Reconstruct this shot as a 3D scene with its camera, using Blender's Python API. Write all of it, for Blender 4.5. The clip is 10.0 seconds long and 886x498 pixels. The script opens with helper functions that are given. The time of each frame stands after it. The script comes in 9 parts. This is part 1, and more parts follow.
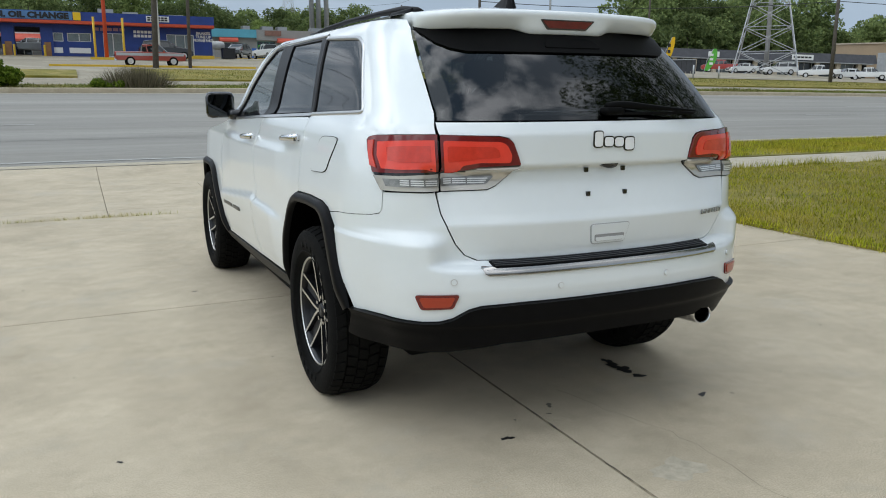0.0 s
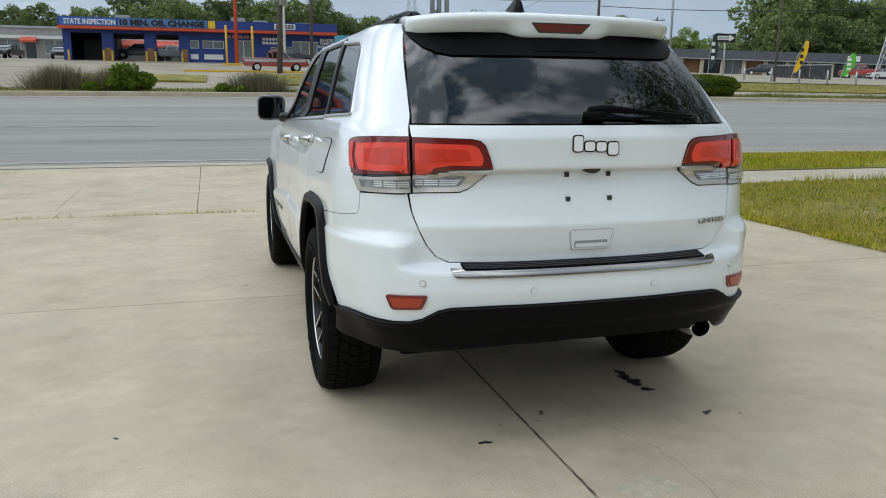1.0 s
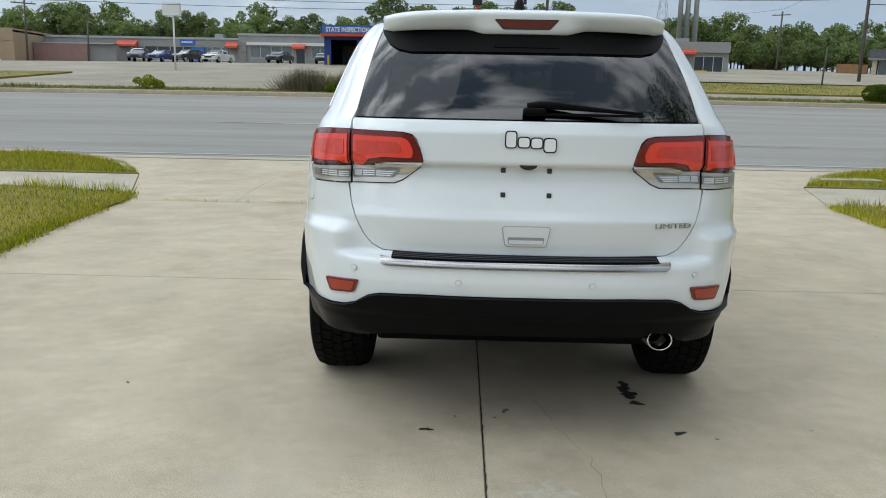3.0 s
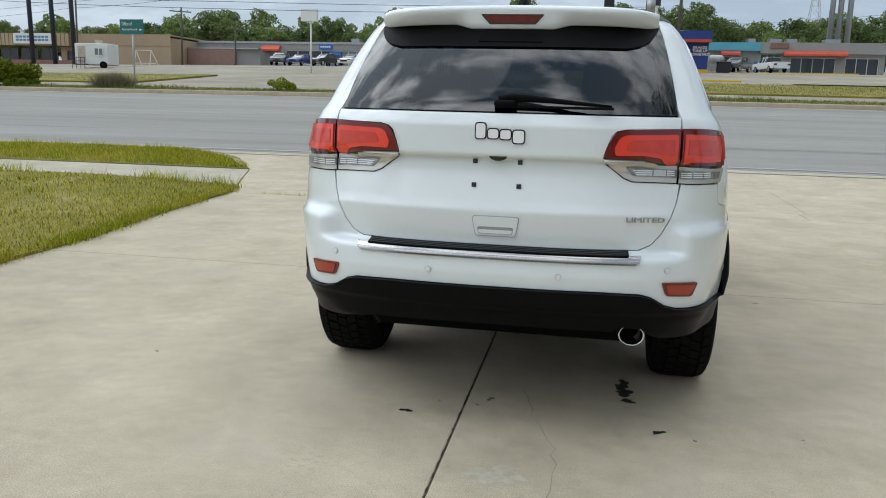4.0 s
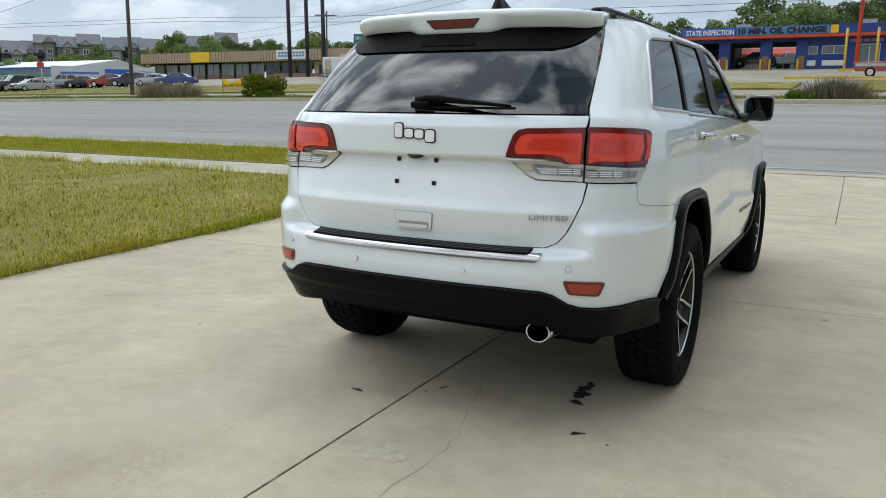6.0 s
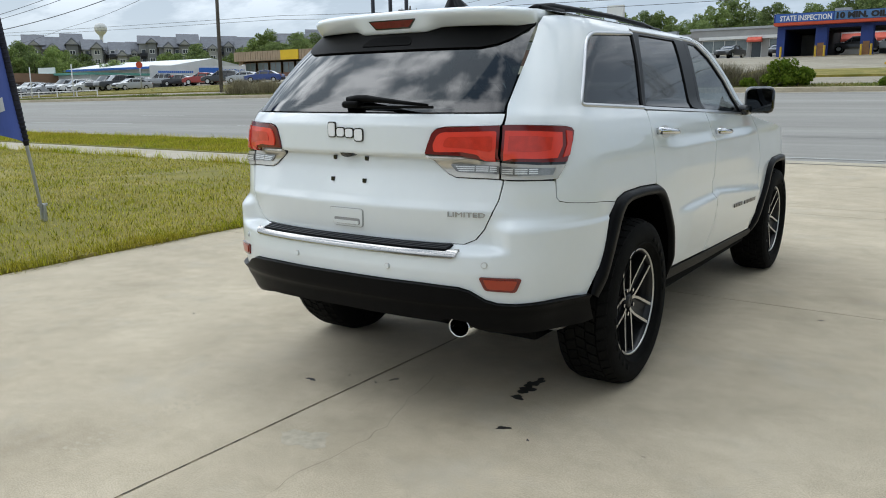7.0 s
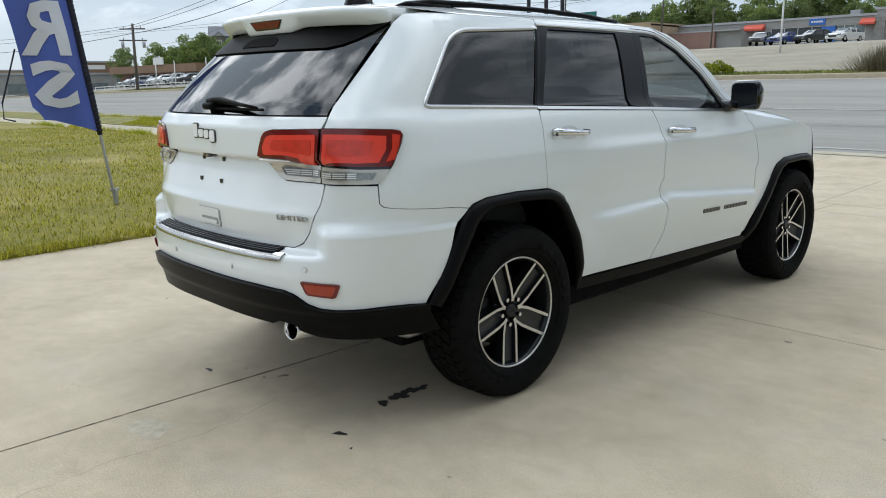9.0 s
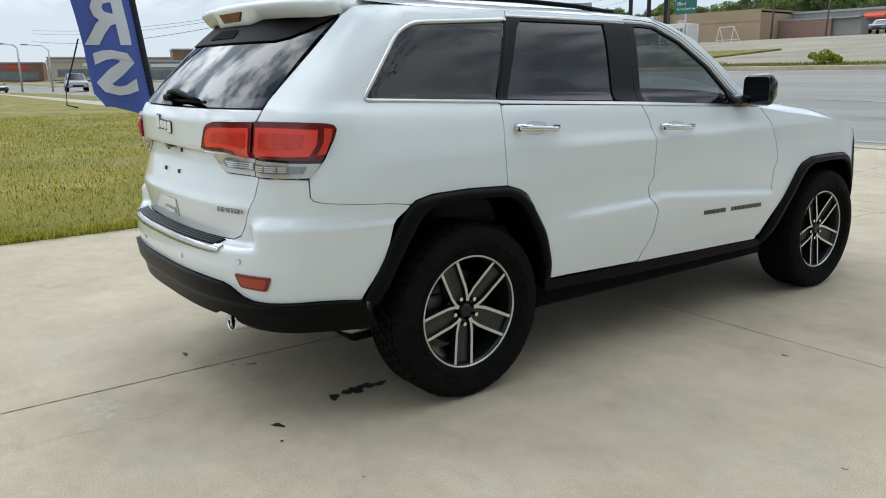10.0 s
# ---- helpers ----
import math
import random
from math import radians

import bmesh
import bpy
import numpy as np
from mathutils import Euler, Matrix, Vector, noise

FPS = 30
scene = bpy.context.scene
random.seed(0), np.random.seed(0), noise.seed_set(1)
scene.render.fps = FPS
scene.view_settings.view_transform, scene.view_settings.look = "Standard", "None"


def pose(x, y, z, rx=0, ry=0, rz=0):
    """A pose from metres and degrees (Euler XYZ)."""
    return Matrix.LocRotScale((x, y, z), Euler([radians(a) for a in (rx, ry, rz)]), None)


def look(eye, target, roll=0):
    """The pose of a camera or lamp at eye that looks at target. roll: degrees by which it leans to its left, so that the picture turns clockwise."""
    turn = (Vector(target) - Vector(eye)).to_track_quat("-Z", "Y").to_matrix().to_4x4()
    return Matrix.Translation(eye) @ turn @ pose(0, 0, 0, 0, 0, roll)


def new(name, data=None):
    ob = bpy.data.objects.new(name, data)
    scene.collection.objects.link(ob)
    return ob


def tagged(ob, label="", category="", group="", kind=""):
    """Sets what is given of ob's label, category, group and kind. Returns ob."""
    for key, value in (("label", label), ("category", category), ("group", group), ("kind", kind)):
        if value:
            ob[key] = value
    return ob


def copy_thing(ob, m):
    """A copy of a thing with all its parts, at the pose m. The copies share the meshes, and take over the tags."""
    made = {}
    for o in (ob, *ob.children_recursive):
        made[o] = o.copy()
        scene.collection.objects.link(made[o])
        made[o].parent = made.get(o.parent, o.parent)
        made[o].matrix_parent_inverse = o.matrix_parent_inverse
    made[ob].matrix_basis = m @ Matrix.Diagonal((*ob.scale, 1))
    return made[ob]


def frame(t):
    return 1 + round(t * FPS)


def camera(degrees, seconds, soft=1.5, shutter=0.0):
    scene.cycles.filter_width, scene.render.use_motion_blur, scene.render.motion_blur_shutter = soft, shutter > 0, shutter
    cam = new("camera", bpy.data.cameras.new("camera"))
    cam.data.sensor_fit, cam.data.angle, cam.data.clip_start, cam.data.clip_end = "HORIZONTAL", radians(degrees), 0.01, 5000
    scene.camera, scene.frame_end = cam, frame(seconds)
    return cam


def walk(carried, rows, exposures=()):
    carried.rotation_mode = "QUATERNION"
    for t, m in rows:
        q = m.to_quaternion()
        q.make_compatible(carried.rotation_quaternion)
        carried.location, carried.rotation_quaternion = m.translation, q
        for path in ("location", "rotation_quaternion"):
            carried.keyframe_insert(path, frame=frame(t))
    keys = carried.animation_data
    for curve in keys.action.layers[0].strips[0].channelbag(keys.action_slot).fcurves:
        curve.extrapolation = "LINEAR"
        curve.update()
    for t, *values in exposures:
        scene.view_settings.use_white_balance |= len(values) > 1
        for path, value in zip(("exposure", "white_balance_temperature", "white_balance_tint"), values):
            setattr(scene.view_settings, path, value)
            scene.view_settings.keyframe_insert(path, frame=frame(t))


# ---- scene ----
cam = camera(59.5, 10.0, 1.0)
PATH = [
    (0, (0.209, 0.38, 1.367), (1.041, 2.156, 0.973), -0.0),
    (0.5, (0.449, 0.276, 1.379), (1.138, 2.114, 0.996), 0.1),
    (1, (0.692, 0.166, 1.359), (1.247, 2.049, 0.978), 0.3),
    (1.5, (0.96, 0.067, 1.364), (1.369, 1.987, 0.981), 0.5),
    (2, (1.24, 0.011, 1.327), (1.508, 1.954, 0.938), 0.8),
    (2.5, (1.513, -0.04, 1.345), (1.633, 1.921, 0.968), 0.9),
    (4, (2.404, -0.138, 1.303), (2.039, 1.792, 0.929), 1.4),
    (4.5, (2.72, -0.112, 1.328), (2.195, 1.782, 0.954), 1.3),
    (5, (3.032, -0.078, 1.305), (2.355, 1.766, 0.932), 1.1),
    (6.3, (3.802, 0.161, 1.31), (2.822, 1.864, 0.935), 0.1),
    (6.5, (3.926, 0.218, 1.338), (2.907, 1.896, 0.958), -0.2),
    (7, (4.206, 0.356, 1.333), (3.098, 1.975, 0.945), -0.4),
    (7.5, (4.468, 0.516, 1.361), (3.272, 2.068, 0.959), -0.6),
    (8, (4.687, 0.748, 1.362), (3.417, 2.237, 0.948), -0.6),
    (8.5, (4.897, 0.98, 1.385), (3.558, 2.408, 0.971), -0.8),
    (9, (5.128, 1.229, 1.383), (3.717, 2.583, 0.964), -0.7),
    (9.5, (5.309, 1.462, 1.409), (3.829, 2.736, 0.978), -0.4),
    (10, (5.478, 1.741, 1.398), (3.912, 2.903, 0.953), -0.4),
]
walk(cam, [(t, look(eye, target, roll)) for t, eye, target, roll in PATH], [(0, -0.14), (3, -0.08), (5.5, -0.04), (7.5, 0.02), (9, 0.08), (10, 0.12)])

# ---- light: a bright hazy sky with broken cloud, and a soft sun behind it ----
world = bpy.data.worlds.new("world")
scene.world = world
world.use_nodes = True
wt = world.node_tree
sky = wt.nodes.new("ShaderNodeTexSky")
sky.sky_type, sky.sun_disc = "NISHITA", False
sky.sun_elevation, sky.sun_rotation = radians(51), radians(278.4)
sky.air_density, sky.dust_density, sky.ozone_density = 1.0, 0.6, 1.5
wt.nodes["Background"].inputs[1].default_value = 0.108


def world_node(kind, **inputs):
    n = wt.nodes.new("ShaderNode" + kind)
    for k, v in inputs.items():
        n.inputs[int(k[1:])].default_value = v
    return n


tc = world_node("TexCoord")
sep = world_node("SeparateXYZ")
wt.links.new(tc.outputs["Generated"], sep.inputs[0])
stretch = wt.nodes.new("ShaderNodeMapping")
stretch.inputs["Scale"].default_value = (0.65, 1.0, 1.0)
stretch.inputs["Location"].default_value = (0.3, 0.1, 0.55)
over = world_node("Math", i1=0.28)
over.operation = "ADD"
wt.links.new(sep.outputs["Z"], over.inputs[0])
flat = wt.nodes.new("ShaderNodeVectorMath")
flat.operation = "DIVIDE"
wt.links.new(tc.outputs["Generated"], flat.inputs[0])
wt.links.new(over.outputs[0], flat.inputs[1])
wt.links.new(flat.outputs[0], stretch.inputs["Vector"])
puff = wt.nodes.new("ShaderNodeTexNoise")
puff.inputs["Scale"].default_value, puff.inputs["Detail"].default_value, puff.inputs["Roughness"].default_value = 4.6, 7, 0.58
wt.links.new(stretch.outputs[0], puff.inputs["Vector"])
tone = wt.nodes.new("ShaderNodeValToRGB")
tone.color_ramp.elements[0].position, tone.color_ramp.elements[1].position = 0.45, 0.59
tone.color_ramp.elements[0].color, tone.color_ramp.elements[1].color = (1.7, 2.5, 3.5, 1), (18.5, 19.5, 20.6, 1)
wt.links.new(puff.outputs["Fac"], tone.inputs["Fac"])
rise = wt.nodes.new("ShaderNodeMapRange")
rise.inputs[1].default_value, rise.inputs[2].default_value, rise.inputs[3].default_value, rise.inputs[4].default_value = 0.0, 1.0, 0.0, 1.0
wt.links.new(sep.outputs["Z"], rise.inputs[0])
haze = wt.nodes.new("ShaderNodeMix")
haze.data_type = "RGBA"
low_sky = wt.nodes.new("ShaderNodeMix")
low_sky.data_type = "RGBA"
low_sky.inputs[6].default_value, low_sky.inputs[7].default_value = (3.9, 4.95, 6.25, 1), (5.7, 6.6, 7.5, 1)
west = wt.nodes.new("ShaderNodeMapRange")
west.inputs[1].default_value, west.inputs[2].default_value = 0.35, -0.95
wt.links.new(sep.outputs["X"], west.inputs[0])
wt.links.new(west.outputs[0], low_sky.inputs[0])
wt.links.new(low_sky.outputs[2], haze.inputs[6])
up = wt.nodes.new("ShaderNodeMapRange")
up.inputs[1].default_value, up.inputs[2].default_value = 0.06, 0.42
wt.links.new(sep.outputs["Z"], up.inputs[0])
wt.links.new(up.outputs[0], haze.inputs[0])
# cloud is brightest towards the veiled sun and evens out away from it
SUNWARD = Vector((-6.1, 0.9, 7.8)).normalized()
facing = wt.nodes.new("ShaderNodeVectorMath")
facing.operation = "DOT_PRODUCT"
facing.inputs[1].default_value = SUNWARD
wt.links.new(tc.outputs["Generated"], facing.inputs[0])
away = world_node("MapRange", i1=0.75, i2=-0.1, i3=0.0, i4=0.75)
wt.links.new(facing.outputs["Value"], away.inputs[0])
even = wt.nodes.new("ShaderNodeMix")
even.data_type = "RGBA"
even.inputs[7].default_value = (7.4, 8.2, 9.0, 1)
wt.links.new(away.outputs[0], even.inputs[0])
wt.links.new(tone.outputs[0], even.inputs[6])
gain = world_node("MapRange", i1=-0.1, i2=1.0, i3=0.62, i4=1.75)
wt.links.new(facing.outputs["Value"], gain.inputs[0])
lit_cloud = wt.nodes.new("ShaderNodeVectorMath")
lit_cloud.operation = "SCALE"
wt.links.new(even.outputs[2], lit_cloud.inputs[0])
wt.links.new(gain.outputs[0], lit_cloud.inputs["Scale"])
wt.links.new(lit_cloud.outputs[0], haze.inputs[7])
blend = wt.nodes.new("ShaderNodeMix")
blend.data_type = "RGBA"
blend.inputs[0].default_value = 0.92
wt.links.new(sky.outputs[0], blend.inputs[6])
wt.links.new(haze.outputs[2], blend.inputs[7])
wt.links.new(blend.outputs[2], wt.nodes["Background"].inputs[0])
sun = new("sun", bpy.data.lights.new("sun", "SUN"))
sun.data.energy, sun.data.angle, sun.data.color = 0.50, radians(64), (0.94, 0.985, 0.96)
sun.matrix_world = look((0, 0, 30), (6.1, -0.9, 22.2))

# ---- materials ----
def mat(name, col, rough=0.6, metal=0.0, coat=0.0, vary=0.0, scale=8.0, bump=0.0, bscale=60.0, col2=None, ior=1.5, spec=0.5):
    """A node material with colour variation at two scales and a fine relief."""
    m = bpy.data.materials.new(name)
    m.use_nodes = True
    nt = m.node_tree
    b = nt.nodes["Principled BSDF"]
    b.inputs["Roughness"].default_value, b.inputs["Metallic"].default_value = rough, metal
    b.inputs["Coat Weight"].default_value, b.inputs["Coat Roughness"].default_value = coat, 0.03
    b.inputs["IOR"].default_value = ior
    b.inputs["Specular IOR Level"].default_value = spec
    b.inputs["Base Color"].default_value = (*col, 1)
    tc = nt.nodes.new("ShaderNodeTexCoord")
    if vary or col2:
        n1, n2 = nt.nodes.new("ShaderNodeTexNoise"), nt.nodes.new("ShaderNodeTexNoise")
        n1.inputs["Scale"].default_value, n1.inputs["Detail"].default_value = scale, 6
        n2.inputs["Scale"].default_value, n2.inputs["Detail"].default_value = scale * 9, 4
        ad = nt.nodes.new("ShaderNodeMath")
        ad.operation = "MULTIPLY_ADD"
        ad.inputs[1].default_value = 0.4
        sc = nt.nodes.new("ShaderNodeMath")
        sc.operation = "MULTIPLY"
        sc.inputs[1].default_value = 0.6
        for n in (n1, n2):
            nt.links.new(tc.outputs["Object"], n.inputs["Vector"])
        nt.links.new(n1.outputs["Fac"], sc.inputs[0])
        nt.links.new(n2.outputs["Fac"], ad.inputs[0])
        nt.links.new(sc.outputs[0], ad.inputs[2])
        rp = nt.nodes.new("ShaderNodeValToRGB")
        a, c = rp.color_ramp.elements
        a.position, c.position = 0.32, 0.68
        other = col2 or tuple(min(1, v * (1 + vary)) for v in col)
        base = col if col2 else tuple(v * (1 - vary) for v in col)
        a.color, c.color = (*base, 1), (*other, 1)
        nt.links.new(ad.outputs[0], rp.inputs["Fac"])
        nt.links.new(rp.outputs["Color"], b.inputs["Base Color"])
    if bump:
        nb, bp = nt.nodes.new("ShaderNodeTexNoise"), nt.nodes.new("ShaderNodeBump")
        nb.inputs["Scale"].default_value, nb.inputs["Detail"].default_value = bscale, 5
        bp.inputs["Strength"].default_value, bp.inputs["Distance"].default_value = bump, 0.02
        nt.links.new(tc.outputs["Object"], nb.inputs["Vector"])
        nt.links.new(nb.outputs["Fac"], bp.inputs["Height"])
        nt.links.new(bp.outputs["Normal"], b.inputs["Normal"])
    return m


def glass(name, tint, gloss=0.02, ior=1.5):
    """A thin tinted pane: it lets light through with its tint, and mirrors by Fresnel."""
    m = bpy.data.materials.new(name)
    m.use_nodes = True
    nt = m.node_tree
    nt.nodes.remove(nt.nodes["Principled BSDF"])
    tr, gl, fr, mx = (nt.nodes.new("ShaderNode" + k) for k in ("BsdfTransparent", "BsdfGlossy", "Fresnel", "MixShader"))
    tr.inputs["Color"].default_value = (*tint, 1)
    gl.inputs["Roughness"].default_value = gloss
    fr.inputs["IOR"].default_value = ior
    nt.links.new(fr.outputs[0], mx.inputs[0])
    nt.links.new(tr.outputs[0], mx.inputs[1])
    nt.links.new(gl.outputs[0], mx.inputs[2])
    nt.links.new(mx.outputs[0], nt.nodes["Material Output"].inputs["Surface"])
    return m


paint = mat("white_car_paint", (0.775, 0.815, 0.82), 0.3, coat=1.0, vary=0.012, scale=3)
trim_black = mat("black_moulded_plastic", (0.0045, 0.0045, 0.005), 0.36, vary=0.2, scale=20, bump=0.06, bscale=700, spec=0.07)
gloss_black = mat("gloss_black", (0.006, 0.006, 0.007), 0.12, coat=0.5)
seam_dark = mat("dark_underbody", (0.005, 0.005, 0.005), 0.9, vary=0.3, scale=10, spec=0.1)
liner_black = mat("wheel_arch_liner", (0.0022, 0.0022, 0.0022), 0.95, vary=0.3, scale=12, spec=0.0)
pad_grey = mat("grey_pad_rib", (0.035, 0.036, 0.04), 0.5, vary=0.2, scale=40)
chrome = mat("chrome", (0.75, 0.75, 0.76), 0.08, metal=1.0)
# chrome lettering: the dark shadows about it are averaged into this grey
shaded_badge = mat("shaded_chrome_badge", (0.10, 0.098, 0.095), 0.3, metal=0.7, vary=0.2, scale=60)
satin = mat("satin_metal", (0.62, 0.62, 0.62), 0.28, metal=1.0)
alloy = mat("machined_alloy", (0.70, 0.69, 0.67), 0.34, metal=1.0, vary=0.06, scale=30)
alloy_grey = mat("grey_alloy_paint", (0.050, 0.051, 0.054), 0.35, metal=0.5, vary=0.1, scale=20)
alloy_dark = mat("granite_painted_alloy", (0.010, 0.0105, 0.012), 0.30, metal=0.3, vary=0.1, scale=30)
rubber = mat("tyre_rubber", (0.0066, 0.0066, 0.0063), 0.8, vary=0.4, scale=14, bump=0.15, bscale=300, spec=0.08)
red_lens = mat("red_lamp_lens", (0.15, 0.008, 0.006), 0.15, coat=0.5)
red_glow = mat("red_light_guide", (0.80, 0.055, 0.028), 0.25, coat=0.5, vary=0.06, scale=30)
red_core = mat("red_lamp_core", (0.62, 0.040, 0.018), 0.2, coat=0.5, vary=0.15, scale=40)
frame_black = mat("black_window_frame", (0.006, 0.006, 0.007), 0.4, spec=0.2)
red_reflector = mat("red_reflector", (0.38, 0.036, 0.010), 0.3, coat=0.4, vary=0.06, scale=90)
clear_lens = mat("clear_lamp_lens", (0.26, 0.26, 0.25), 0.14, metal=0.5, coat=0.6, vary=0.5, scale=40)
lamp_bezel = mat("satin_lamp_bezel", (0.60, 0.57, 0.51), 0.26, metal=0.6, vary=0.05, scale=20)
# chrome with the ground's reflection put into its colour, darker and beige
tinted_chrome = mat("bumper_chrome_ground_tint", (0.50, 0.48, 0.455), 0.16, metal=1.0)
rib_lens = mat("ribbed_clear_lens", (0.80, 0.80, 0.78), 0.2, metal=0.4, coat=0.6, vary=0.2, scale=60)
privacy = glass("privacy_glass", (0.045, 0.05, 0.052), 0.04, 1.78)
cabin_glass = glass("tinted_cabin_glass", (0.30, 0.34, 0.34), 0.02, 1.72)
screen_glass = glass("windscreen_glass", (0.6, 0.66, 0.64))
band_black = mat("matt_black_band", (0.004, 0.004, 0.004), 0.5, vary=0.1, scale=20, spec=0.05)
interior = mat("black_interior_cloth", (0.02, 0.02, 0.021), 0.8, vary=0.2, scale=30)
mirror_glass = mat("mirror_glass", (0.07, 0.075, 0.08), 0.02, metal=1.0)


# ---- building blocks ----
def part(name, bm, material, parent=None, label="", smooth=False, kind=""):
    """One mesh object out of a bmesh."""
    me = bpy.data.meshes.new(name)
    bm.normal_update()
    bm.to_mesh(me)
    bm.free()
    for m in (material if isinstance(material, (list, tuple)) else [material]):
        me.materials.append(m)
    if smooth:
        me.polygons.foreach_set("use_smooth", [True] * len(me.polygons))
    ob = new(name, me)
    ob.parent = parent
    return tagged(ob, label=label, kind=kind)


def empty(name, label, category, m=None, group="", kind=""):
    ob = new(name)
    ob.matrix_basis = m or Matrix()
    return tagged(ob, label, category, group, kind)


def box(bm, x0, x1, y0, y1, z0, z1, bevel=0.0, taper=0.0):
    """A box, with rounded edges where bevel is given."""
    made = bmesh.ops.create_cube(bm, size=1)["verts"]
    for v in made:
        k = 1 - taper * (v.co.z + 0.5)
        cx, cy = (x0 + x1) / 2, (y0 + y1) / 2
        v.co = Vector((cx + v.co.x * (x1 - x0) * k, cy + v.co.y * (y1 - y0) * k, z0 + (v.co.z + 0.5) * (z1 - z0)))
    if bevel:
        edges = {e for v in made for e in v.link_edges}
        bmesh.ops.bevel(bm, geom=list(edges), offset=bevel, segments=2, profile=0.5, affect="EDGES")
    return bm


def tube(bm, path, radius, sides=8, caps=True):
    """A round bar along points; radius may be a list."""
    path = [Vector(p) for p in path]
    radii = radius if isinstance(radius, (list, tuple)) else [radius] * len(path)
    rings = []
    for i, p in enumerate(path):
        d = (path[min(i + 1, len(path) - 1)] - path[max(i - 1, 0)]).normalized()
        q = d.to_track_quat("Z", "Y")
        rings.append([bm.verts.new(p + q @ Vector((radii[i] * math.cos(a), radii[i] * math.sin(a), 0))) for a in (2 * math.pi * k / sides for k in range(sides))])
    for a, b in zip(rings, rings[1:]):
        for k in range(sides):
            bm.faces.new((a[k], a[(k + 1) % sides], b[(k + 1) % sides], b[k]))
    if caps:
        bm.faces.new(rings[0][::-1])
        bm.faces.new(rings[-1])
    return bm


def lathe(bm, profile, steps=48, axis="X", closed=True):
    """Turns a profile of (along, radius) round an axis."""
    rings = []
    for k in range(steps):
        a = 2 * math.pi * k / steps
        c, s = math.cos(a), math.sin(a)
        rings.append([bm.verts.new((u, r * c, r * s) if axis == "X" else (r * c, r * s, u)) for u, r in profile])
    n = len(profile)
    for k in range(steps):
        a, b = rings[k], rings[(k + 1) % steps]
        for i in range(n if closed else n - 1):
            j = (i + 1) % n
            bm.faces.new((a[i], a[j], b[j], b[i]))
    return bm


def prism(bm, outline, depth, place):
    """A plate: an outline in a plane, given depth; place maps (u, v, w) to a point."""
    front = [bm.verts.new(place(u, v, 0)) for u, v in outline]
    back = [bm.verts.new(place(u, v, depth)) for u, v in outline]
    bm.faces.new(front)
    bm.faces.new(back[::-1])
    n = len(outline)
    for i in range(n):
        bm.faces.new((front[i], back[i], back[(i + 1) % n], front[(i + 1) % n]))
    return bm


def rounded(outline, r, steps=3):
    """An outline with its corners cut round."""
    out = []
    n = len(outline)
    for i in range(n):
        p, a, b = (Vector(outline[k % n]) for k in (i, i - 1, i + 1))
        da, db = a - p, b - p
        k = min(r, da.length * 0.45, db.length * 0.45)
        p0, p1 = p + da.normalized() * k, p + db.normalized() * k
        for s in range(steps + 1):
            t = s / steps
            out.append(tuple(p0 * (1 - t) ** 2 + p * 2 * t * (1 - t) + p1 * t ** 2))
    return out


def letters(name, text, size, m, material, parent=None, depth=0.004, label="", width=None, height=None, bold=0.0):
    """Flat lettering as a mesh, its lower left corner at m's origin, stretched to a width and height."""
    cu = bpy.data.curves.new(name, "FONT")
    cu.body, cu.size, cu.extrude, cu.resolution_u, cu.offset = text, size, depth, 2, bold
    tmp = bpy.data.objects.new(name, cu)
    me = bpy.data.meshes.new_from_object(tmp)
    bpy.data.objects.remove(tmp)
    xs, ys = [v.co.x for v in me.vertices], [v.co.y for v in me.vertices]
    kx = width / (max(xs) - min(xs)) if width else 1
    ky = height / (max(ys) - min(ys)) if height else 1
    x0, y0 = min(xs), min(ys)
    for v in me.vertices:
        v.co = Vector(((v.co.x - x0) * kx, (v.co.y - y0) * ky, v.co.z))
    me.materials.append(material)
    ob = new(name, me)
    ob.matrix_basis = m
    ob.parent = parent
    return tagged(ob, label=label)


def upright(x, y, z, turn=0):
    """A pose for a sign that faces -y before it is turned about z."""
    return pose(x, y, z, 0, 0, turn) @ pose(0, 0, 0, 90)

# ---- ground: one sheet that rises gently beyond the road ----
PROFILE = [(-400, 0), (10.3, 0), (13.0, 0.06), (14.4, 0.17), (34, 1.38), (78, 4.6), (100, 5.6), (130, 7.5), (400, 16), (3000, 30)]


def hill(x, y):
    base = float(np.interp(y, [p[0] for p in PROFILE], [p[1] for p in PROFILE]))
    far = min(1, max(0, (y - 8) / 8))
    return base - 0.0001 * min(abs(x), 160) ** 2 * far


def steps(a, b, n):
    return [a + (b - a) * k / n for k in range(n + 1)]


def sheet(name, xs, ys, material, lift=0.0, parent=None, label="", kind="structure", skirt=0.0):
    """A strip of ground that follows the hill."""
    bm = bmesh.new()
    rows = []
    for y in ys:
        rows.append([bm.verts.new((x, y, hill(x, y) + lift)) for x in xs])
    for a, b in zip(rows, rows[1:]):
        for k in range(len(xs) - 1):
            bm.faces.new((a[k], a[k + 1], b[k + 1], b[k]))
    if skirt:
        made = bmesh.ops.extrude_edge_only(bm, edges=[e for e in bm.edges if e.is_boundary])["geom"]
        for g in made:
            if isinstance(g, bmesh.types.BMVert):
                g.co.z -= skirt
        bmesh.ops.recalc_face_normals(bm, faces=bm.faces)
    return part(name, bm, material, parent, label, kind=kind)


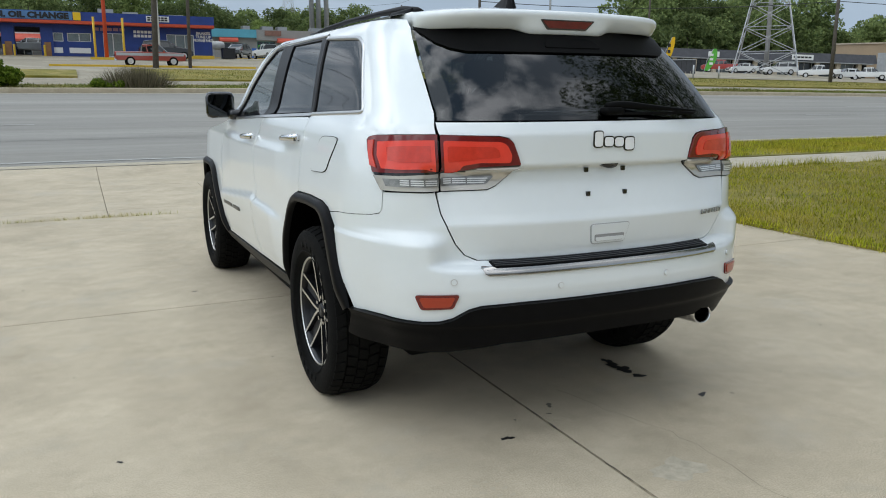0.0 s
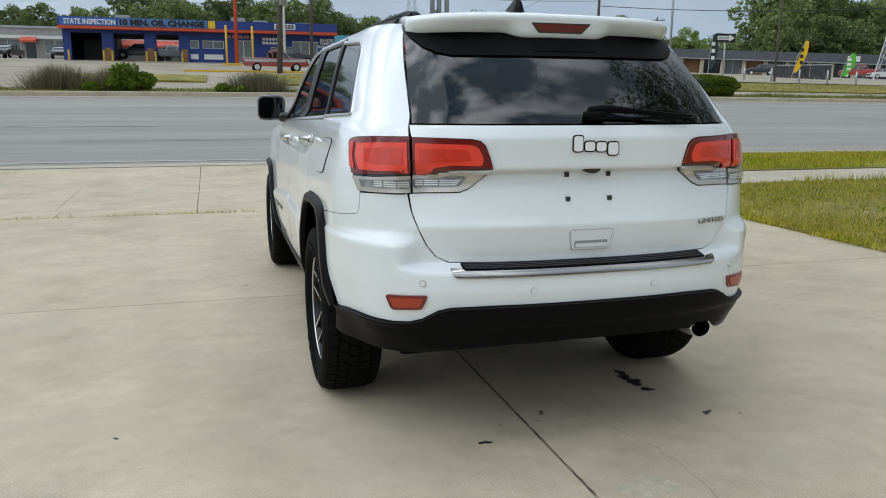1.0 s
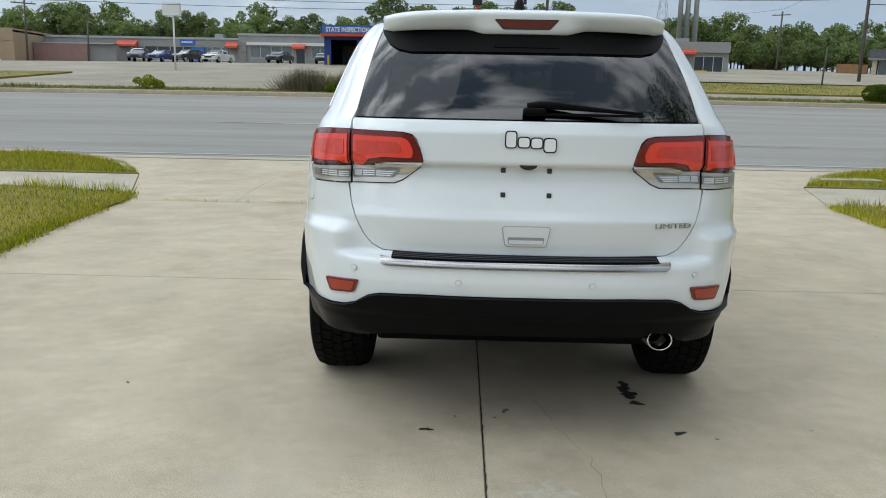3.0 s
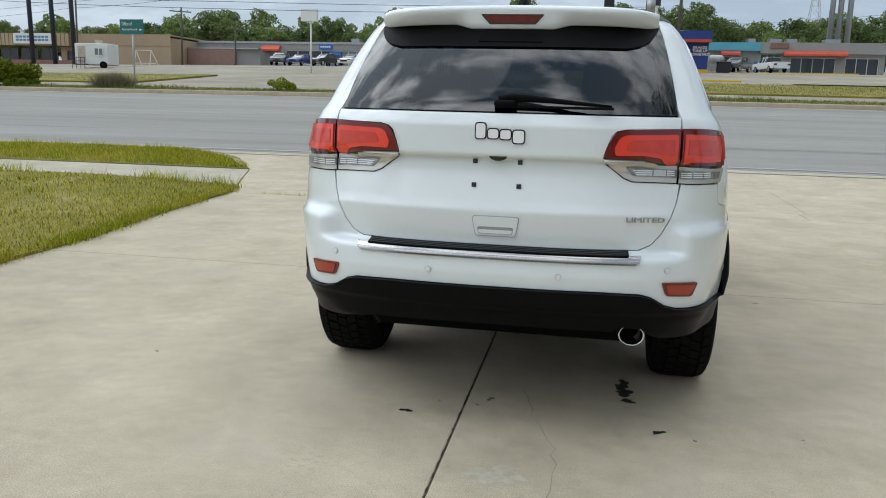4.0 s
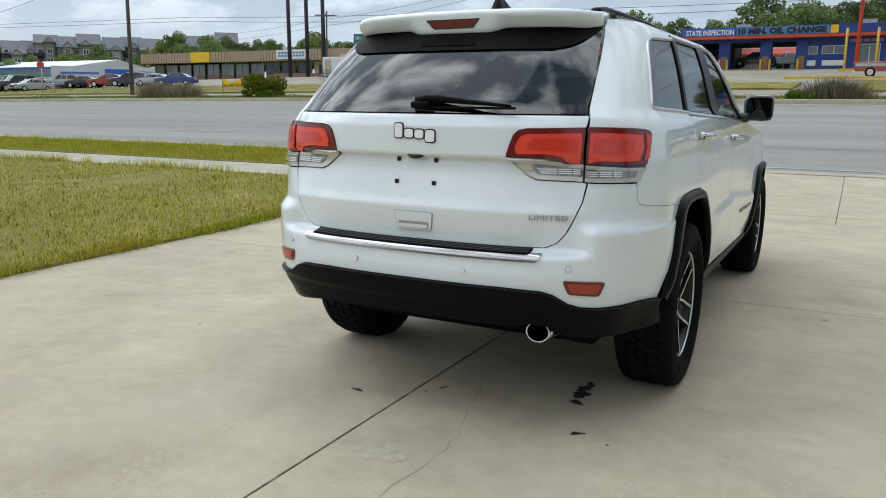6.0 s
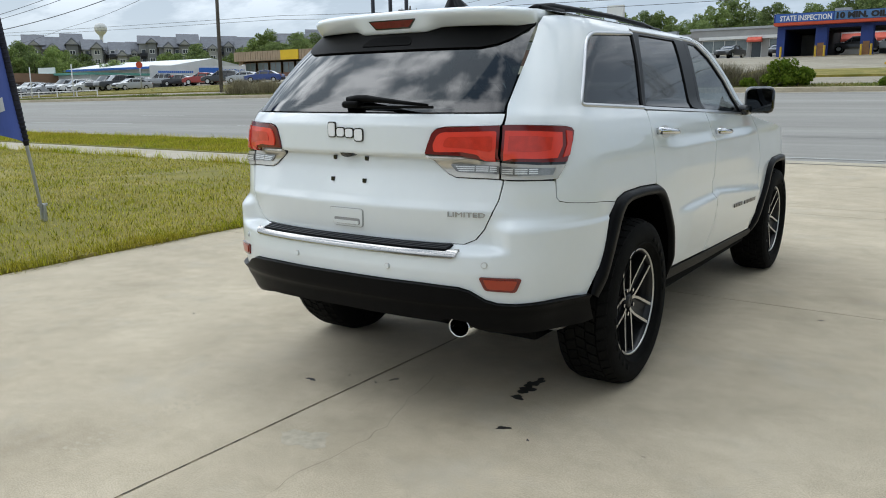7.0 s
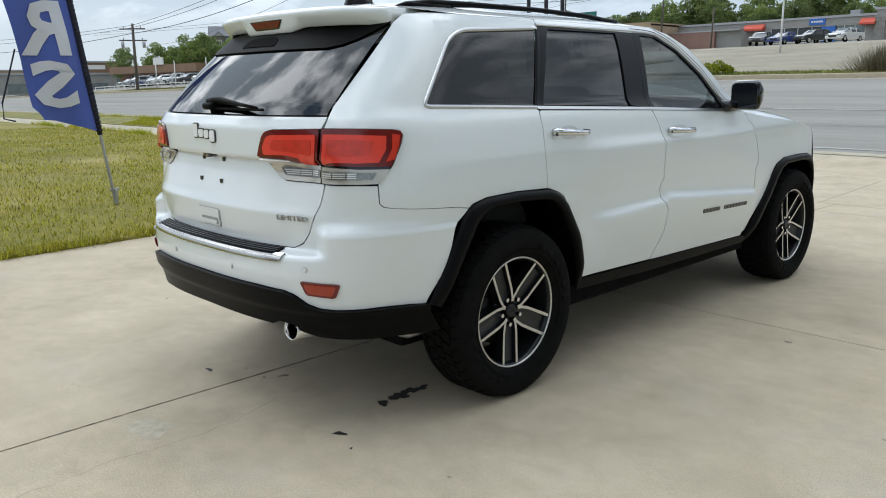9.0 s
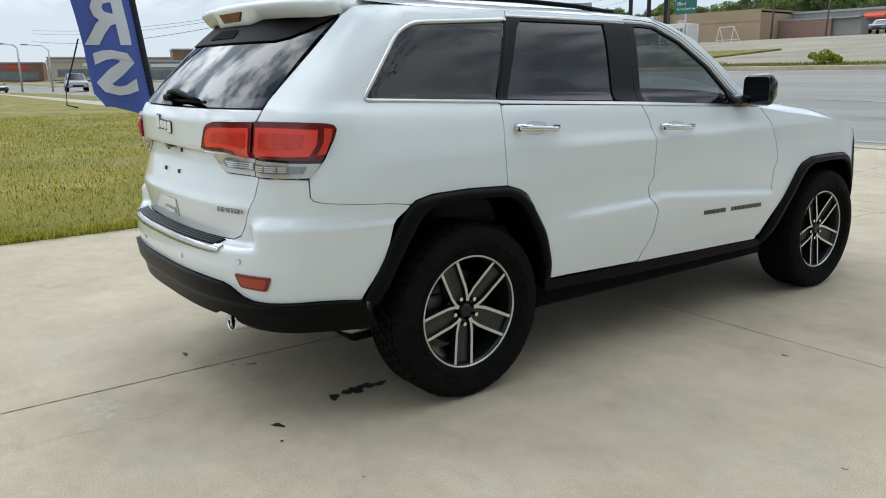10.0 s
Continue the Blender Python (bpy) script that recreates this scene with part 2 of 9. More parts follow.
def ground_mat(name, dark, light, speck, rough=0.85, big=0.25, mid=2.2, fine=140, bump=0.25, streak=0.0, pits=0.0, bare=None, grain=0.0):
    """Mineral ground: stains, blotches and grit at three scales."""
    m = bpy.data.materials.new(name)
    m.use_nodes = True
    nt = m.node_tree
    b = nt.nodes["Principled BSDF"]
    b.inputs["Roughness"].default_value = rough
    b.inputs["Specular IOR Level"].default_value = 0.3
    geo = nt.nodes.new("ShaderNodeNewGeometry")
    vec = geo.outputs["Position"]
    if streak:
        mp = nt.nodes.new("ShaderNodeMapping")
        mp.inputs["Scale"].default_value = (streak, 1, 1)
        nt.links.new(vec, mp.inputs["Vector"])
        vec = mp.outputs[0]

    def noise(scale, detail, rough_=0.6):
        n = nt.nodes.new("ShaderNodeTexNoise")
        n.inputs["Scale"].default_value, n.inputs["Detail"].default_value, n.inputs["Roughness"].default_value = scale, detail, rough_
        nt.links.new(vec, n.inputs["Vector"])
        return n.outputs["Fac"]

    def mix(kind, fac, a, c):
        x = nt.nodes.new("ShaderNodeMix")
        x.data_type, x.blend_type = "RGBA", kind
        for sock, v in ((x.inputs[0], fac), (x.inputs[6], a), (x.inputs[7], c)):
            if isinstance(v, tuple):
                sock.default_value = (*v, 1)
            elif isinstance(v, float):
                sock.default_value = v
            else:
                nt.links.new(v, sock)
        return x.outputs[2]

    def ramp(fac, lo, hi, c0=(0, 0, 0), c1=(1, 1, 1)):
        r = nt.nodes.new("ShaderNodeValToRGB")
        a, c = r.color_ramp.elements
        a.position, c.position = lo, hi
        a.color, c.color = (*c0, 1), (*c1, 1)
        nt.links.new(fac, r.inputs["Fac"])
        return r.outputs["Color"]

    base = ramp(noise(big, 5), 0.3, 0.7, dark, light)
    base = mix("MULTIPLY", 1.0, base, ramp(noise(mid, 7, 0.65), 0.25, 0.75, (0.83, 0.825, 0.81), (1.10, 1.10, 1.10)))
    base = mix("MULTIPLY", 1.0, base, ramp(noise(mid * 0.45, 8, 0.72), 0.32, 0.52, (0.86, 0.85, 0.83), (1, 1, 1)))
    worn = ramp(noise(mid * 0.7, 5, 0.7), 0.36, 0.62)
    base = mix("MULTIPLY", 1.0, base, ramp(noise(mid * 5.5, 10, 0.8), 0.32, 0.68, (0.89, 0.88, 0.86), (1.07, 1.07, 1.08)))
    base = mix("MIX", mix("MULTIPLY", 1.0, ramp(noise(fine, 3, 0.8), 0.52, 0.62, (0.05, 0.05, 0.05), (0.9, 0.9, 0.9)), worn), base, speck)
    base = mix("MULTIPLY", 1.0, base, ramp(noise(fine * 0.9, 5, 0.85), 0.3, 0.7, (0.92, 0.92, 0.92), (1.06, 1.06, 1.06)))
    if grain:
        base = mix("MULTIPLY", grain, base, ramp(noise(fine * 0.8, 2, 0.6), 0.40, 0.60, (0.86, 0.855, 0.85), (1.09, 1.09, 1.09)))
        gritty = ramp(noise(1.1, 6, 0.7), 0.42, 0.60, (0.15, 0.15, 0.15), (1, 1, 1))
        base = mix("MIX", mix("MULTIPLY", 1.0, ramp(noise(fine * 1.2, 2, 0.7), 0.60, 0.66, (0, 0, 0), (0.6, 0.6, 0.6)), gritty), base, (0.74, 0.68, 0.56))
        base = mix("MULTIPLY", mix("MULTIPLY", 1.0, ramp(noise(fine * 0.95, 2, 0.7), 0.60, 0.66), gritty), base, (0.66, 0.64, 0.60))
    if pits:
        cluster = ramp(noise(2.6, 6, 0.75), 0.47, 0.62)
        base = mix("MULTIPLY", mix("MULTIPLY", 1.0, ramp(noise(230, 3, 0.7), 0.54, 0.60), cluster), base, (1 - pits, 1 - pits, 1 - pits))
        base = mix("MIX", ramp(noise(1.3, 7, 0.7), 0.54, 0.74, (0, 0, 0), (0.45, 0.45, 0.45)), base, (0.47, 0.44, 0.37))
    if bare:
        base = mix("MIX", ramp(noise(0.9, 7, 0.7), 0.54, 0.68), base, bare)
    nt.links.new(base, b.inputs["Base Color"])
    bp = nt.nodes.new("ShaderNodeBump")
    bp.inputs["Strength"].default_value, bp.inputs["Distance"].default_value = bump, 0.004
    nt.links.new(noise(fine, 4), bp.inputs["Height"])
    nt.links.new(bp.outputs[0], b.inputs["Normal"])
    return m


concrete = ground_mat("weathered_concrete", (0.503, 0.430, 0.312), (0.61, 0.532, 0.40), (0.33, 0.28, 0.20), mid=2.0, fine=210, pits=0.34, grain=1.0)
walk_concrete = ground_mat("pale_concrete", (0.43, 0.385, 0.295), (0.52, 0.472, 0.37), (0.33, 0.29, 0.22))
asphalt = ground_mat("worn_grey_asphalt", (0.250, 0.243, 0.222), (0.332, 0.322, 0.295), (0.20, 0.193, 0.175), streak=0.08, mid=1.2, big=0.4, fine=60)
lot_mat = ground_mat("bleached_lot_paving", (0.275, 0.245, 0.185), (0.41, 0.372, 0.29), (0.19, 0.165, 0.12), big=0.22, mid=0.6, fine=30)
soil = ground_mat("dry_turf_soil", (0.14, 0.14, 0.011), (0.31, 0.25, 0.05), (0.09, 0.09, 0.009), big=0.5, mid=1.6, fine=45, bump=0.6, bare=(0.33, 0.265, 0.10))
verge_soil = ground_mat("green_turf_soil", (0.15, 0.155, 0.030), (0.28, 0.245, 0.07), (0.10, 0.10, 0.025), big=0.4, mid=1.6, fine=45, bump=0.6)
joint_dirt = mat("joint_dirt", (0.045, 0.04, 0.03), 0.95, vary=0.4, scale=30)
kerb_mat = ground_mat("kerb_concrete", (0.44, 0.375, 0.275), (0.55, 0.485, 0.37), (0.33, 0.28, 0.2), big=0.8, mid=3)
marking = mat("worn_white_marking", (0.38, 0.375, 0.35), 0.8, vary=0.2, scale=9)
yellow_paint = mat("yellow_paint", (0.62, 0.40, 0.03), 0.6, vary=0.12, scale=3)
tar = mat("tar_seam", (0.15, 0.147, 0.14), 0.7, vary=0.3, scale=8)

wide = sorted(set([-1500, -900, -600, -400, -260, -160, -120, -90, -60, -40, -25, -12, -6, 0, 6, 12, 25, 40, 60, 90, 120, 160, 260, 400, 600, 900, 1500]))
sheet("ground", wide, [-600, -200, -60, -20, 0, 10.3, 13, 14.4, 20, 27, 34, 45, 60, 78, 100, 130, 180, 260, 400, 800, 3000], soil, -0.06)
road = sheet("road", [x for x in wide if -420 < x < 420], [14.45, 18, 24, 29, 34], asphalt, 0.0, label="worn grey asphalt road with five lanes")
# seams, gutter line and edge marking along the road
for y, w, m_, lift in ((14.62, 0.30, walk_concrete, 0.006), (15.15, 0.12, marking, 0.008), (33.3, 0.14, marking, 0.006), (33.75, 0.40, walk_concrete, 0.006)):
    sheet("gutter" if m_ is walk_concrete else ("edge_line" if m_ is marking else "tar_seam"), [x for x in wide if -420 < x < 420], [y - w / 2, y + w / 2], m_, lift, road, kind="")
rnd = random.Random(17)
for y0 in (18.4, 21.9, 25.6, 29.3):
    x = -90.0
    while x < 70:
        run = rnd.uniform(3, 13)
        y = y0 + rnd.uniform(-0.05, 0.05)
        sheet("tar_seam", steps(x, x + run, 3), [y, y + rnd.uniform(0.02, 0.045)], tar, 0.006, road, kind="")
        x += run + rnd.uniform(1, 12)
rnd = random.Random(11)
for k in range(16):
    y, x = rnd.choice([18.2, 21.7, 25.5, 29.2]) + rnd.uniform(-0.1, 0.1), rnd.uniform(-60, 50)
    sheet("worn_lane_mark", [x, x + 3], [y, y + 0.11], marking, 0.009, road, kind="")


def kerb(name, xs, y, w, h, label):
    bm = bmesh.new()
    rows = []
    for x in xs:
        z = hill(x, y)
        rows.append([bm.verts.new((x, yy, z + zz)) for yy, zz in ((y, -0.1), (y, h - 0.03), (y + 0.03, h), (y + w, h), (y + w, -0.1))])
    for a, b in zip(rows, rows[1:]):
        for k in range(4):
            bm.faces.new((a[k], b[k], b[k + 1], a[k + 1]))
    return part(name, bm, kerb_mat, None, label, kind="structure")


kerb("kerb_far", [x for x in wide if -420 < x < 420], 34.0, 0.45, 0.20, "pale concrete kerb along the far side of the road")
# far side: verge, frontage road, grass island, parking lots
sheet("verge_far", [x for x in wide if -260 <= x <= 260], [34.44, 36, 37.0], verge_soil, 0.13, skirt=0.2)
sheet("frontage_road", [x for x in wide if -260 <= x <= 260], [37.0, 41.2], lot_mat, 0.05)
for x0, x1, y0, y1 in ((-75, -24, 41.4, 52), (3.5, 200, 41.4, 52), (-7.0, 0.5, 43.5, 50)):
    sheet("grass_island", steps(x0, x1, 8), steps(y0, y1, 3), soil, 0.14, skirt=0.2)
sheet("lot_paving", steps(-75, 15, 14), [41.2, 50, 60, 70, 78, 90, 100, 112], lot_mat, 0.03)
sheet("lot_paving_east", steps(15, 130, 12), [56, 70, 85, 100, 125], lot_mat, 0.03)
sheet("lot_paving_west", steps(-230, -75, 12), [40, 50, 60, 70, 90], asphalt, 0.03)

# near side: lawns, sidewalk and verge; the drive opens out towards the road
LEFT_EDGE = [(-20, -1.75), (2.5, -1.86), (4.5, -1.98), (6.2, -2.06), (7.5, -2.26), (9.8, -2.47), (10.4, -2.70), (12.5, -3.45), (13.2, -3.95), (13.8, -4.7), (14.45, -6.0)]
RIGHT_EDGE = [(-20, 6.65), (5, 6.53), (7.7, 6.57), (10.4, 6.80), (12.5, 7.35), (13.2, 7.9), (13.8, 8.7), (14.45, 10.0)]


def edge_at(table, y):
    return float(np.interp(y, [p[0] for p in table], [p[1] for p in table]))


def lawn_z(x, y):
    away = (edge_at(LEFT_EDGE, y) - x) if x < 2 else (x - edge_at(RIGHT_EDGE, y))
    if y > 12.4:
        return hill(x, y) + 0.03 + 0.05 * min(1, max(0, (y - 12.5) / 0.8)) + 0.012 * noise.noise((x * 0.7, y * 0.7, 0))
    return hill(x, y) + 0.025 + 0.075 * min(1, max(0, away) / 2.0) + 0.012 * noise.noise((x * 0.7, y * 0.7, 0))


def lawn(name, side_, y0, y1, reach, material, label):
    bm = bmesh.new()
    rows = []
    table = LEFT_EDGE if side_ < 0 else RIGHT_EDGE
    for y in steps(y0, y1, max(3, int((y1 - y0) / 0.6))):
        e = edge_at(table, y)
        xs = [e + side_ * reach * (k / 30) ** 2.2 for k in range(31)]
        rows.append([bm.verts.new((x, y, lawn_z(x, y))) for x in xs])
    for a, b in zip(rows, rows[1:]):
        for k in range(30):
            f = (a[k], a[k + 1], b[k + 1], b[k])
            bm.faces.new(f if side_ > 0 else f[::-1])
    made = bmesh.ops.extrude_edge_only(bm, edges=[e for e in bm.edges if e.is_boundary])["geom"]
    for g in made:
        if isinstance(g, bmesh.types.BMVert):
            g.co.z -= 0.12
    return part(name, bm, material, None, label, smooth=False, kind="structure")


lawn("lawn_west", -1, -20, 10.4, 80, soil, "dry mown lawn beside the drive")
lawn("lawn_east", 1, -20, 10.4, 80, soil, "dry mown lawn beside the drive")
lawn("verge_west", -1, 12.5, 14.3, 80, verge_soil, "green verge between sidewalk and road")
lawn("verge_east", 1, 12.5, 14.3, 80, verge_soil, "green verge between sidewalk and road")
sheet("drive_bed", [-9, -3, 0, 4, 7, 12], [-21, 0, 5, 10.3, 12.5, 13.5, 14.44], joint_dirt, -0.028)


def slab(name, corners, parent, material, top=0.0):
    """A cast slab with a softly broken edge."""
    bm = bmesh.new()
    c = Vector((sum(p[0] for p in corners) / len(corners), sum(p[1] for p in corners) / len(corners)))

    def ring(shrink, dz):
        out = []
        for p in corners:
            d = c - Vector(p)
            q = Vector(p) + d.normalized() * shrink
            out.append(bm.verts.new((q.x, q.y, hill(q.x, q.y) + top + dz)))
        return out

    low, mid, up = ring(0, -0.10), ring(0, -0.006), ring(0.004, 0.0)
    bm.faces.new(up)
    n = len(corners)
    for a, b in ((low, mid), (mid, up)):
        for k in range(n):
            bm.faces.new((a[k], a[(k + 1) % n], b[(k + 1) % n], b[k]))
    return part(name, bm, material, parent, smooth=False)


drive = empty("driveway", "pale weathered concrete driveway in large cast slabs", "driveway", kind="structure")
GAP = 0.0028


def drive_row(y0, y1, joints, breaks=()):
    """One row of slabs between two cross joints."""
    ys = [y0 + GAP] + [b for b in breaks if y0 < b < y1] + [y1 - GAP]
    edges = [None] + list(joints) + [None]
    for i in range(len(edges) - 1):
        left = [(edge_at(LEFT_EDGE, y) if edges[i] is None else edges[i] + GAP, y) for y in ys]
        right = [(edge_at(RIGHT_EDGE, y) if edges[i + 1] is None else edges[i + 1] - GAP, y) for y in ys]
        slab("slab", left[::-1] + right if False else right + left[::-1], drive, concrete)


drive_row(-20, -4.0, [1.915])
drive_row(-4.0, 5.52, [1.915], [2.5, 4.5])
drive_row(5.52, 9.76, [1.915], [6.2, 7.5])
drive_row(9.76, 10.35, [-1.10, 0.46, 1.97, 3.49, 5.02])
drive_row(10.35, 12.5, [-1.18, 0.46, 1.80, 3.49, 5.12])
drive_row(12.5, 14.44, [0.46, 3.49], [13.2, 13.8])
walkway = empty("sidewalk", "pale concrete sidewalk in short slabs", "sidewalk", kind="structure")
x = -2.56
k = 0
while x > -75:
    w = 1.5 if x > -40 else 6
    e = lambda y: edge_at(LEFT_EDGE, y) - 0.01
    x1 = x - w
    slab("slab", [((x if k else e(12.5)), 12.5), (x1 + 0.008, 12.5), (x1 + 0.008, 10.42), ((x if k else e(10.42)), 10.42)], walkway, walk_concrete, 0.012)
    x, k = x1, k + 1
x, k = 6.87, 0
while x < 75:
    w = 1.5 if x < 40 else 6
    e = lambda y: edge_at(RIGHT_EDGE, y) + 0.01
    x1 = x + w
    slab("slab", [(x1 - 0.008, 12.5), ((x if k else e(12.5)), 12.5), ((x if k else e(10.42)), 10.42), (x1 - 0.008, 10.42)], walkway, walk_concrete, 0.012)
    x, k = x1, k + 1
for table, sg in ((LEFT_EDGE, -1), (RIGHT_EDGE, 1)):
    bm = bmesh.new()
    rows = []
    for y in steps(12.5, 14.44, 14):
        x = edge_at(table, y)
        z = hill(x, y)
        h = 0.11 * min(1, (y - 12.4) / 0.6)
        rows.append([bm.verts.new((x + sg * u, y, z + v)) for u, v in ((-0.01, -0.05), (0.0, h - 0.02), (0.03, h), (0.15, h), (0.15, -0.05))])
    for a, b in zip(rows, rows[1:]):
        for k in range(4):
            bm.faces.new((a[k], a[k + 1], b[k + 1], b[k]))
    bmesh.ops.recalc_face_normals(bm, faces=bm.faces)
    part("kerb_return", bm, kerb_mat, None, "short concrete kerb where the drive meets the road", kind="structure")
kerb("kerb_near_west", [-75, -60, -40, -25, -12, -6.0], 14.30, 0.15, 0.12, "concrete kerb along the near side of the road")
kerb("kerb_near_east", [10.0, 14, 25, 40, 60, 75], 14.30, 0.15, 0.12, "concrete kerb along the near side of the road")

# hairline cracks, oil spots and smudges on the slabs
wet = mat("wet_oil_stain", (0.014, 0.012, 0.010), 0.6, vary=0.3, scale=20)
hair = mat("hairline_crack", (0.14, 0.125, 0.095), 0.9, vary=0.3, scale=20)


def blot(name, cx, cy, rx, ry, turn, material, lift, seed, ragged=0.35):
    r_ = random.Random(seed)
    ph = [r_.uniform(0, 6.28) for _ in range(4)]
    bm = bmesh.new()
    ring = []
    for k in range(22):
        a = 2 * math.pi * k / 22
        q = 1 + ragged * (0.5 * math.sin(2 * a + ph[0]) + 0.35 * math.sin(3 * a + ph[1]) + 0.25 * math.sin(5 * a + ph[2]) + 0.2 * math.sin(8 * a + ph[3]))
        u, v = rx * q * math.cos(a), ry * q * math.sin(a)
        c, s = math.cos(turn), math.sin(turn)
        ring.append(bm.verts.new((cx + u * c - v * s, cy + u * s + v * c, hill(cx, cy) + lift)))
    bm.faces.new(ring)
    return part(name, bm, material, drive, kind="")


for i, (x, y, rx, ry, t) in enumerate(((2.613, 3.50, 0.022, 0.030, 0), (2.60, 3.43, 0.030, 0.045, 0.3), (2.612, 3.355, 0.036, 0.045, 0.5), (2.622, 3.255, 0.030, 0.024, 0.2))):
    blot("oil_stain", x, y, rx, ry, t, wet, 0.0016 + 0.0002 * i, 30 + i, 0.5)
for i, (x, y, r) in enumerate(((1.683, 2.913, 0.024), (2.731, 2.937, 0.026), (2.869, 2.889, 0.009), (0.255, 3.352, 0.012), (0.872, 5.907, 0.018), (2.02, 3.13, 0.022), (1.97, 3.05, 0.010), (3.3, 3.0, 0.007), (1.05, 4.3, 0.008), (0.1, 4.4, 0.007), (3.55, 5.3, 0.02), (4.3, 4.4, 0.010))):
    blot("spot", x, y, r, r * 0.6, i * 0.9, wet if i < 5 else hair, 0.0016, 60 + i, 0.6)
rnd = random.Random(3)
for i in range(16):
    blot("spot", rnd.uniform(-1.4, 6.4), rnd.uniform(2.0, 9), rnd.uniform(0.004, 0.010), rnd.uniform(0.004, 0.008), rnd.uniform(0, 3), hair, 0.0014, 200 + i, 0.5)


def crack(points, width, seed):
    r_ = random.Random(seed)
    fine = []
    for a, b in zip(points, points[1:]):
        n = max(2, int(math.dist(a, b) / 0.06))
        fine += [(a[0] + (b[0] - a[0]) * k / n + r_.uniform(-0.012, 0.012), a[1] + (b[1] - a[1]) * k / n + r_.uniform(-0.012, 0.012)) for k in range(n)]
    bm = bmesh.new()
    prev = None
    for i, (x, y) in enumerate(fine):
        j = min(i + 1, len(fine) - 1)
        d = Vector((fine[j][0] - fine[max(i - 1, 0)][0], fine[j][1] - fine[max(i - 1, 0)][1]))
        d = Vector((-d.y, d.x)).normalized() * width * r_.uniform(0.2, 1)
        row = [bm.verts.new((x + d.x * s, y + d.y * s, hill(x, y) + 0.0013)) for s in (-1, 1)]
        if prev:
            bm.faces.new((prev[0], prev[1], row[1], row[0]))
        prev = row
    return part("hairline_crack", bm, hair, drive, kind="")


crack([(2.16, 3.26), (2.24, 2.92), (2.32, 2.69), (2.34, 2.42), (2.31, 2.20), (2.36, 1.6)], 0.0013, 1)


def joint_fill(x, y0, y1, width, seed):
    """Dirt that fills a joint, with broken edges."""
    r_ = random.Random(seed)
    bm = bmesh.new()
    prev = None
    n = int((y1 - y0) / 0.022)
    for k in range(n + 1):
        y = y0 + (y1 - y0) * k / n
        row = [bm.verts.new((x - width * r_.choice((0.1, 0.4, 0.7, 1.0, 1.5)), y, hill(x, y) + 0.0015)), bm.verts.new((x + width * r_.choice((0.1, 0.4, 0.7, 1.0, 1.5)), y, hill(x, y) + 0.0015))]
        if prev:
            bm.faces.new((prev[0], prev[1], row[1], row[0]))
        prev = row
    return part("joint_fill", bm, joint_dirt, drive, kind="")


joint_fill(1.915, 0.3, 5.5, 0.0032, 11)
tread_dust = mat("faint_tyre_dust", (0.46, 0.40, 0.295), 0.85, vary=0.10, scale=60)
smudge = mat("grey_dust_smudge", (0.45, 0.40, 0.305), 0.9, vary=0.22, scale=26)
for i, (x, y, rx, ry) in enumerate(((2.10, 2.41, 0.105, 0.055), (2.16, 2.43, 0.070, 0.060), (2.19, 2.39, 0.050, 0.036))):
    blot("smudge", x, y, rx, ry, 0.2 * i, smudge, 0.0011 + 0.0002 * i, 500 + i, 0.4)
for k in range(16):
    for i, u in enumerate((-0.045, 0.0, 0.045)):
        blot("tyre_print", 1.45 + u - 0.02 * k / 16, 1.84 + 0.052 * k + 0.013 * (i % 2), 0.013, 0.009, 0.4 * (i - 1), tread_dust, 0.0011, 400 + 3 * k + i, 0.3)

# ---- the white sport utility vehicle ----
CX, CY = 2.052, 3.75
NE, DE = 2.7, 0.54
WIDTH = [(0.25, 0.84), (0.30, 0.86), (0.40, 0.905), (0.50, 0.922), (0.62, 0.930), (0.70, 0.932), (0.78, 0.928), (0.95, 0.920), (1.08, 0.907),
         (1.10, 0.902), (1.20, 0.878), (1.25, 0.858), (1.28, 0.828), (1.40, 0.792), (1.50, 0.76), (1.60, 0.722), (1.64, 0.70), (1.668, 0.672), (1.70, 0.63)]
BACK = [(0.25, -0.86), (0.38, -0.93), (0.44, -0.985), (0.58, -1.005), (0.66, -1.015), (0.728, -1.010), (0.742, -1.0), (0.758, -0.945), (0.78, -0.945), (0.895, -0.966),
        (0.93, -0.952), (1.04, -0.922), (1.098, -0.914), (1.103, -0.957), (1.22, -0.957), (1.26, -0.94), (1.30, -0.905), (1.62, -0.58), (1.668, -0.53), (1.72, -0.45)]
CORNER = [(0.25, -0.86), (0.38, -0.94), (0.50, -1.0), (0.66, -1.015), (0.822, -1.016), (0.832, -1.012), (0.870, -0.965), (0.90, -0.960), (1.10, -0.957), (1.22, -0.955), (1.26, -0.94), (1.30, -0.905), (1.62, -0.58), (1.668, -0.53), (1.72, -0.45)]


DRAWN_IN = [(0.25, 0.07), (0.45, 0.07), (0.55, 0.058), (0.70, 0.045), (0.82, 0.030), (0.88, 0.020), (1.00, 0.018), (1.10, 0.022), (1.22, 0.022), (1.30, 0.010), (1.45, 0.0)]


def curve_at(table, z, r):
    xs, ys = [p[0] for p in table], [p[1] for p in table]
    return sum(float(np.interp(z + o, xs, ys)) for o in (-r, -r / 2, 0, r / 2, r)) / 5


def half(z, y=0.0):
    k = max(0.0, (y - 2.7) / 1.15)
    return curve_at(WIDTH, z, 0.02) * max(0.05, 1 - k ** 3) ** 0.4


def back(z, s=1.0):
    k = min(1, max(0, (abs(s) - 0.40) / 0.14))
    k = k * k * (3 - 2 * k)
    return curve_at(BACK, z, 0.003) * (1 - k) + curve_at(CORNER, z, 0.004) * k


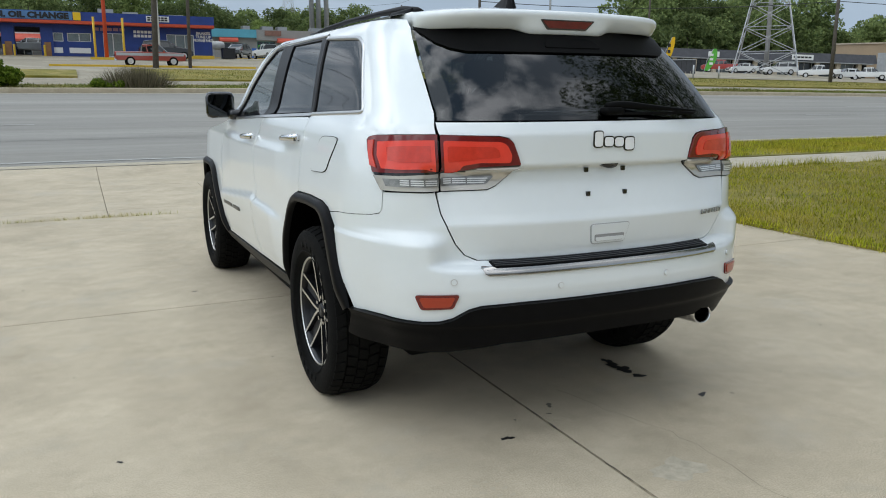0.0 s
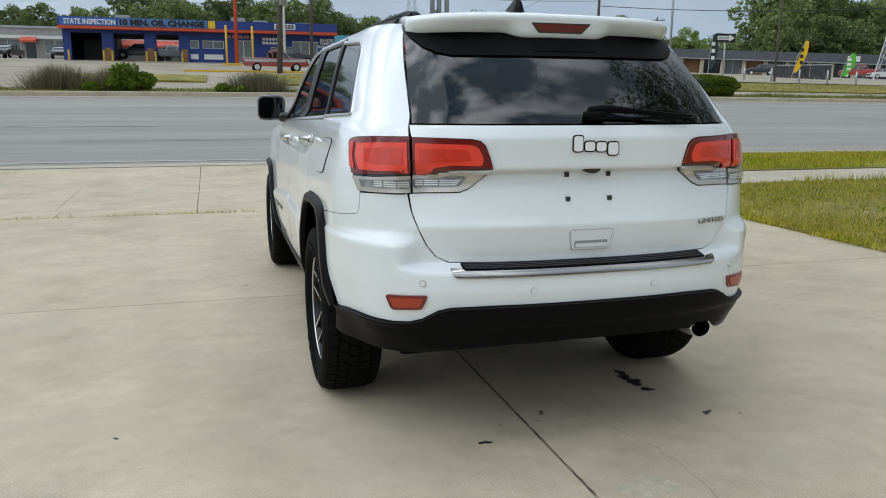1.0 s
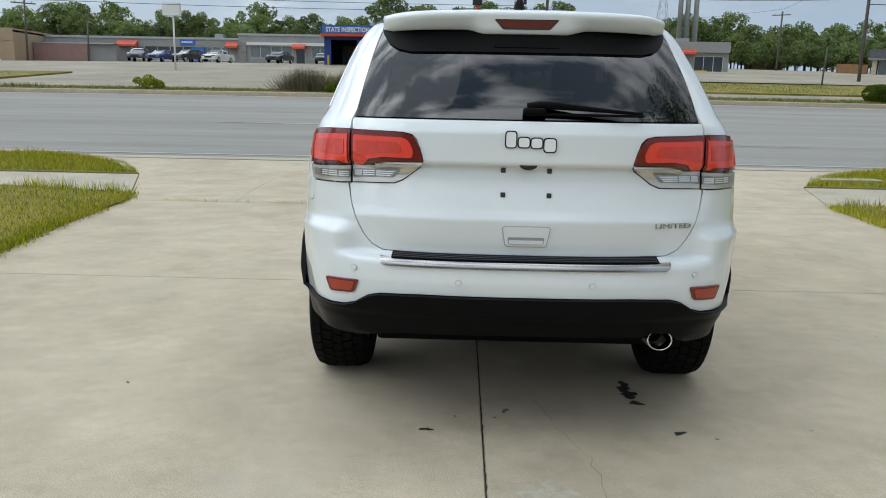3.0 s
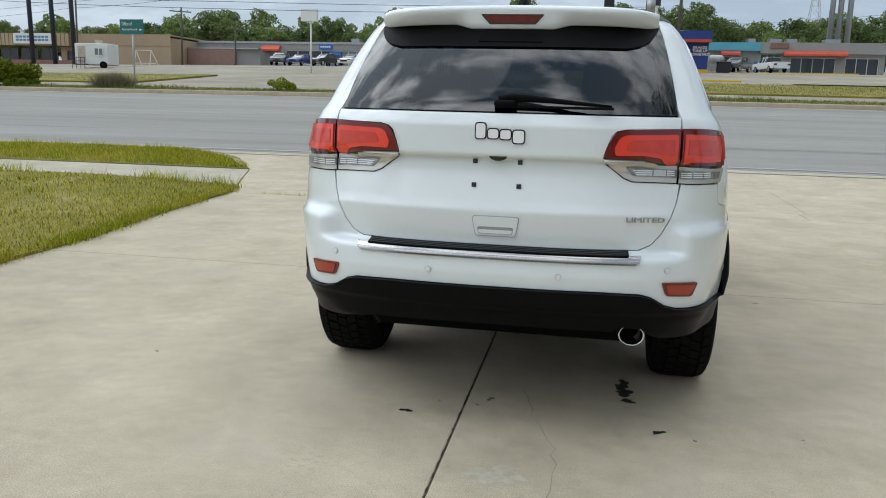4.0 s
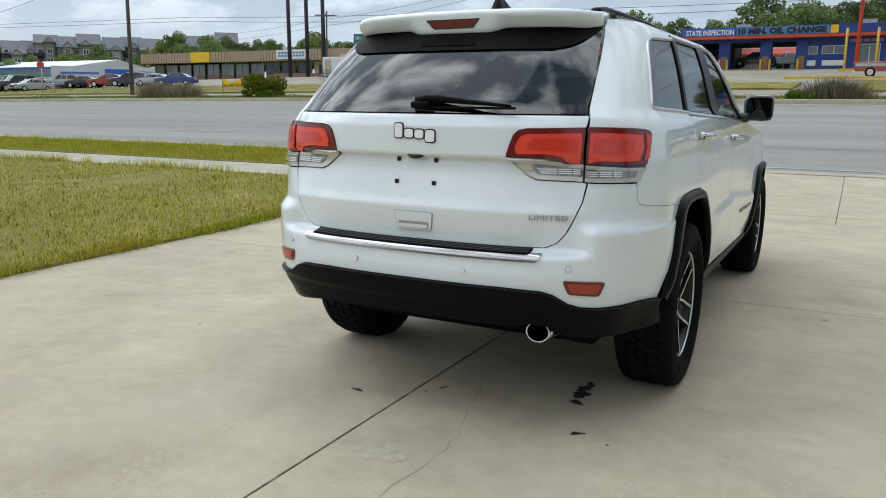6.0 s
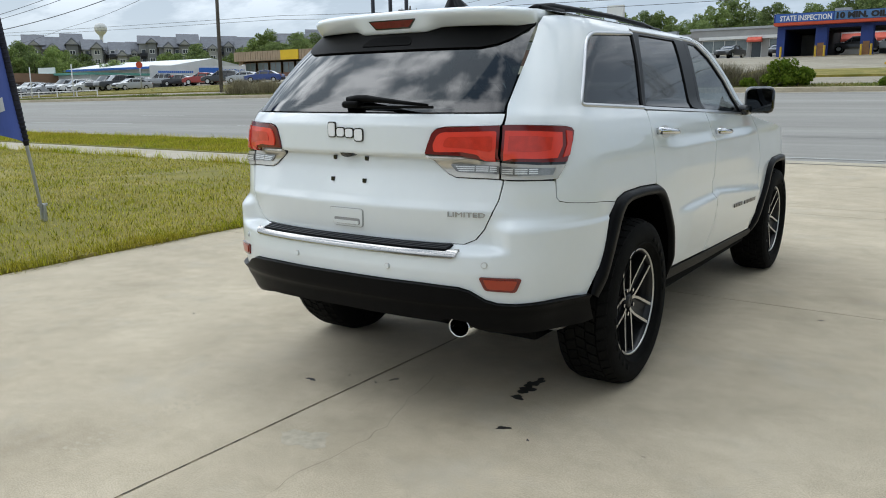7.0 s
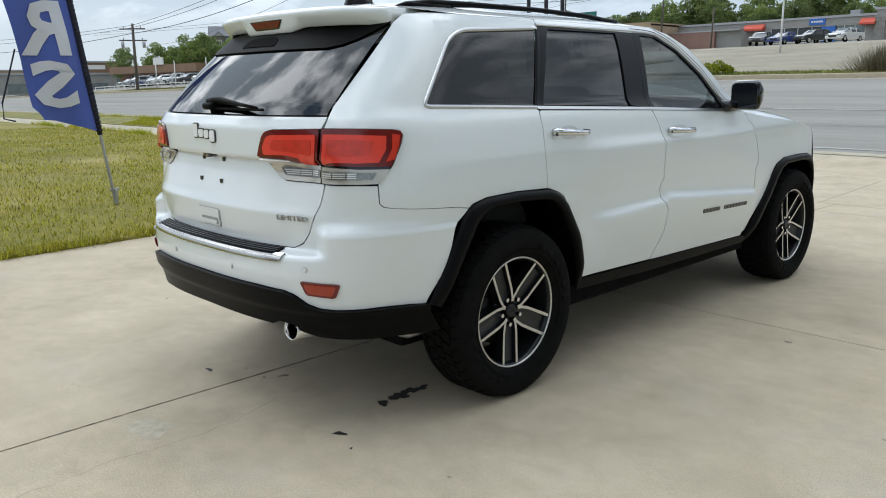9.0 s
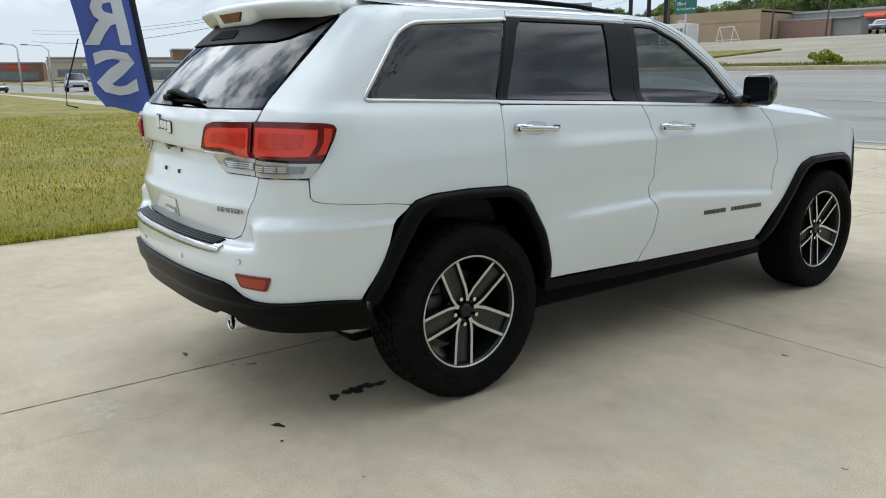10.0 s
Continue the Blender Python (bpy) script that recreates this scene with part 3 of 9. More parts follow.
def skin(s, z):
    """A point of the body: s runs from the middle of the tail (0) round the corner (1) and along the side; negative on the left."""
    a, sign = abs(s), (1 if s >= 0 else -1)
    if a < 1:
        th = a * math.pi / 2
        x, y = half(z) * math.sin(th) ** (2 / NE), back(z, a) + DE * (1 - math.cos(th) ** (2 / NE))
        # the tail narrows behind the wheels
        k = min(1, max(0, (-0.42 - y) / 0.30))
        x -= curve_at(DRAWN_IN, z, 0.02) * k * k * (3 - 2 * k) * math.sin(th) ** (16 / NE)
    else:
        y = back(z) + DE + a - 1
        x = half(z, y)
    return Vector((sign * x, y, z))


def skin_normal(s, z):
    e = 0.006
    du, dv = skin(s + e, z) - skin(s - e, z), skin(s, z + e) - skin(s, z - e)
    return du.cross(dv).normalized()


def R(x, z):
    """A place on the tail, by its distance from the middle and its height."""
    return math.copysign(math.asin(min(1, abs(x) / half(z)) ** (NE / 2)) / (math.pi / 2), x), z


def S(y, z, sign=1):
    """A place on the side, by its distance ahead of the rear axle and its height."""
    d = y - back(z)
    if d >= DE:
        return sign * (1 + d - DE), z
    return sign * math.acos(max(0.0, (DE - d) / DE) ** (NE / 2)) / (math.pi / 2), z


def dense(points, step=0.05):
    """A closed outline with points added along its edges."""
    out = []
    for i, p in enumerate(points):
        q = points[(i + 1) % len(points)]
        n = max(1, int(math.dist(p, q) / step))
        out += [(p[0] + (q[0] - p[0]) * k / n, p[1] + (q[1] - p[1]) * k / n) for k in range(n)]
    return out


def on_tail(points, r=0.0):
    return [R(x, z) for x, z in dense(rounded(points, r) if r else points)]


def clip(poly, axis, bound, keep):
    out = []
    for i, p in enumerate(poly):
        q = poly[i - 1]
        a, b = keep * (p[axis] - bound), keep * (q[axis] - bound)
        if (a >= 0) != (b >= 0):
            t = b / (b - a)
            c = [q[0] + (p[0] - q[0]) * t, q[1] + (p[1] - q[1]) * t]
            c[axis] = bound
            out.append(tuple(c))
        if a >= 0:
            out.append(p)
    return out


def tidy(poly):
    """Drops doubled points and spikes that fold back on themselves."""
    poly = [p for i, p in enumerate(poly) if math.dist(p, poly[i - 1]) > 1e-7]
    again = True
    while again and len(poly) > 3:
        again = False
        for i in range(len(poly)):
            a, b, c = poly[i - 1], poly[i], poly[(i + 1) % len(poly)]
            u, v = (b[0] - a[0], b[1] - a[1]), (c[0] - b[0], c[1] - b[1])
            lu, lv = math.hypot(*u), math.hypot(*v)
            if lu < 1e-7 or lv < 1e-7 or (u[0] * v[0] + u[1] * v[1]) < -0.99999 * lu * lv:
                del poly[i]
                again = True
                break
    return poly


def panel(name, outlines, material, parent, label="", off=0.0, depth=0.014, ds=0.035, dz=0.03, smooth=True, bulge=None):
    """A sheet of the body inside one or more outlines in (s, z), with turned-in edges."""
    bm = bmesh.new()
    verts = {}

    def vert(p):
        key = (round(p[0], 5), round(p[1], 5))
        if key not in verts:
            h = off + (bulge(*p) if bulge else 0)
            verts[key] = (bm.verts.new(skin(*p) + skin_normal(*p) * h), key)
        return verts[key][0]

    for poly in outlines:
        s0, s1 = min(p[0] for p in poly), max(p[0] for p in poly)
        z0, z1 = min(p[1] for p in poly), max(p[1] for p in poly)
        for i in range(math.floor(s0 / ds), math.ceil(s1 / ds)):
            col = clip(clip(poly, 0, i * ds, 1), 0, (i + 1) * ds, -1)
            if len(col) < 3:
                continue
            for j in range(math.floor(z0 / dz), math.ceil(z1 / dz)):
                cell = clip(clip(col, 1, j * dz, 1), 1, (j + 1) * dz, -1)
                cell = tidy(cell)
                vs = []
                for p in cell:
                    v = vert(p)
                    if v not in vs:
                        vs.append(v)
                area = sum(cell[k - 1][0] * cell[k][1] - cell[k][0] * cell[k - 1][1] for k in range(len(cell)))
                if len(vs) >= 3 and abs(area) > 1e-7:
                    try:
                        bm.faces.new(vs if area > 0 else vs[::-1])
                    except ValueError:
                        pass
    bm.verts.ensure_lookup_table()
    for v in [v for v in bm.verts if not v.link_faces]:
        bm.verts.remove(v)
    for e in bm.edges:
        if len(e.link_faces) == 2 and e.calc_face_angle(0) > 0.36:
            e.smooth = False
    if depth:
        where = {v: key for v, key in verts.values() if v.is_valid}
        rim = [e for e in bm.edges if e.is_boundary]
        made = bmesh.ops.extrude_edge_only(bm, edges=rim)["geom"]
        fresh = [g for g in made if isinstance(g, bmesh.types.BMVert)]
        for e in rim:
            e.smooth = False
        old = {tuple(round(c, 6) for c in v.co): key for v, key in where.items()}
        for v in fresh:
            key = old[tuple(round(c, 6) for c in v.co)]
            v.co -= skin_normal(*key) * depth
    return part(name, bm, material, parent, label, smooth)


jeep = empty("sport_utility_vehicle", "white sport utility vehicle with black wheel flares and dark privacy glass", "car", pose(CX, CY, 0))

# outlines shared by neighbouring panels, as (ahead of the axle, height) or (from the middle, height)
FLARE_OUT = [(-0.531, 0.535), (-0.414, 0.749), (-0.330, 0.868), (-0.285, 0.900), (-0.202, 0.918), (-0.014, 0.923), (0.205, 0.913), (0.275, 0.890), (0.335, 0.835), (0.423, 0.687), (0.462, 0.56), (0.478, 0.456)]
FLARE_IN = [(-0.465, 0.506), (-0.366, 0.675), (-0.270, 0.815), (-0.225, 0.855), (-0.162, 0.874), (0.0, 0.877), (0.185, 0.866), (0.235, 0.846), (0.285, 0.795), (0.372, 0.639), (0.41, 0.52), (0.428, 0.42)]
FRONT_OUT = [(2.205, 0.40), (2.40, 0.642), (2.53, 0.79), (2.60, 0.842), (2.70, 0.870), (2.93, 0.876), (3.14, 0.868), (3.21, 0.845), (3.27, 0.79), (3.34, 0.66), (3.38, 0.50)]
FRONT_IN = [(2.275, 0.38), (2.45, 0.60), (2.575, 0.745), (2.64, 0.80), (2.72, 0.826), (2.93, 0.831), (3.11, 0.822), (3.17, 0.80), (3.215, 0.755), (3.28, 0.64), (3.32, 0.47)]
GATE = [(0.682, 1.20), (0.690, 1.12), (0.688, 1.018), (0.674, 0.94), (0.655, 0.885), (0.625, 0.825), (0.590, 0.783), (0.545, 0.763), (0.0, 0.758)]
BLACK_TOP = [(0.0, 0.612), (0.40, 0.612), (0.555, 0.606), (0.600, 0.594), (0.655, 0.560), (0.70, 0.547), (0.76, 0.543), (0.83, 0.545)]
SIDE_LAMP = [(-0.705, 1.014), (-0.652, 1.083), (-0.61, 1.155), (-0.593, 1.194), (-0.60, 1.206), (-0.625, 1.212)]


def round_each(points, radii, count=6):
    """A closed outline with a radius of its own at every corner."""
    out, n = [], len(points)
    for i, r in enumerate(radii):
        p, a, b = (Vector(points[k % n]) for k in (i, i - 1, i + 1))
        p0, p1 = p + (a - p).normalized() * r, p + (b - p).normalized() * r
        out += [tuple(p0 * (1 - t) ** 2 + p * 2 * t * (1 - t) + p1 * t ** 2) for t in (k / count for k in range(count + 1))]
    return out


def drawn_in(points, d):
    """A clockwise outline drawn in by a distance."""
    out, n = [], len(points)
    for i in range(n):
        a, b = Vector(points[i - 1]), Vector(points[(i + 1) % n])
        t = (b - a).normalized()
        out.append((points[i][0] + t.y * d, points[i][1] - t.x * d))
    return out


def bead(name, points, width, material, parent, sign, label="", lift=0.006, step=0.03):
    """A raised strip along a line on the side of the body; it lies to the right of the line."""
    fine = []
    for p, q in zip(points, points[1:]):
        n = max(1, int(math.dist(p, q) / step))
        fine += [(p[0] + (q[0] - p[0]) * k / n, p[1] + (q[1] - p[1]) * k / n) for k in range(n)]
    fine.append(points[-1])
    bm = bmesh.new()
    rows = []
    for i, p in enumerate(fine):
        t = (Vector(fine[min(i + 1, len(fine) - 1)]) - Vector(fine[max(i - 1, 0)])).normalized()
        row = []
        for u, h in ((0, -0.004), (0.1, lift * 0.8), (0.5, lift), (0.9, lift * 0.8), (1, -0.004)):
            q = S(p[0] + t.y * width * u, p[1] - t.x * width * u, sign)
            row.append(bm.verts.new(skin(*q) + skin_normal(*q) * h))
        rows.append(row)
    for a, b in zip(rows, rows[1:]):
        for k in range(4):
            bm.faces.new((a[k], b[k], b[k + 1], a[k + 1]))
    bmesh.ops.recalc_face_normals(bm, faces=bm.faces)
    return part(name, bm, material, parent, label, True)


QUARTER = round_each([(-0.470, 1.287), (-0.205, 1.603), (0.364, 1.633), (0.218, 1.264)], [0.05, 0.105, 0.003, 0.003])


def mirrored(points):
    return [(-x, z) for x, z in points]


# tail gate: sheet below the glass, with the lamp bays left open
lamp_edge = [(0.672, 1.0155), (0.502, 1.0195), (0.4685, 1.033), (0.4025, 1.082), (0.3895, 1.1095), (0.4015, 1.151), (0.4165, 1.192), (0.435, 1.2095), (0.470, 1.2175), (0.672, 1.2225)]
gate_top = [(0.672, 1.264)]
lower = [(x - 0.002, z + 0.0015) for x, z in GATE[3:-1]]
tailgate = panel("tailgate", [on_tail(lamp_edge + gate_top + mirrored(gate_top) + mirrored(lamp_edge)[::-1] + [(-0.682, 1.013)] + mirrored(lower) + [(0, 0.7605)] + lower[::-1] + [(0.682, 1.013)])],
                 paint, jeep, "white tailgate with a recess for a missing number plate", ds=0.03, dz=0.008)

# rear glass and the black panel under the spoiler
def glass_bow(s, z):
    return 0.013 * max(0.0, 1 - ((z - 1.45) / 0.178) ** 2)


panel("rear_window", [on_tail([(-0.664, 1.272), (0.664, 1.272), (0.640, 1.40), (0.592, 1.625), (-0.592, 1.625), (-0.640, 1.40)])], privacy, jeep, "dark tinted rear window", off=-0.003, depth=0.006, ds=0.04, dz=0.02, bulge=glass_bow)
panel("window_shade_band", [on_tail([(-0.592, 1.626), (-0.583, 1.600), (-0.55, 1.553), (-0.51, 1.528), (-0.455, 1.515), (0.455, 1.515), (0.51, 1.528), (0.55, 1.553), (0.583, 1.600), (0.592, 1.626)])], band_black, tailgate, "black band under the spoiler", off=0.004, depth=0.006, bulge=glass_bow)
panel("lamp_shroud", [on_tail(rounded([(-0.135, 1.534), (0.135, 1.534), (0.115, 1.566), (0.085, 1.576), (-0.085, 1.576), (-0.115, 1.566)], 0.012))], seam_dark, tailgate, off=0.007, depth=0.004, bulge=glass_bow)

# rear bumper with its corners, and the black apron


def bumper_half(sign):
    pts = [R(x, z) for x, z in BLACK_TOP[1:-1]] + [S(-0.72, 0.545), S(-0.60, 0.541)]
    pts += [S(y - 0.004, z) for y, z in FLARE_OUT[:3]] + [S(-0.310, 0.888), S(-0.45, 0.905), S(-0.66, 0.922), S(-0.695, 0.930), S(-0.707, 0.945), S(-0.707, 1.010)]
    pts += [R(0.80, 1.012), R(0.745, 1.012), (R(0.695, 1.013))]
    pts += [R(x + 0.002, z - 0.001) for x, z in GATE[2:-1]] + [R(0.27, 0.755), R(0.0, 0.754), R(0.0, 0.612)]
    out = []
    for i, p in enumerate(pts):
        q = pts[(i + 1) % len(pts)]
        n = max(1, int(math.dist(p, q) / 0.06))
        out += [(p[0] + (q[0] - p[0]) * k / n, p[1] + (q[1] - p[1]) * k / n) for k in range(n)]
    return [(sign * a, b) for a, b in out]


def corner_shelf(s, z):
    """The crisp ledge round the bumper's corner."""
    k = min(1, max(0, (abs(s) - 0.70) / 0.15))
    if abs(s) > 1:
        k *= min(1, max(0, (0.42 - (abs(s) - 1)) / 0.12))
    top = 0.77 + 0.06 * min(1, max(0, (abs(s) - 0.44) / 0.16))
    if z > top:
        return 0.008 * k * max(0, 1 - (z - top) / 0.010)
    return 0.008 * k * max(0, 1 - (top - z) / 0.20)


bumper = panel("rear_bumper", [bumper_half(1), bumper_half(-1)], paint, jeep, "white painted rear bumper", ds=0.03, dz=0.010, bulge=corner_shelf)


def apron_half(sign):
    top = [R(x, z - 0.003) for x, z in BLACK_TOP[1:-1]] + [S(-0.72, 0.542), S(-0.60, 0.538), S(-0.520, 0.536)]
    notch = [R(0.655, 0.416), R(0.605, 0.436), R(0.575, 0.462), R(0.50, 0.470), R(0.46, 0.452)] if sign > 0 else [R(0.64, 0.418), R(0.56, 0.434), R(0.46, 0.448)]
    low = [S(-0.46, 0.415), S(-0.52, 0.408), S(-0.70, 0.408), R(0.72, 0.411)] + notch + [R(0.0, 0.456)]
    pts = [R(0.0, 0.609)] + top + low
    out = []
    for i, p in enumerate(pts):
        q = pts[(i + 1) % len(pts)]
        n = max(1, int(math.dist(p, q) / 0.06))
        out += [(p[0] + (q[0] - p[0]) * k / n, p[1] + (q[1] - p[1]) * k / n) for k in range(n)]
    return [(sign * a, b) for a, b in out]


panel("bumper_apron", [apron_half(1), apron_half(-1)], trim_black, jeep, "black grained plastic lower bumper", off=0.002, depth=0.10, ds=0.03, dz=0.012,
      bulge=lambda s, z: 0.004 * max(0, min(1, (z - 0.46) / 0.05)) + 0.014 * max(0, min(1, (z - 0.515) / 0.02)))
panel("step_pad", [on_tail([(-0.508, 0.7415), (0.508, 0.7415), (0.505, 0.7565), (-0.505, 0.7565)])], trim_black, bumper, "ribbed black step pad", off=0.006, depth=0.005, dz=0.003)
for k in range(4):
    z = 0.7435 + 0.0036 * k
    panel("pad_rib", [on_tail([(-0.50, z), (0.50, z), (0.50, z + 0.0014), (-0.50, z + 0.0014)])], pad_grey, bumper, off=0.010, depth=0.004, dz=0.01)
panel("chrome_strip", [on_tail([(-0.552, 0.744), (-0.545, 0.724), (-0.53, 0.717), (0.53, 0.717), (0.545, 0.724), (0.552, 0.744), (0.512, 0.742), (0.50, 0.737), (-0.50, 0.737), (-0.512, 0.742)])], tinted_chrome, bumper, "chrome bumper strip", off=0.009, depth=0.010, dz=0.006)
for sign in (1, -1):
    refl = rounded([(0.635, 0.652), (0.787, 0.646), (0.765, 0.590), (0.655, 0.598)], 0.012)
    panel("reflector", [[R(sign * x, z) for x, z in dense(refl)]], red_lens, bumper, "red bumper reflector", off=0.007, depth=0.012)
    inset = rounded([(0.650, 0.643), (0.772, 0.638), (0.755, 0.600), (0.665, 0.606)], 0.010)
    panel("reflector_lens", [[R(sign * x, z) for x, z in dense(inset)]], red_reflector, bumper, off=0.010, depth=0.006)
    for x, z in ((0.25, 0.664), (0.655, 0.697)):
        ring = [(x + 0.0125 * math.cos(a), z + 0.0125 * math.sin(a)) for a in (2 * math.pi * k / 14 for k in range(14))]
        sensor = panel("parking_sensor", [[R(sign * u, v) for u, v in ring]], satin, bumper, off=0.003, depth=0.004)
        ring = [(x + 0.0095 * math.cos(a), z + 0.0095 * math.sin(a)) for a in (2 * math.pi * k / 12 for k in range(12))]
        panel("sensor_face", [[R(sign * u, v) for u, v in ring]], paint, sensor, off=0.006, depth=0.004)

# tail lamps: each in two pieces, on the gate and on the quarter panel
for sign in (1, -1):
    inner = [(0.392, 1.110), (0.404, 1.150), (0.420, 1.190), (0.437, 1.206), (0.470, 1.214), (0.669, 1.219), (0.669, 1.018), (0.502, 1.022), (0.470, 1.035), (0.405, 1.083)]
    lamp = panel("tail_lamp", [[R(sign * x, z) for x, z in dense(inner)]], gloss_black, tailgate, "red tail lamp with a clear reversing light", off=0.002, depth=0.03)
    panel("lens", [[R(sign * x, z) for x, z in dense(rounded([(0.392, 1.112), (0.404, 1.150), (0.420, 1.190), (0.437, 1.206), (0.470, 1.214), (0.669, 1.219), (0.669, 1.090), (0.635, 1.092), (0.60, 1.104), (0.545, 1.110)], 0.006))]], red_lens, lamp, "dark red lens", off=0.010, depth=0.010)
    panel("light_guide", [[R(sign * x, z) for x, z in dense(rounded([(0.432, 1.120), (0.427, 1.148), (0.445, 1.185), (0.468, 1.196), (0.660, 1.200), (0.660, 1.098), (0.630, 1.099), (0.60, 1.112), (0.54, 1.122)], 0.010))]], red_glow, lamp, "bright red light guide", off=0.0145, depth=0.006)
    panel("light_guide_step", [[R(sign * x, z) for x, z in dense(rounded([(0.47, 1.140), (0.475, 1.165), (0.49, 1.178), (0.648, 1.181), (0.648, 1.122), (0.56, 1.135)], 0.010))]], red_core, lamp, off=0.0165, depth=0.003)
    panel("bezel", [[R(sign * x, z) for x, z in dense(rounded([(0.3925, 1.106), (0.545, 1.104), (0.60, 1.098), (0.635, 1.086), (0.669, 1.084), (0.669, 1.0185), (0.502, 1.0225), (0.470, 1.0355), (0.4055, 1.0835)], 0.004))]], lamp_bezel, lamp, "satin silver lamp bezel", off=0.008, depth=0.008)
    panel("reversing_lens", [[R(sign * x, z) for x, z in dense(rounded([(0.476, 1.071), (0.669, 1.069), (0.669, 1.036), (0.505, 1.042)], 0.008))]], clear_lens, lamp, "clear ribbed lens", off=0.013, depth=0.006)
    for k in range(3):
        for a, b in ((0.512 - 0.006 * k, 0.572), (0.577, 0.624), (0.629, 0.660)):
            z = 1.0455 + 0.0075 * k
            panel("lens_rib", [[R(sign * u, v) for u, v in dense([(a, z), (b, z), (b, z + 0.0042), (a, z + 0.0042)])]], rib_lens, lamp, off=0.0145, depth=0.004)
    edge = [S(y, z) for y, z in SIDE_LAMP]

    def lamp_side(points):
        return [(sign * a, b) for a, b in dense(points, 0.04)]

    outer = panel("side_lamp", [lamp_side([R(0.677, 1.018), R(0.745, 1.017), R(0.80, 1.016), S(-0.705, 1.016)] + edge[1:] + [R(0.80, 1.216), R(0.745, 1.219), R(0.677, 1.220)])], gloss_black, jeep, "red side tail lamp with a clear lower light", off=0.002, depth=0.03)
    panel("lens", [lamp_side([R(0.677, 1.089), R(0.745, 1.086), R(0.80, 1.082), S(-0.655, 1.080)] + edge[2:] + [R(0.80, 1.216), R(0.745, 1.219), R(0.677, 1.220)])], red_lens, outer, "dark red lens", off=0.010, depth=0.010)
    panel("light_guide", [lamp_side([R(0.686, 1.100), R(0.745, 1.097), R(0.79, 1.094), S(-0.695, 1.095), S(-0.665, 1.14), S(-0.655, 1.190), R(0.79, 1.196), R(0.745, 1.199), R(0.686, 1.201)])], red_glow, outer, "bright red light guide", off=0.0145, depth=0.006)
    panel("light_guide_step", [lamp_side([R(0.70, 1.125), R(0.745, 1.122), R(0.785, 1.12), S(-0.715, 1.125), S(-0.70, 1.172), R(0.785, 1.178), R(0.70, 1.181)])], red_core, outer, off=0.0165, depth=0.003)
    panel("outer_guide", [lamp_side([S(-0.672, 1.096), S(-0.640, 1.104), S(-0.616, 1.155), S(-0.606, 1.192), S(-0.634, 1.196), S(-0.642, 1.145)])], red_core, outer, "red outer lens", off=0.0145, depth=0.006)
    panel("bezel", [lamp_side([R(0.677, 1.019), R(0.745, 1.018), R(0.80, 1.017), S(-0.700, 1.018), S(-0.660, 1.070), R(0.80, 1.072), R(0.745, 1.077), R(0.677, 1.081)])], lamp_bezel, outer, "satin silver lamp bezel", off=0.008, depth=0.008)
    panel("side_clear_lens", [lamp_side([R(0.677, 1.036), R(0.745, 1.034), R(0.79, 1.033), S(-0.72, 1.034), S(-0.705, 1.060), R(0.79, 1.062), R(0.745, 1.065), R(0.677, 1.068)])], clear_lens, outer, "clear ribbed lens", off=0.013, depth=0.006)
    for k in range(3):
        for a, b in ((0.684, 0.722), (0.727, 0.765), (0.770, 0.796)):
            z = 1.0395 + 0.0075 * k
            panel("lens_rib", [lamp_side([R(a, z), R(b, z), R(b, z + 0.0042), R(a, z + 0.0042)])], rib_lens, outer, off=0.0145, depth=0.004)

# quarter panels, doors, fenders and side rails
def top_z(y):
    """Height of the edge between bonnet and fender."""
    return float(np.interp(y, [2.12, 2.4, 2.6, 2.9, 3.1, 3.25, 3.4, 3.5, 3.6, 3.68, 3.74], [1.190, 1.155, 1.134, 1.100, 1.070, 1.040, 0.994, 0.955, 0.905, 0.865, 0.83]))


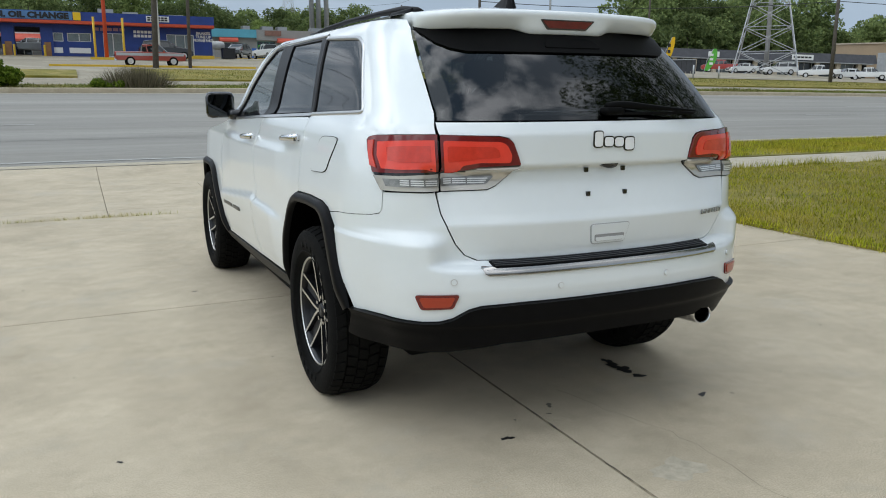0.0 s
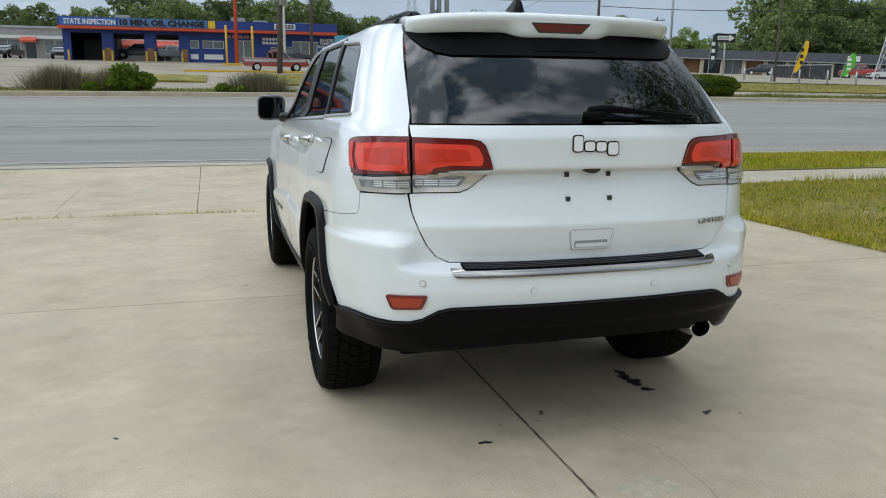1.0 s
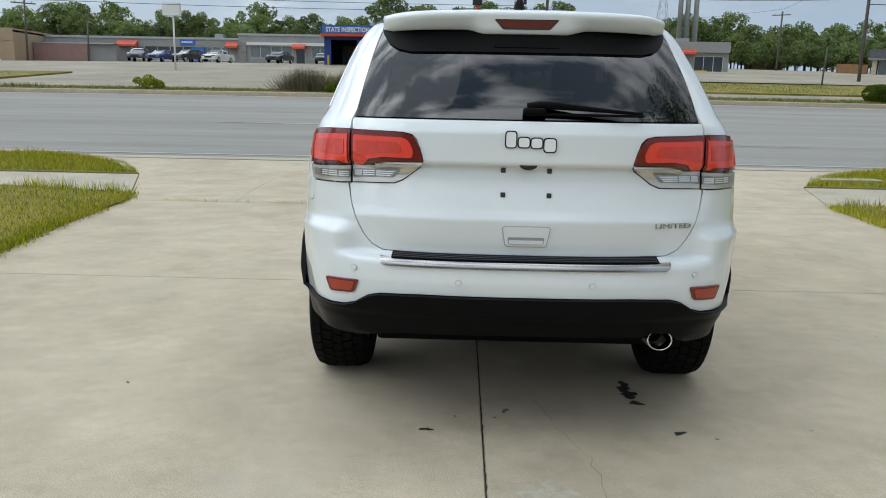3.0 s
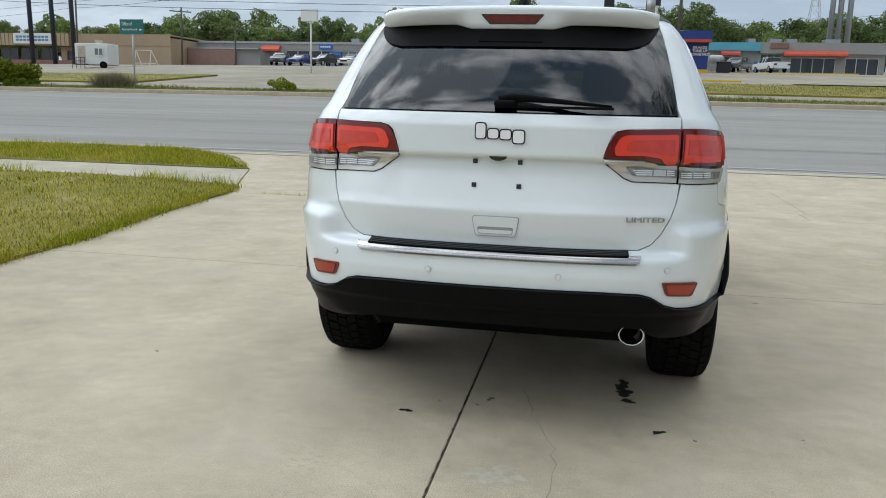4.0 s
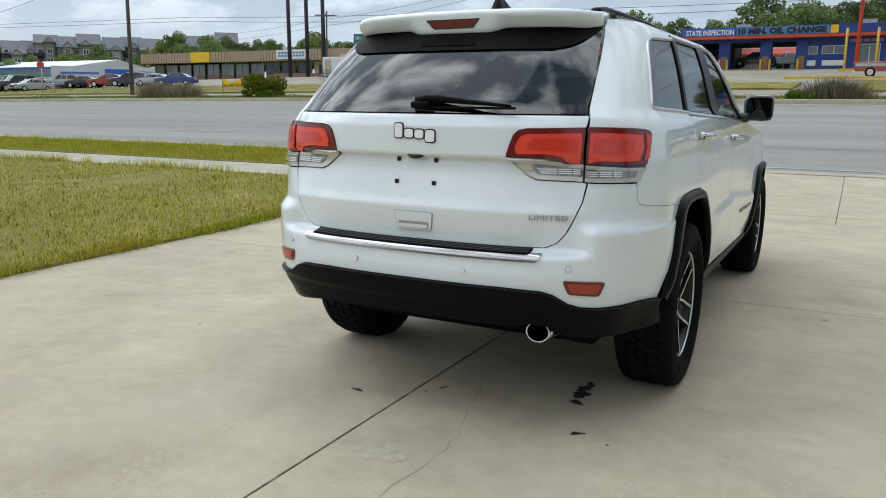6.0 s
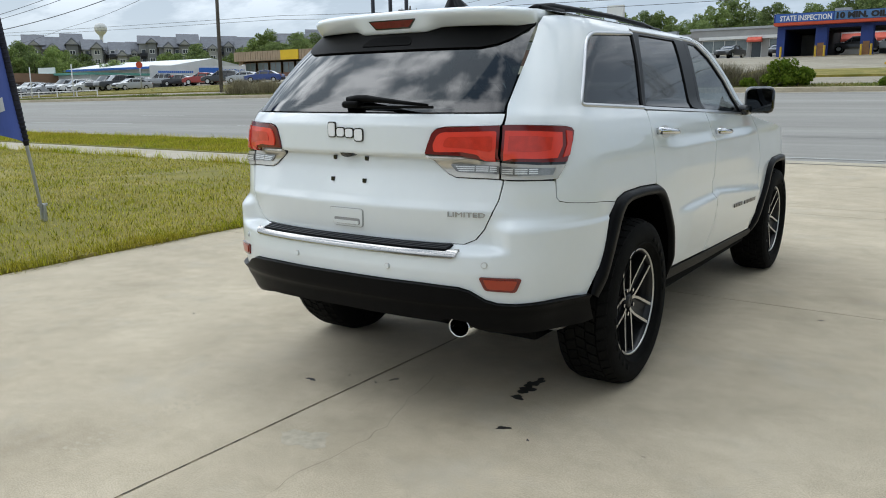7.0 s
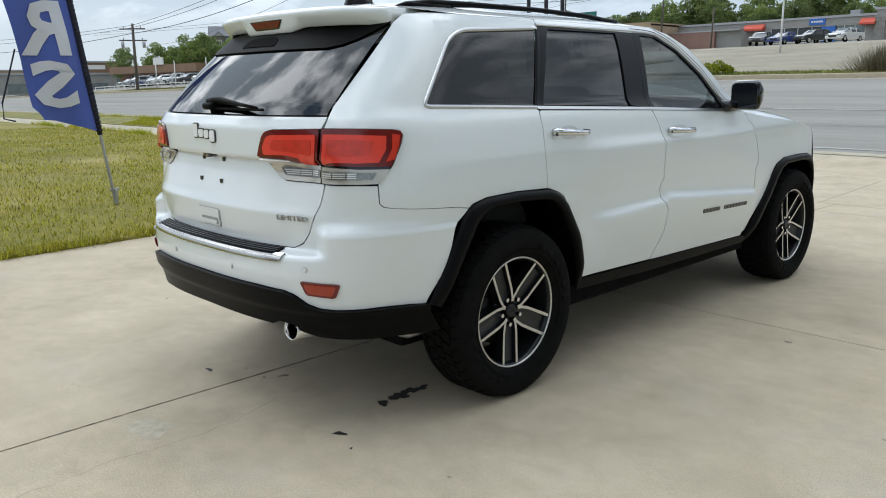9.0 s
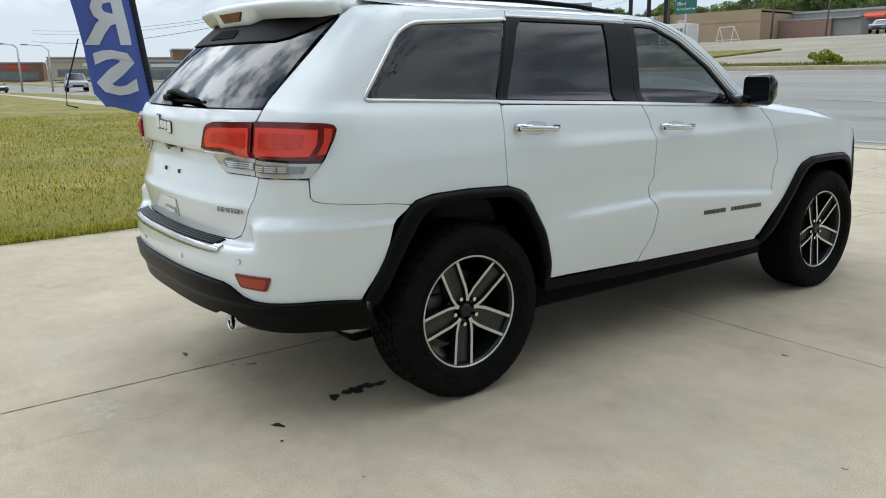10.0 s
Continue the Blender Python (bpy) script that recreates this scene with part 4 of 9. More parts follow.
for sign in (1, -1):
    def side(points, step=0.06):
        return [(sign * a, b) for a, b in dense(points, step)]

    cut = [S(y, z) for y, z in [(0.198, 0.919), (0.194, 1.08), (0.205, 1.18), (0.218, 1.262)]]
    low = [S(-0.306, 0.8905), S(-0.285, 0.904), S(-0.202, 0.922), S(-0.014, 0.927)] + cut
    low += [R(0.678, 1.262), R(0.683, 1.224), R(0.745, 1.223), R(0.80, 1.221), S(-0.625, 1.216), S(-0.595, 1.210), S(-0.587, 1.194), S(-0.604, 1.155), S(-0.646, 1.083), S(-0.7030, 1.0145), S(-0.7035, 0.945), S(-0.6925, 0.9325), S(-0.66, 0.9242), S(-0.45, 0.9072)]
    pillar = [R(0.678, 1.262), S(0.218, 1.262)] + [S(y, z) for y, z in QUARTER[-7:] + QUARTER[:-7]] + [S(0.385, 1.668), R(0.62, 1.668), R(0.590, 1.66), R(0.598, 1.625), R(0.646, 1.40)]
    quarter = panel("quarter_panel", [side(low), side(pillar, 0.03)], paint, jeep, "white rear quarter panel", dz=0.025)
    fuel = rounded([(-0.002, 1.045), (-0.024, 1.032), (-0.186, 1.040), (-0.231, 1.054), (-0.309, 1.175), (-0.302, 1.186), (-0.252, 1.190), (-0.127, 1.186), (-0.081, 1.177), (-0.011, 1.085)], 0.02, 3)
    if sign < 0:
        panel("fuel_door", [[S(y, z, -1) for y, z in dense(fuel)]], paint, quarter, "white fuel filler door", off=0.0042, depth=0.004)
        rim = [(y + 0.0024 * (1 if y > -0.155 else -1) * min(1, abs(y + 0.155) / 0.06), z + 0.0024 * (1 if z > 1.11 else -1)) for y, z in fuel]
        panel("fuel_door_gap", [[S(y, z, -1) for y, z in dense(rim)]], seam_dark, quarter, off=0.0034, depth=0.004)
    skin_r = [S(y, z) for y, z in [(0.222, 1.258), (1.128, 1.230), (1.162, 1.162), (1.189, 1.049), (1.175, 0.909), (1.147, 0.769), (1.201, 0.699), (1.186, 0.588), (1.133, 0.505), (1.092, 0.444), (0.574, 0.458), (0.482, 0.458), (0.466, 0.56), (0.427, 0.687), (0.338, 0.838), (0.278, 0.894), (0.209, 0.917), (0.202, 0.919), (0.199, 1.08), (0.209, 1.18)]]

    def door_relief(s, z):
        y = abs(s) - 1 + DE + back(z)
        line = 0.725 + 0.03 * (y - 0.5) if y < 1.2 else 0.765 - 0.08 * (y - 1.2)
        run = max(0, min(1, (y - 0.52) / 0.2))
        d = z - line
        bump = 0.020 * run * (max(0, 1 - d / 0.028) if d > 0 else max(0, 1 + d / 0.25))
        crease = 0.014 * max(0, min(1, (y - 0.35) / 0.3)) * max(0, min(1, (2.30 - y) / 0.35)) * (max(0, 1 - (z - 1.064) / 0.050) if z > 1.064 else max(0, 1 - (1.064 - z) / 0.22))
        return bump + crease

    rear_door = panel("rear_door", [side(skin_r)], paint, jeep, "white rear door", dz=0.014, bulge=door_relief)
    skin_f = [S(y, z) for y, z in [(1.136, 1.230), (1.60, 1.212), (2.07, 1.193), (2.15, 1.192), (2.246, 1.102), (2.295, 0.986), (2.278, 0.822), (2.256, 0.673), (2.243, 0.521), (2.164, 0.419), (1.103, 0.441), (1.141, 0.505), (1.194, 0.588), (1.209, 0.699), (1.155, 0.769), (1.183, 0.909), (1.197, 1.049), (1.170, 1.162)]]
    front_door = panel("front_door", [side(skin_f)], paint, jeep, "white front door", dz=0.014, bulge=door_relief)
    fender = [S(y, z) for y, z in [(2.158, 1.190), (2.254, 1.102), (2.303, 0.986), (2.286, 0.822), (2.264, 0.673), (2.251, 0.521), (2.20, 0.44), (2.40, 0.646), (2.53, 0.794), (2.60, 0.846), (2.70, 0.874), (2.93, 0.880), (3.14, 0.872), (3.21, 0.849), (3.27, 0.794), (3.34, 0.664), (3.38, 0.50), (3.42, 0.50), (3.44, 0.74), (3.43, 0.92)] + [(y, top_z(y)) for y in (3.39, 3.30, 3.20, 3.05, 2.90, 2.75, 2.60, 2.40)]]
    panel("front_fender", [side(fender)], paint, jeep, "white front fender", dz=0.03)
    rail = [S(y, z) for y, z in [(0.372, 1.638), (1.017, 1.634), (1.30, 1.628), (1.38, 1.618), (1.56, 1.547), (1.773, 1.413), (1.907, 1.29), (1.97, 1.20), (2.16, 1.195), (2.05, 1.29), (1.90, 1.42), (1.70, 1.56), (1.52, 1.635), (1.38, 1.668), (0.390, 1.668)]]
    panel("side_rail", [side(rail, 0.03)], paint, jeep, "white roof side rail", dz=0.025)
    # glass, pillars and bright window surround
    panel("quarter_window", [side([S(y, z) for y, z in drawn_in(QUARTER, 0.011)], 0.03)], privacy, jeep, "dark tinted quarter window", off=-0.006, depth=0.006)
    bead("window_surround", QUARTER[-1:] + QUARTER[:-7], 0.016, satin, jeep, sign, "bright quarter window surround")
    bead("window_divider", [(0.209, 1.262), (0.356, 1.634)], 0.024, frame_black, jeep, sign, "black strip between quarter window and door", 0.002)
    top_line = [(0.366, 1.634), (1.162, 1.634), (1.30, 1.631), (1.385, 1.622), (1.47, 1.592), (1.563, 1.550), (1.776, 1.415), (1.915, 1.288), (1.995, 1.215)]
    raised = [(y + 0.35 * d, z + d) for d in (0.013,) for y, z in top_line]
    bead("window_trim", raised, 0.011, satin, jeep, sign, "bright strip over the door windows", 0.005)
    bead("door_gap", [(y + 0.35 * 0.021, z + 0.021) for y, z in top_line[1:]], 0.0035, seam_dark, jeep, sign, "", 0.0012)
    bead("drip_gap", [(y + 0.5 * 0.036, min(z + 0.036, 1.664)) for y, z in top_line[3:]], 0.003, seam_dark, jeep, sign, "", 0.0012)
    panel("rear_door_window", [side([S(y, z) for y, z in [(0.275, 1.284), (0.955, 1.262), (0.99, 1.56), (0.998, 1.621), (0.448, 1.621), (0.418, 1.585)]], 0.03)], privacy, rear_door, "dark tinted door window", off=-0.006, depth=0.006)
    panel("window_frame", [side([S(y, z) for y, z in [(0.222, 1.272), (0.268, 1.271), (0.275, 1.284), (0.412, 1.585), (0.448, 1.623), (0.998, 1.623), (0.993, 1.56), (0.958, 1.262), (1.128, 1.240), (1.15, 1.50), (1.162, 1.630), (0.376, 1.634)]], 0.025)], frame_black, rear_door, "black window frame", off=0.001, depth=0.02)
    panel("front_door_window", [side([S(y, z) for y, z in [(1.175, 1.245), (1.90, 1.218), (1.885, 1.285), (1.75, 1.408), (1.545, 1.540), (1.37, 1.610), (1.225, 1.617)]], 0.03)], cabin_glass, front_door, "lightly tinted door window", off=-0.006, depth=0.006)
    panel("window_frame", [side([S(y, z) for y, z in [(1.132, 1.240), (1.172, 1.243), (1.222, 1.619), (1.37, 1.613), (1.548, 1.543), (1.753, 1.411), (1.889, 1.287), (1.905, 1.218), (2.02, 1.205), (1.915, 1.288), (1.776, 1.415), (1.563, 1.550), (1.385, 1.622), (1.30, 1.631), (1.165, 1.633), (1.15, 1.50)]], 0.025)], frame_black, front_door, "black window frame", off=0.001, depth=0.02)
    panel("belt_strip", [side([S(y, z) for y, z in [(0.217, 1.276), (1.132, 1.245), (2.02, 1.208), (2.02, 1.196), (1.132, 1.232), (0.217, 1.263)]], 0.05)], satin, jeep, "bright strip along the window line", off=0.004, depth=0.008)
    # black sill
    panel("sill", [side([S(y, z) for y, z in [(0.478, 0.452), (1.10, 0.436), (2.20, 0.413), (2.26, 0.385), (2.20, 0.367), (1.10, 0.380), (0.45, 0.402), (0.44, 0.43)]])], trim_black, jeep, "black plastic sill", off=0.008, depth=0.06)
    # wheel flares
    for outer_line, inner_line in ((FLARE_OUT, FLARE_IN), (FRONT_OUT, FRONT_IN)):
        bm = bmesh.new()
        n = 48

        def along(line, t):
            d = [0.0]
            for a, b in zip(line, line[1:]):
                d.append(d[-1] + math.dist(a, b))
            t *= d[-1]
            return float(np.interp(t, d, [p[0] for p in line])), float(np.interp(t, d, [p[1] for p in line]))

        rows = []
        for k in range(n + 1):
            a, b = Vector(along(outer_line, k / n)), Vector(along(inner_line, k / n))
            b = a + (b - a) * 0.86
            row = []
            ease = min(1, 0.45 + min(k, n - k) / (n * 0.10))
            for mix, lift in ((0, -0.004), (0.03, 0.014), (0.25, 0.026), (0.5, 0.030), (0.85, 0.030), (1.0, 0.024), (1.03, 0.0)):
                y, z = a + (b - a) * mix
                row.append(bm.verts.new((sign * (half(z, y) - 0.002 + lift * ease), y, z)))
            rows.append(row)
        for p, q in zip(rows, rows[1:]):
            for i in range(len(p) - 1):
                f = (p[i], p[i + 1], q[i + 1], q[i])
                bm.faces.new(f if sign > 0 else f[::-1])
        flare = part("wheel_flare", bm, trim_black, jeep, "black plastic wheel flare", True)
        bm = bmesh.new()
        rows = []
        for k in range(n + 1):
            a, b = Vector(along(outer_line, k / n)), Vector(along(inner_line, k / n))
            y, z = a + (b - a) * 0.89
            p = skin(*S(y, z))
            rows.append([bm.verts.new((sign * (p.x + lift), y, z)) for lift in (0.002, -0.10, -0.44)])
        for p, q in zip(rows, rows[1:]):
            for i in range(2):
                bm.faces.new((p[i], q[i], q[i + 1], p[i + 1]))
        bmesh.ops.recalc_face_normals(bm, faces=bm.faces)
        part("wheel_liner", bm, liner_black, flare, "black wheel arch liner", True)
    # handles
    for y0, y1, z0, z1, door in ((0.262, 0.518, 1.163, 1.146, rear_door), (1.240, 1.498, 1.122, 1.110, front_door)):
        bm = bmesh.new()
        ring = []
        for k in range(13):
            t = k / 12
            y, z = y0 + (y1 - y0) * t, z0 + (z1 - z0) * t
            lift = 0.012 + 0.036 * math.sin(math.pi * min(1, max(0, t))) ** 0.45
            h = 0.016 - 0.005 * t
            x = half(z) + lift
            ring.append([bm.verts.new((sign * (x + c * 0.010), y, z + h * d)) for c, d in ((-1, -0.7), (0.4, -1), (1, -0.4), (1, 0.4), (0.4, 1), (-1, 0.7))])
        for a, b in zip(ring, ring[1:]):
            for i in range(6):
                bm.faces.new((a[i], a[(i + 1) % 6], b[(i + 1) % 6], b[i]))
        bm.faces.new(ring[0])
        bm.faces.new(ring[-1][::-1])
        bmesh.ops.recalc_face_normals(bm, faces=bm.faces)
        part("handle", bm, chrome, door, "chrome door handle", True)
        cup = [(0.5 * (y0 + y1) + 0.075 * math.cos(a), 0.5 * (z0 + z1) + 0.030 * math.sin(a)) for a in (2 * math.pi * k / 24 for k in range(24))]
        panel("handle_cup", [[S(y, z, sign) for y, z in cup]], mat("cup_shadow_paint", (0.62, 0.62, 0.61), 0.35, coat=0.6) if "cup_shadow_paint" not in bpy.data.materials else bpy.data.materials["cup_shadow_paint"], door, off=0.0015, depth=0.002)
        for y in (y0 + 0.012, y1 - 0.012):
            bm = bmesh.new()
            tube(bm, [(sign * (half(z0) - 0.01), y, (z0 + z1) / 2), (sign * (half(z0) + 0.03), y, (z0 + z1) / 2)], 0.010, 10)
            part("handle_post", bm, gloss_black, door)
    # model name as plain bars on the front door
    for y0, y1, count in ((1.60, 1.80, 5), (1.85, 2.15, 8)):
        for k in range(count):
            a, b = y0 + (y1 - y0) * k / count, y0 + (y1 - y0) * (k + 0.80) / count
            panel("name_bar", [[S(y, z, sign) for y, z in dense([(a, 0.634 - 0.02 * (a - 1.6)), (b, 0.634 - 0.02 * (b - 1.6)), (b, 0.656 - 0.02 * (b - 1.6)), (a, 0.656 - 0.02 * (a - 1.6))])]], shaded_badge, front_door, "chrome name bar, its shadows put into the grey", off=0.019, depth=0.006)
    # wing mirror
    housing = empty("wing_mirror", "", "")
    housing.parent = jeep
    bm = bmesh.new()
    box(bm, 0.875, 1.062, 1.965, 2.075, 1.205, 1.378, 0.035)
    for v in bm.verts:
        v.co.x = sign * (v.co.x + 0.02 * (v.co.y - 1.965) / 0.11 * -1)
        v.co.z += (-0.02 if v.co.y > 2.02 else 0) * (1 if v.co.z > 1.3 else -1)
    bmesh.ops.recalc_face_normals(bm, faces=bm.faces)
    part("mirror_shell", bm, gloss_black, housing, "black mirror housing", True)
    bm = bmesh.new()
    prism(bm, rounded([(0.892, 1.222), (1.046, 1.222), (1.046, 1.362), (0.892, 1.362)], 0.03), 0.006, lambda u, v, w: Vector((sign * u, 1.961 + w + 0.02 * (u - 0.97), v)))
    bmesh.ops.recalc_face_normals(bm, faces=bm.faces)
    part("mirror_face", bm, mirror_glass, housing, "mirror glass")
    bm = bmesh.new()
    box(bm, 0.80, 0.92, 1.90, 2.06, 1.196, 1.262, 0.02)
    for v in bm.verts:
        v.co.x *= sign
    bmesh.ops.recalc_face_normals(bm, faces=bm.faces)
    part("mirror_foot", bm, gloss_black, housing, "", True)
    # roof rail
    bm = bmesh.new()
    line = [(0.500, -0.31, 1.694), (0.503, -0.25, 1.706), (0.507, -0.12, 1.722), (0.512, 0.15, 1.730), (0.518, 0.60, 1.731), (0.520, 1.0, 1.721), (0.520, 1.25, 1.702), (0.518, 1.38, 1.680)]
    tube(bm, [(sign * x, y, z) for x, y, z in line], [0.010, 0.018, 0.018, 0.013, 0.012, 0.012, 0.012, 0.008], 10)
    box(bm, sign * 0.505 - 0.024, sign * 0.505 + 0.024, -0.25, 0.0, 1.68, 1.722, 0.012)
    box(bm, sign * 0.520 - 0.020, sign * 0.520 + 0.020, 1.10, 1.28, 1.66, 1.716, 0.012)
    part("roof_rail", bm, trim_black, jeep, "black roof rail", True)

# roof, spoiler, high brake light, aerial
bm = bmesh.new()
rows = []
for i in range(31):
    y = -0.50 + 1.96 * i / 30
    rise = 0.082 * (1 - 0.55 * max(0, (y - 0.75) / 0.75) ** 2 - 0.55 * max(0, (0.0 - y) / 0.5) ** 2)
    c = max(0.0, min(1.0, (DE - (y - back(1.668))) / DE)) ** (NE / 2)
    w = 0.673 * (1 - c * c) ** (1 / NE)
    rows.append([bm.verts.new((w * t, y, 1.6665 + rise * (1 - abs(t * w / 0.673) ** 2.8))) for t in (k / 12 for k in range(-12, 13))])
for a, b in zip(rows, rows[1:]):
    for k in range(24):
        bm.faces.new((a[k], a[k + 1], b[k + 1], b[k]))
part("roof", bm, paint, jeep, "white roof", True)

bm = bmesh.new()
rows = []
for i in range(57):
    x = -0.590 + 1.18 * i / 56
    u = abs(x) / 0.590
    yr = -0.634 + 0.030 * u ** 2 + 0.150 * u ** 7
    end = u ** 9
    zt = 1.692 - 0.010 * u ** 2 - 0.006 * end
    hump = max(0, min(1, (0.245 - abs(x)) / 0.085))
    hump = hump * hump * (3 - 2 * hump)
    low = 1.619 - 0.019 * hump - 0.005 * u ** 2
    roof = 1.727 - 0.055 * (abs(x) / 0.655) ** 2.2
    body = back(1.62, R(x, 1.62)[0]) + DE * (1 - math.cos(abs(R(x, 1.62)[0]) * math.pi / 2) ** (2 / NE))
    foot = yr + 0.040 - 0.024 * hump
    rows.append([bm.verts.new(p) for p in ((x, -0.20, roof - 0.002), (x, -0.40, max(zt + 0.014 - 0.010 * u, 1.686)), (x, min(yr + 0.05, -0.42), zt + 0.006), (x, yr + 0.016, zt + 0.001), (x, yr + 0.005, zt - 0.005), (x, yr, zt - 0.014),
                                           (x, yr + 0.002, zt - 0.024), (x, yr + 0.010 - 0.006 * hump, zt - 0.034), (x, yr + 0.024 - 0.014 * hump, (zt - 0.034 + low) / 2), (x, foot, low + 0.004), (x, foot + 0.006, low), (x, foot + 0.016, low + 0.002), (x, max(foot + 0.03, body - 0.004), low + 0.016 + 0.016 * hump), (x, -0.33, low + 0.03))])
for a, b in zip(rows, rows[1:]):
    for k in range(len(a) - 1):
        bm.faces.new((a[k + 1], a[k], b[k], b[k + 1]))
bm.faces.new(rows[0])
bm.faces.new(rows[-1][::-1])
bmesh.ops.recalc_face_normals(bm, faces=bm.faces)
spoiler = part("spoiler", bm, paint, jeep, "white roof spoiler", True)


def lip(u, v, w):
    """On the rear face of the spoiler, w deep into it."""
    return Vector((u, -0.634 + 0.030 * (u / 0.59) ** 2 + 0.24 * (1.678 - v) + w, v))


bm = bmesh.new()
prism(bm, rounded([(-0.120, 1.652), (0.120, 1.652), (0.088, 1.624), (-0.088, 1.624)], 0.006), 0.02, lambda u, v, w: lip(u, v, w - 0.006))
part("high_brake_light", bm, mat("brake_light_red", (0.13, 0.005, 0.003), 0.25, coat=0.15, vary=0.3, scale=50), spoiler, "dark red high brake light")
bm = bmesh.new()
prism(bm, rounded([(-0.130, 1.657), (0.130, 1.657), (0.094, 1.618), (-0.094, 1.618)], 0.006), 0.02, lambda u, v, w: lip(u, v, w - 0.004))
part("brake_light_frame", bm, gloss_black, spoiler)
bm = bmesh.new()
rows = []
for y, w, z in ((-0.20, 0.004, 1.735), (-0.19, 0.022, 1.742), (-0.17, 0.024, 1.79), (-0.155, 0.008, 1.812), (-0.12, 0.010, 1.806), (-0.02, 0.022, 1.765), (0.04, 0.012, 1.742)):
    rows.append([bm.verts.new(p) for p in ((-w - 0.012, y, 1.725), (-w * 0.5, y, z), (w * 0.5, y, z), (w + 0.012, y, 1.725))])
for a, b in zip(rows, rows[1:]):
    for k in range(3):
        bm.faces.new((a[k], b[k], b[k + 1], a[k + 1]))
bm.faces.new(rows[0])
bmesh.ops.recalc_face_normals(bm, faces=bm.faces)
part("aerial", bm, trim_black, jeep, "black shark fin aerial", True)

# windscreen, bonnet and nose
bm = bmesh.new()
rows = []
for i in range(9):
    t = i / 8
    y = float(np.interp(t, [0, 0.3, 0.55, 0.8, 1], [2.14, 2.03, 1.88, 1.66, 1.42]))
    z = float(np.interp(t, [0, 0.3, 0.55, 0.8, 1], [1.17, 1.29, 1.42, 1.57, 1.668]))
    w = half(z) - 0.004
    rows.append([bm.verts.new((w * k / 10, y + (0.22 - 0.1 * t) * (1 - abs(k / 10) ** 2.4), z + 0.06 * t * (1 - (k / 10) ** 2))) for k in range(-10, 11)])
for a, b in zip(rows, rows[1:]):
    for k in range(20):
        bm.faces.new((a[k], a[k + 1], b[k + 1], b[k]))
part("windscreen", bm, screen_glass, jeep, "clear windscreen", True)
bm = bmesh.new()
rows = []
for i in range(25):
    y = 2.12 + 1.62 * i / 24
    z = top_z(y)
    w = half(z, y)
    rows.append([bm.verts.new((w * t, y + 0.05 * (1 - t * t), z + 0.095 * (1 - abs(t) ** 4) * min(1, (3.80 - y) / 0.25))) for t in (k / 12 for k in range(-12, 13))])
for a, b in zip(rows, rows[1:]):
    for k in range(24):
        bm.faces.new((a[k], a[k + 1], b[k + 1], b[k]))
part("bonnet", bm, paint, jeep, "white bonnet", True)


def nose(x, z, out=0.0):
    """The rounded front end, seen from above as a blunt curve between the fenders."""
    w = half(z, 3.38)
    return Vector((x, 3.38 + (0.42 + out) * max(0.0, 1 - abs(x / w) ** 2.2) ** 0.6 + 0.03 * math.sin(math.pi * (z - 0.3) / 0.66), z))


def nose_strip(name, x0, x1, z0, z1, material, label, out=0.0, nx=24, nz=5):
    bm = bmesh.new()
    rows = []
    for k in range(nz + 1):
        z = z0 + (z1 - z0) * k / nz
        rows.append([bm.verts.new(nose(max(-0.999, min(0.999, x0 + (x1 - x0) * i / nx)) * half(z, 3.38), z, out)) for i in range(nx + 1)])
    for a, b in zip(rows, rows[1:]):
        for i in range(nx):
            bm.faces.new((a[i], b[i], b[i + 1], a[i + 1]))
    return part(name, bm, material, jeep, label, True)


nose_strip("front_bumper", -1, 1, 0.50, 0.99, paint, "white front bumper")
nose_strip("front_apron", -1, 1, 0.30, 0.50, trim_black, "black lower front apron", 0.01)
grille = nose_strip("grille", -0.42, 0.42, 0.80, 0.92, gloss_black, "black slotted grille", 0.003)
for k in range(7):
    x = -0.36 + 0.12 * k
    bm = bmesh.new()
    w = half(0.86, 3.38)
    p = nose(x * w, 0.86, 0.008)
    box(bm, p.x - 0.022, p.x + 0.022, p.y - 0.03, p.y + 0.004, 0.815, 0.905, 0.006)
    part("grille_slot", bm, chrome, grille, "chrome slot surround")
for a, b in ((-0.93, -0.50), (0.50, 0.93)):
    nose_strip("headlight", a, b, 0.83, 0.94, clear_lens, "clear headlight", 0.004, 8, 3)

# underbody, exhaust, axle
bm = bmesh.new()
# low, wide boxes out of sight, sized to deepen the shade under the car
box(bm, -0.62, 0.62, -0.42, 3.40, 0.25, 0.62, 0.02)
box(bm, -0.56, 0.56, -0.70, -0.42, 0.37, 0.62, 0.02)
box(bm, -0.84, 0.84, 0.46, 2.36, 0.29, 0.60, 0.02)
box(bm, -0.60, 0.60, -0.88, -0.50, 0.44, 0.72, 0.02)
part("underbody", bm, seam_dark, jeep, "dark underbody")
bm = bmesh.new()
tube(bm, [(-0.75, 0, 0.375), (0.75, 0, 0.375)], 0.05, 10)
part("axle", bm, seam_dark, jeep)
bm = bmesh.new()
tube(bm, [(-0.75, 2.915, 0.375), (0.75, 2.915, 0.375)], 0.05, 10)
part("axle", bm, seam_dark, jeep)
bm = bmesh.new()
prof = [(0.0, 0.040), (0.005, 0.043), (0.0, 0.046), (-0.24, 0.044), (-0.24, 0.038), (-0.02, 0.038)]
lathe(bm, prof, 28, "Z")
m_exh = pose(0.538, -0.922, 0.434, 90 - 6, 0, 0) @ Matrix.Diagonal((1.08, 0.90, 1, 1))
bm.transform(m_exh)
exhaust = part("exhaust_tip", bm, chrome, jeep, "oval chrome exhaust tip", True)
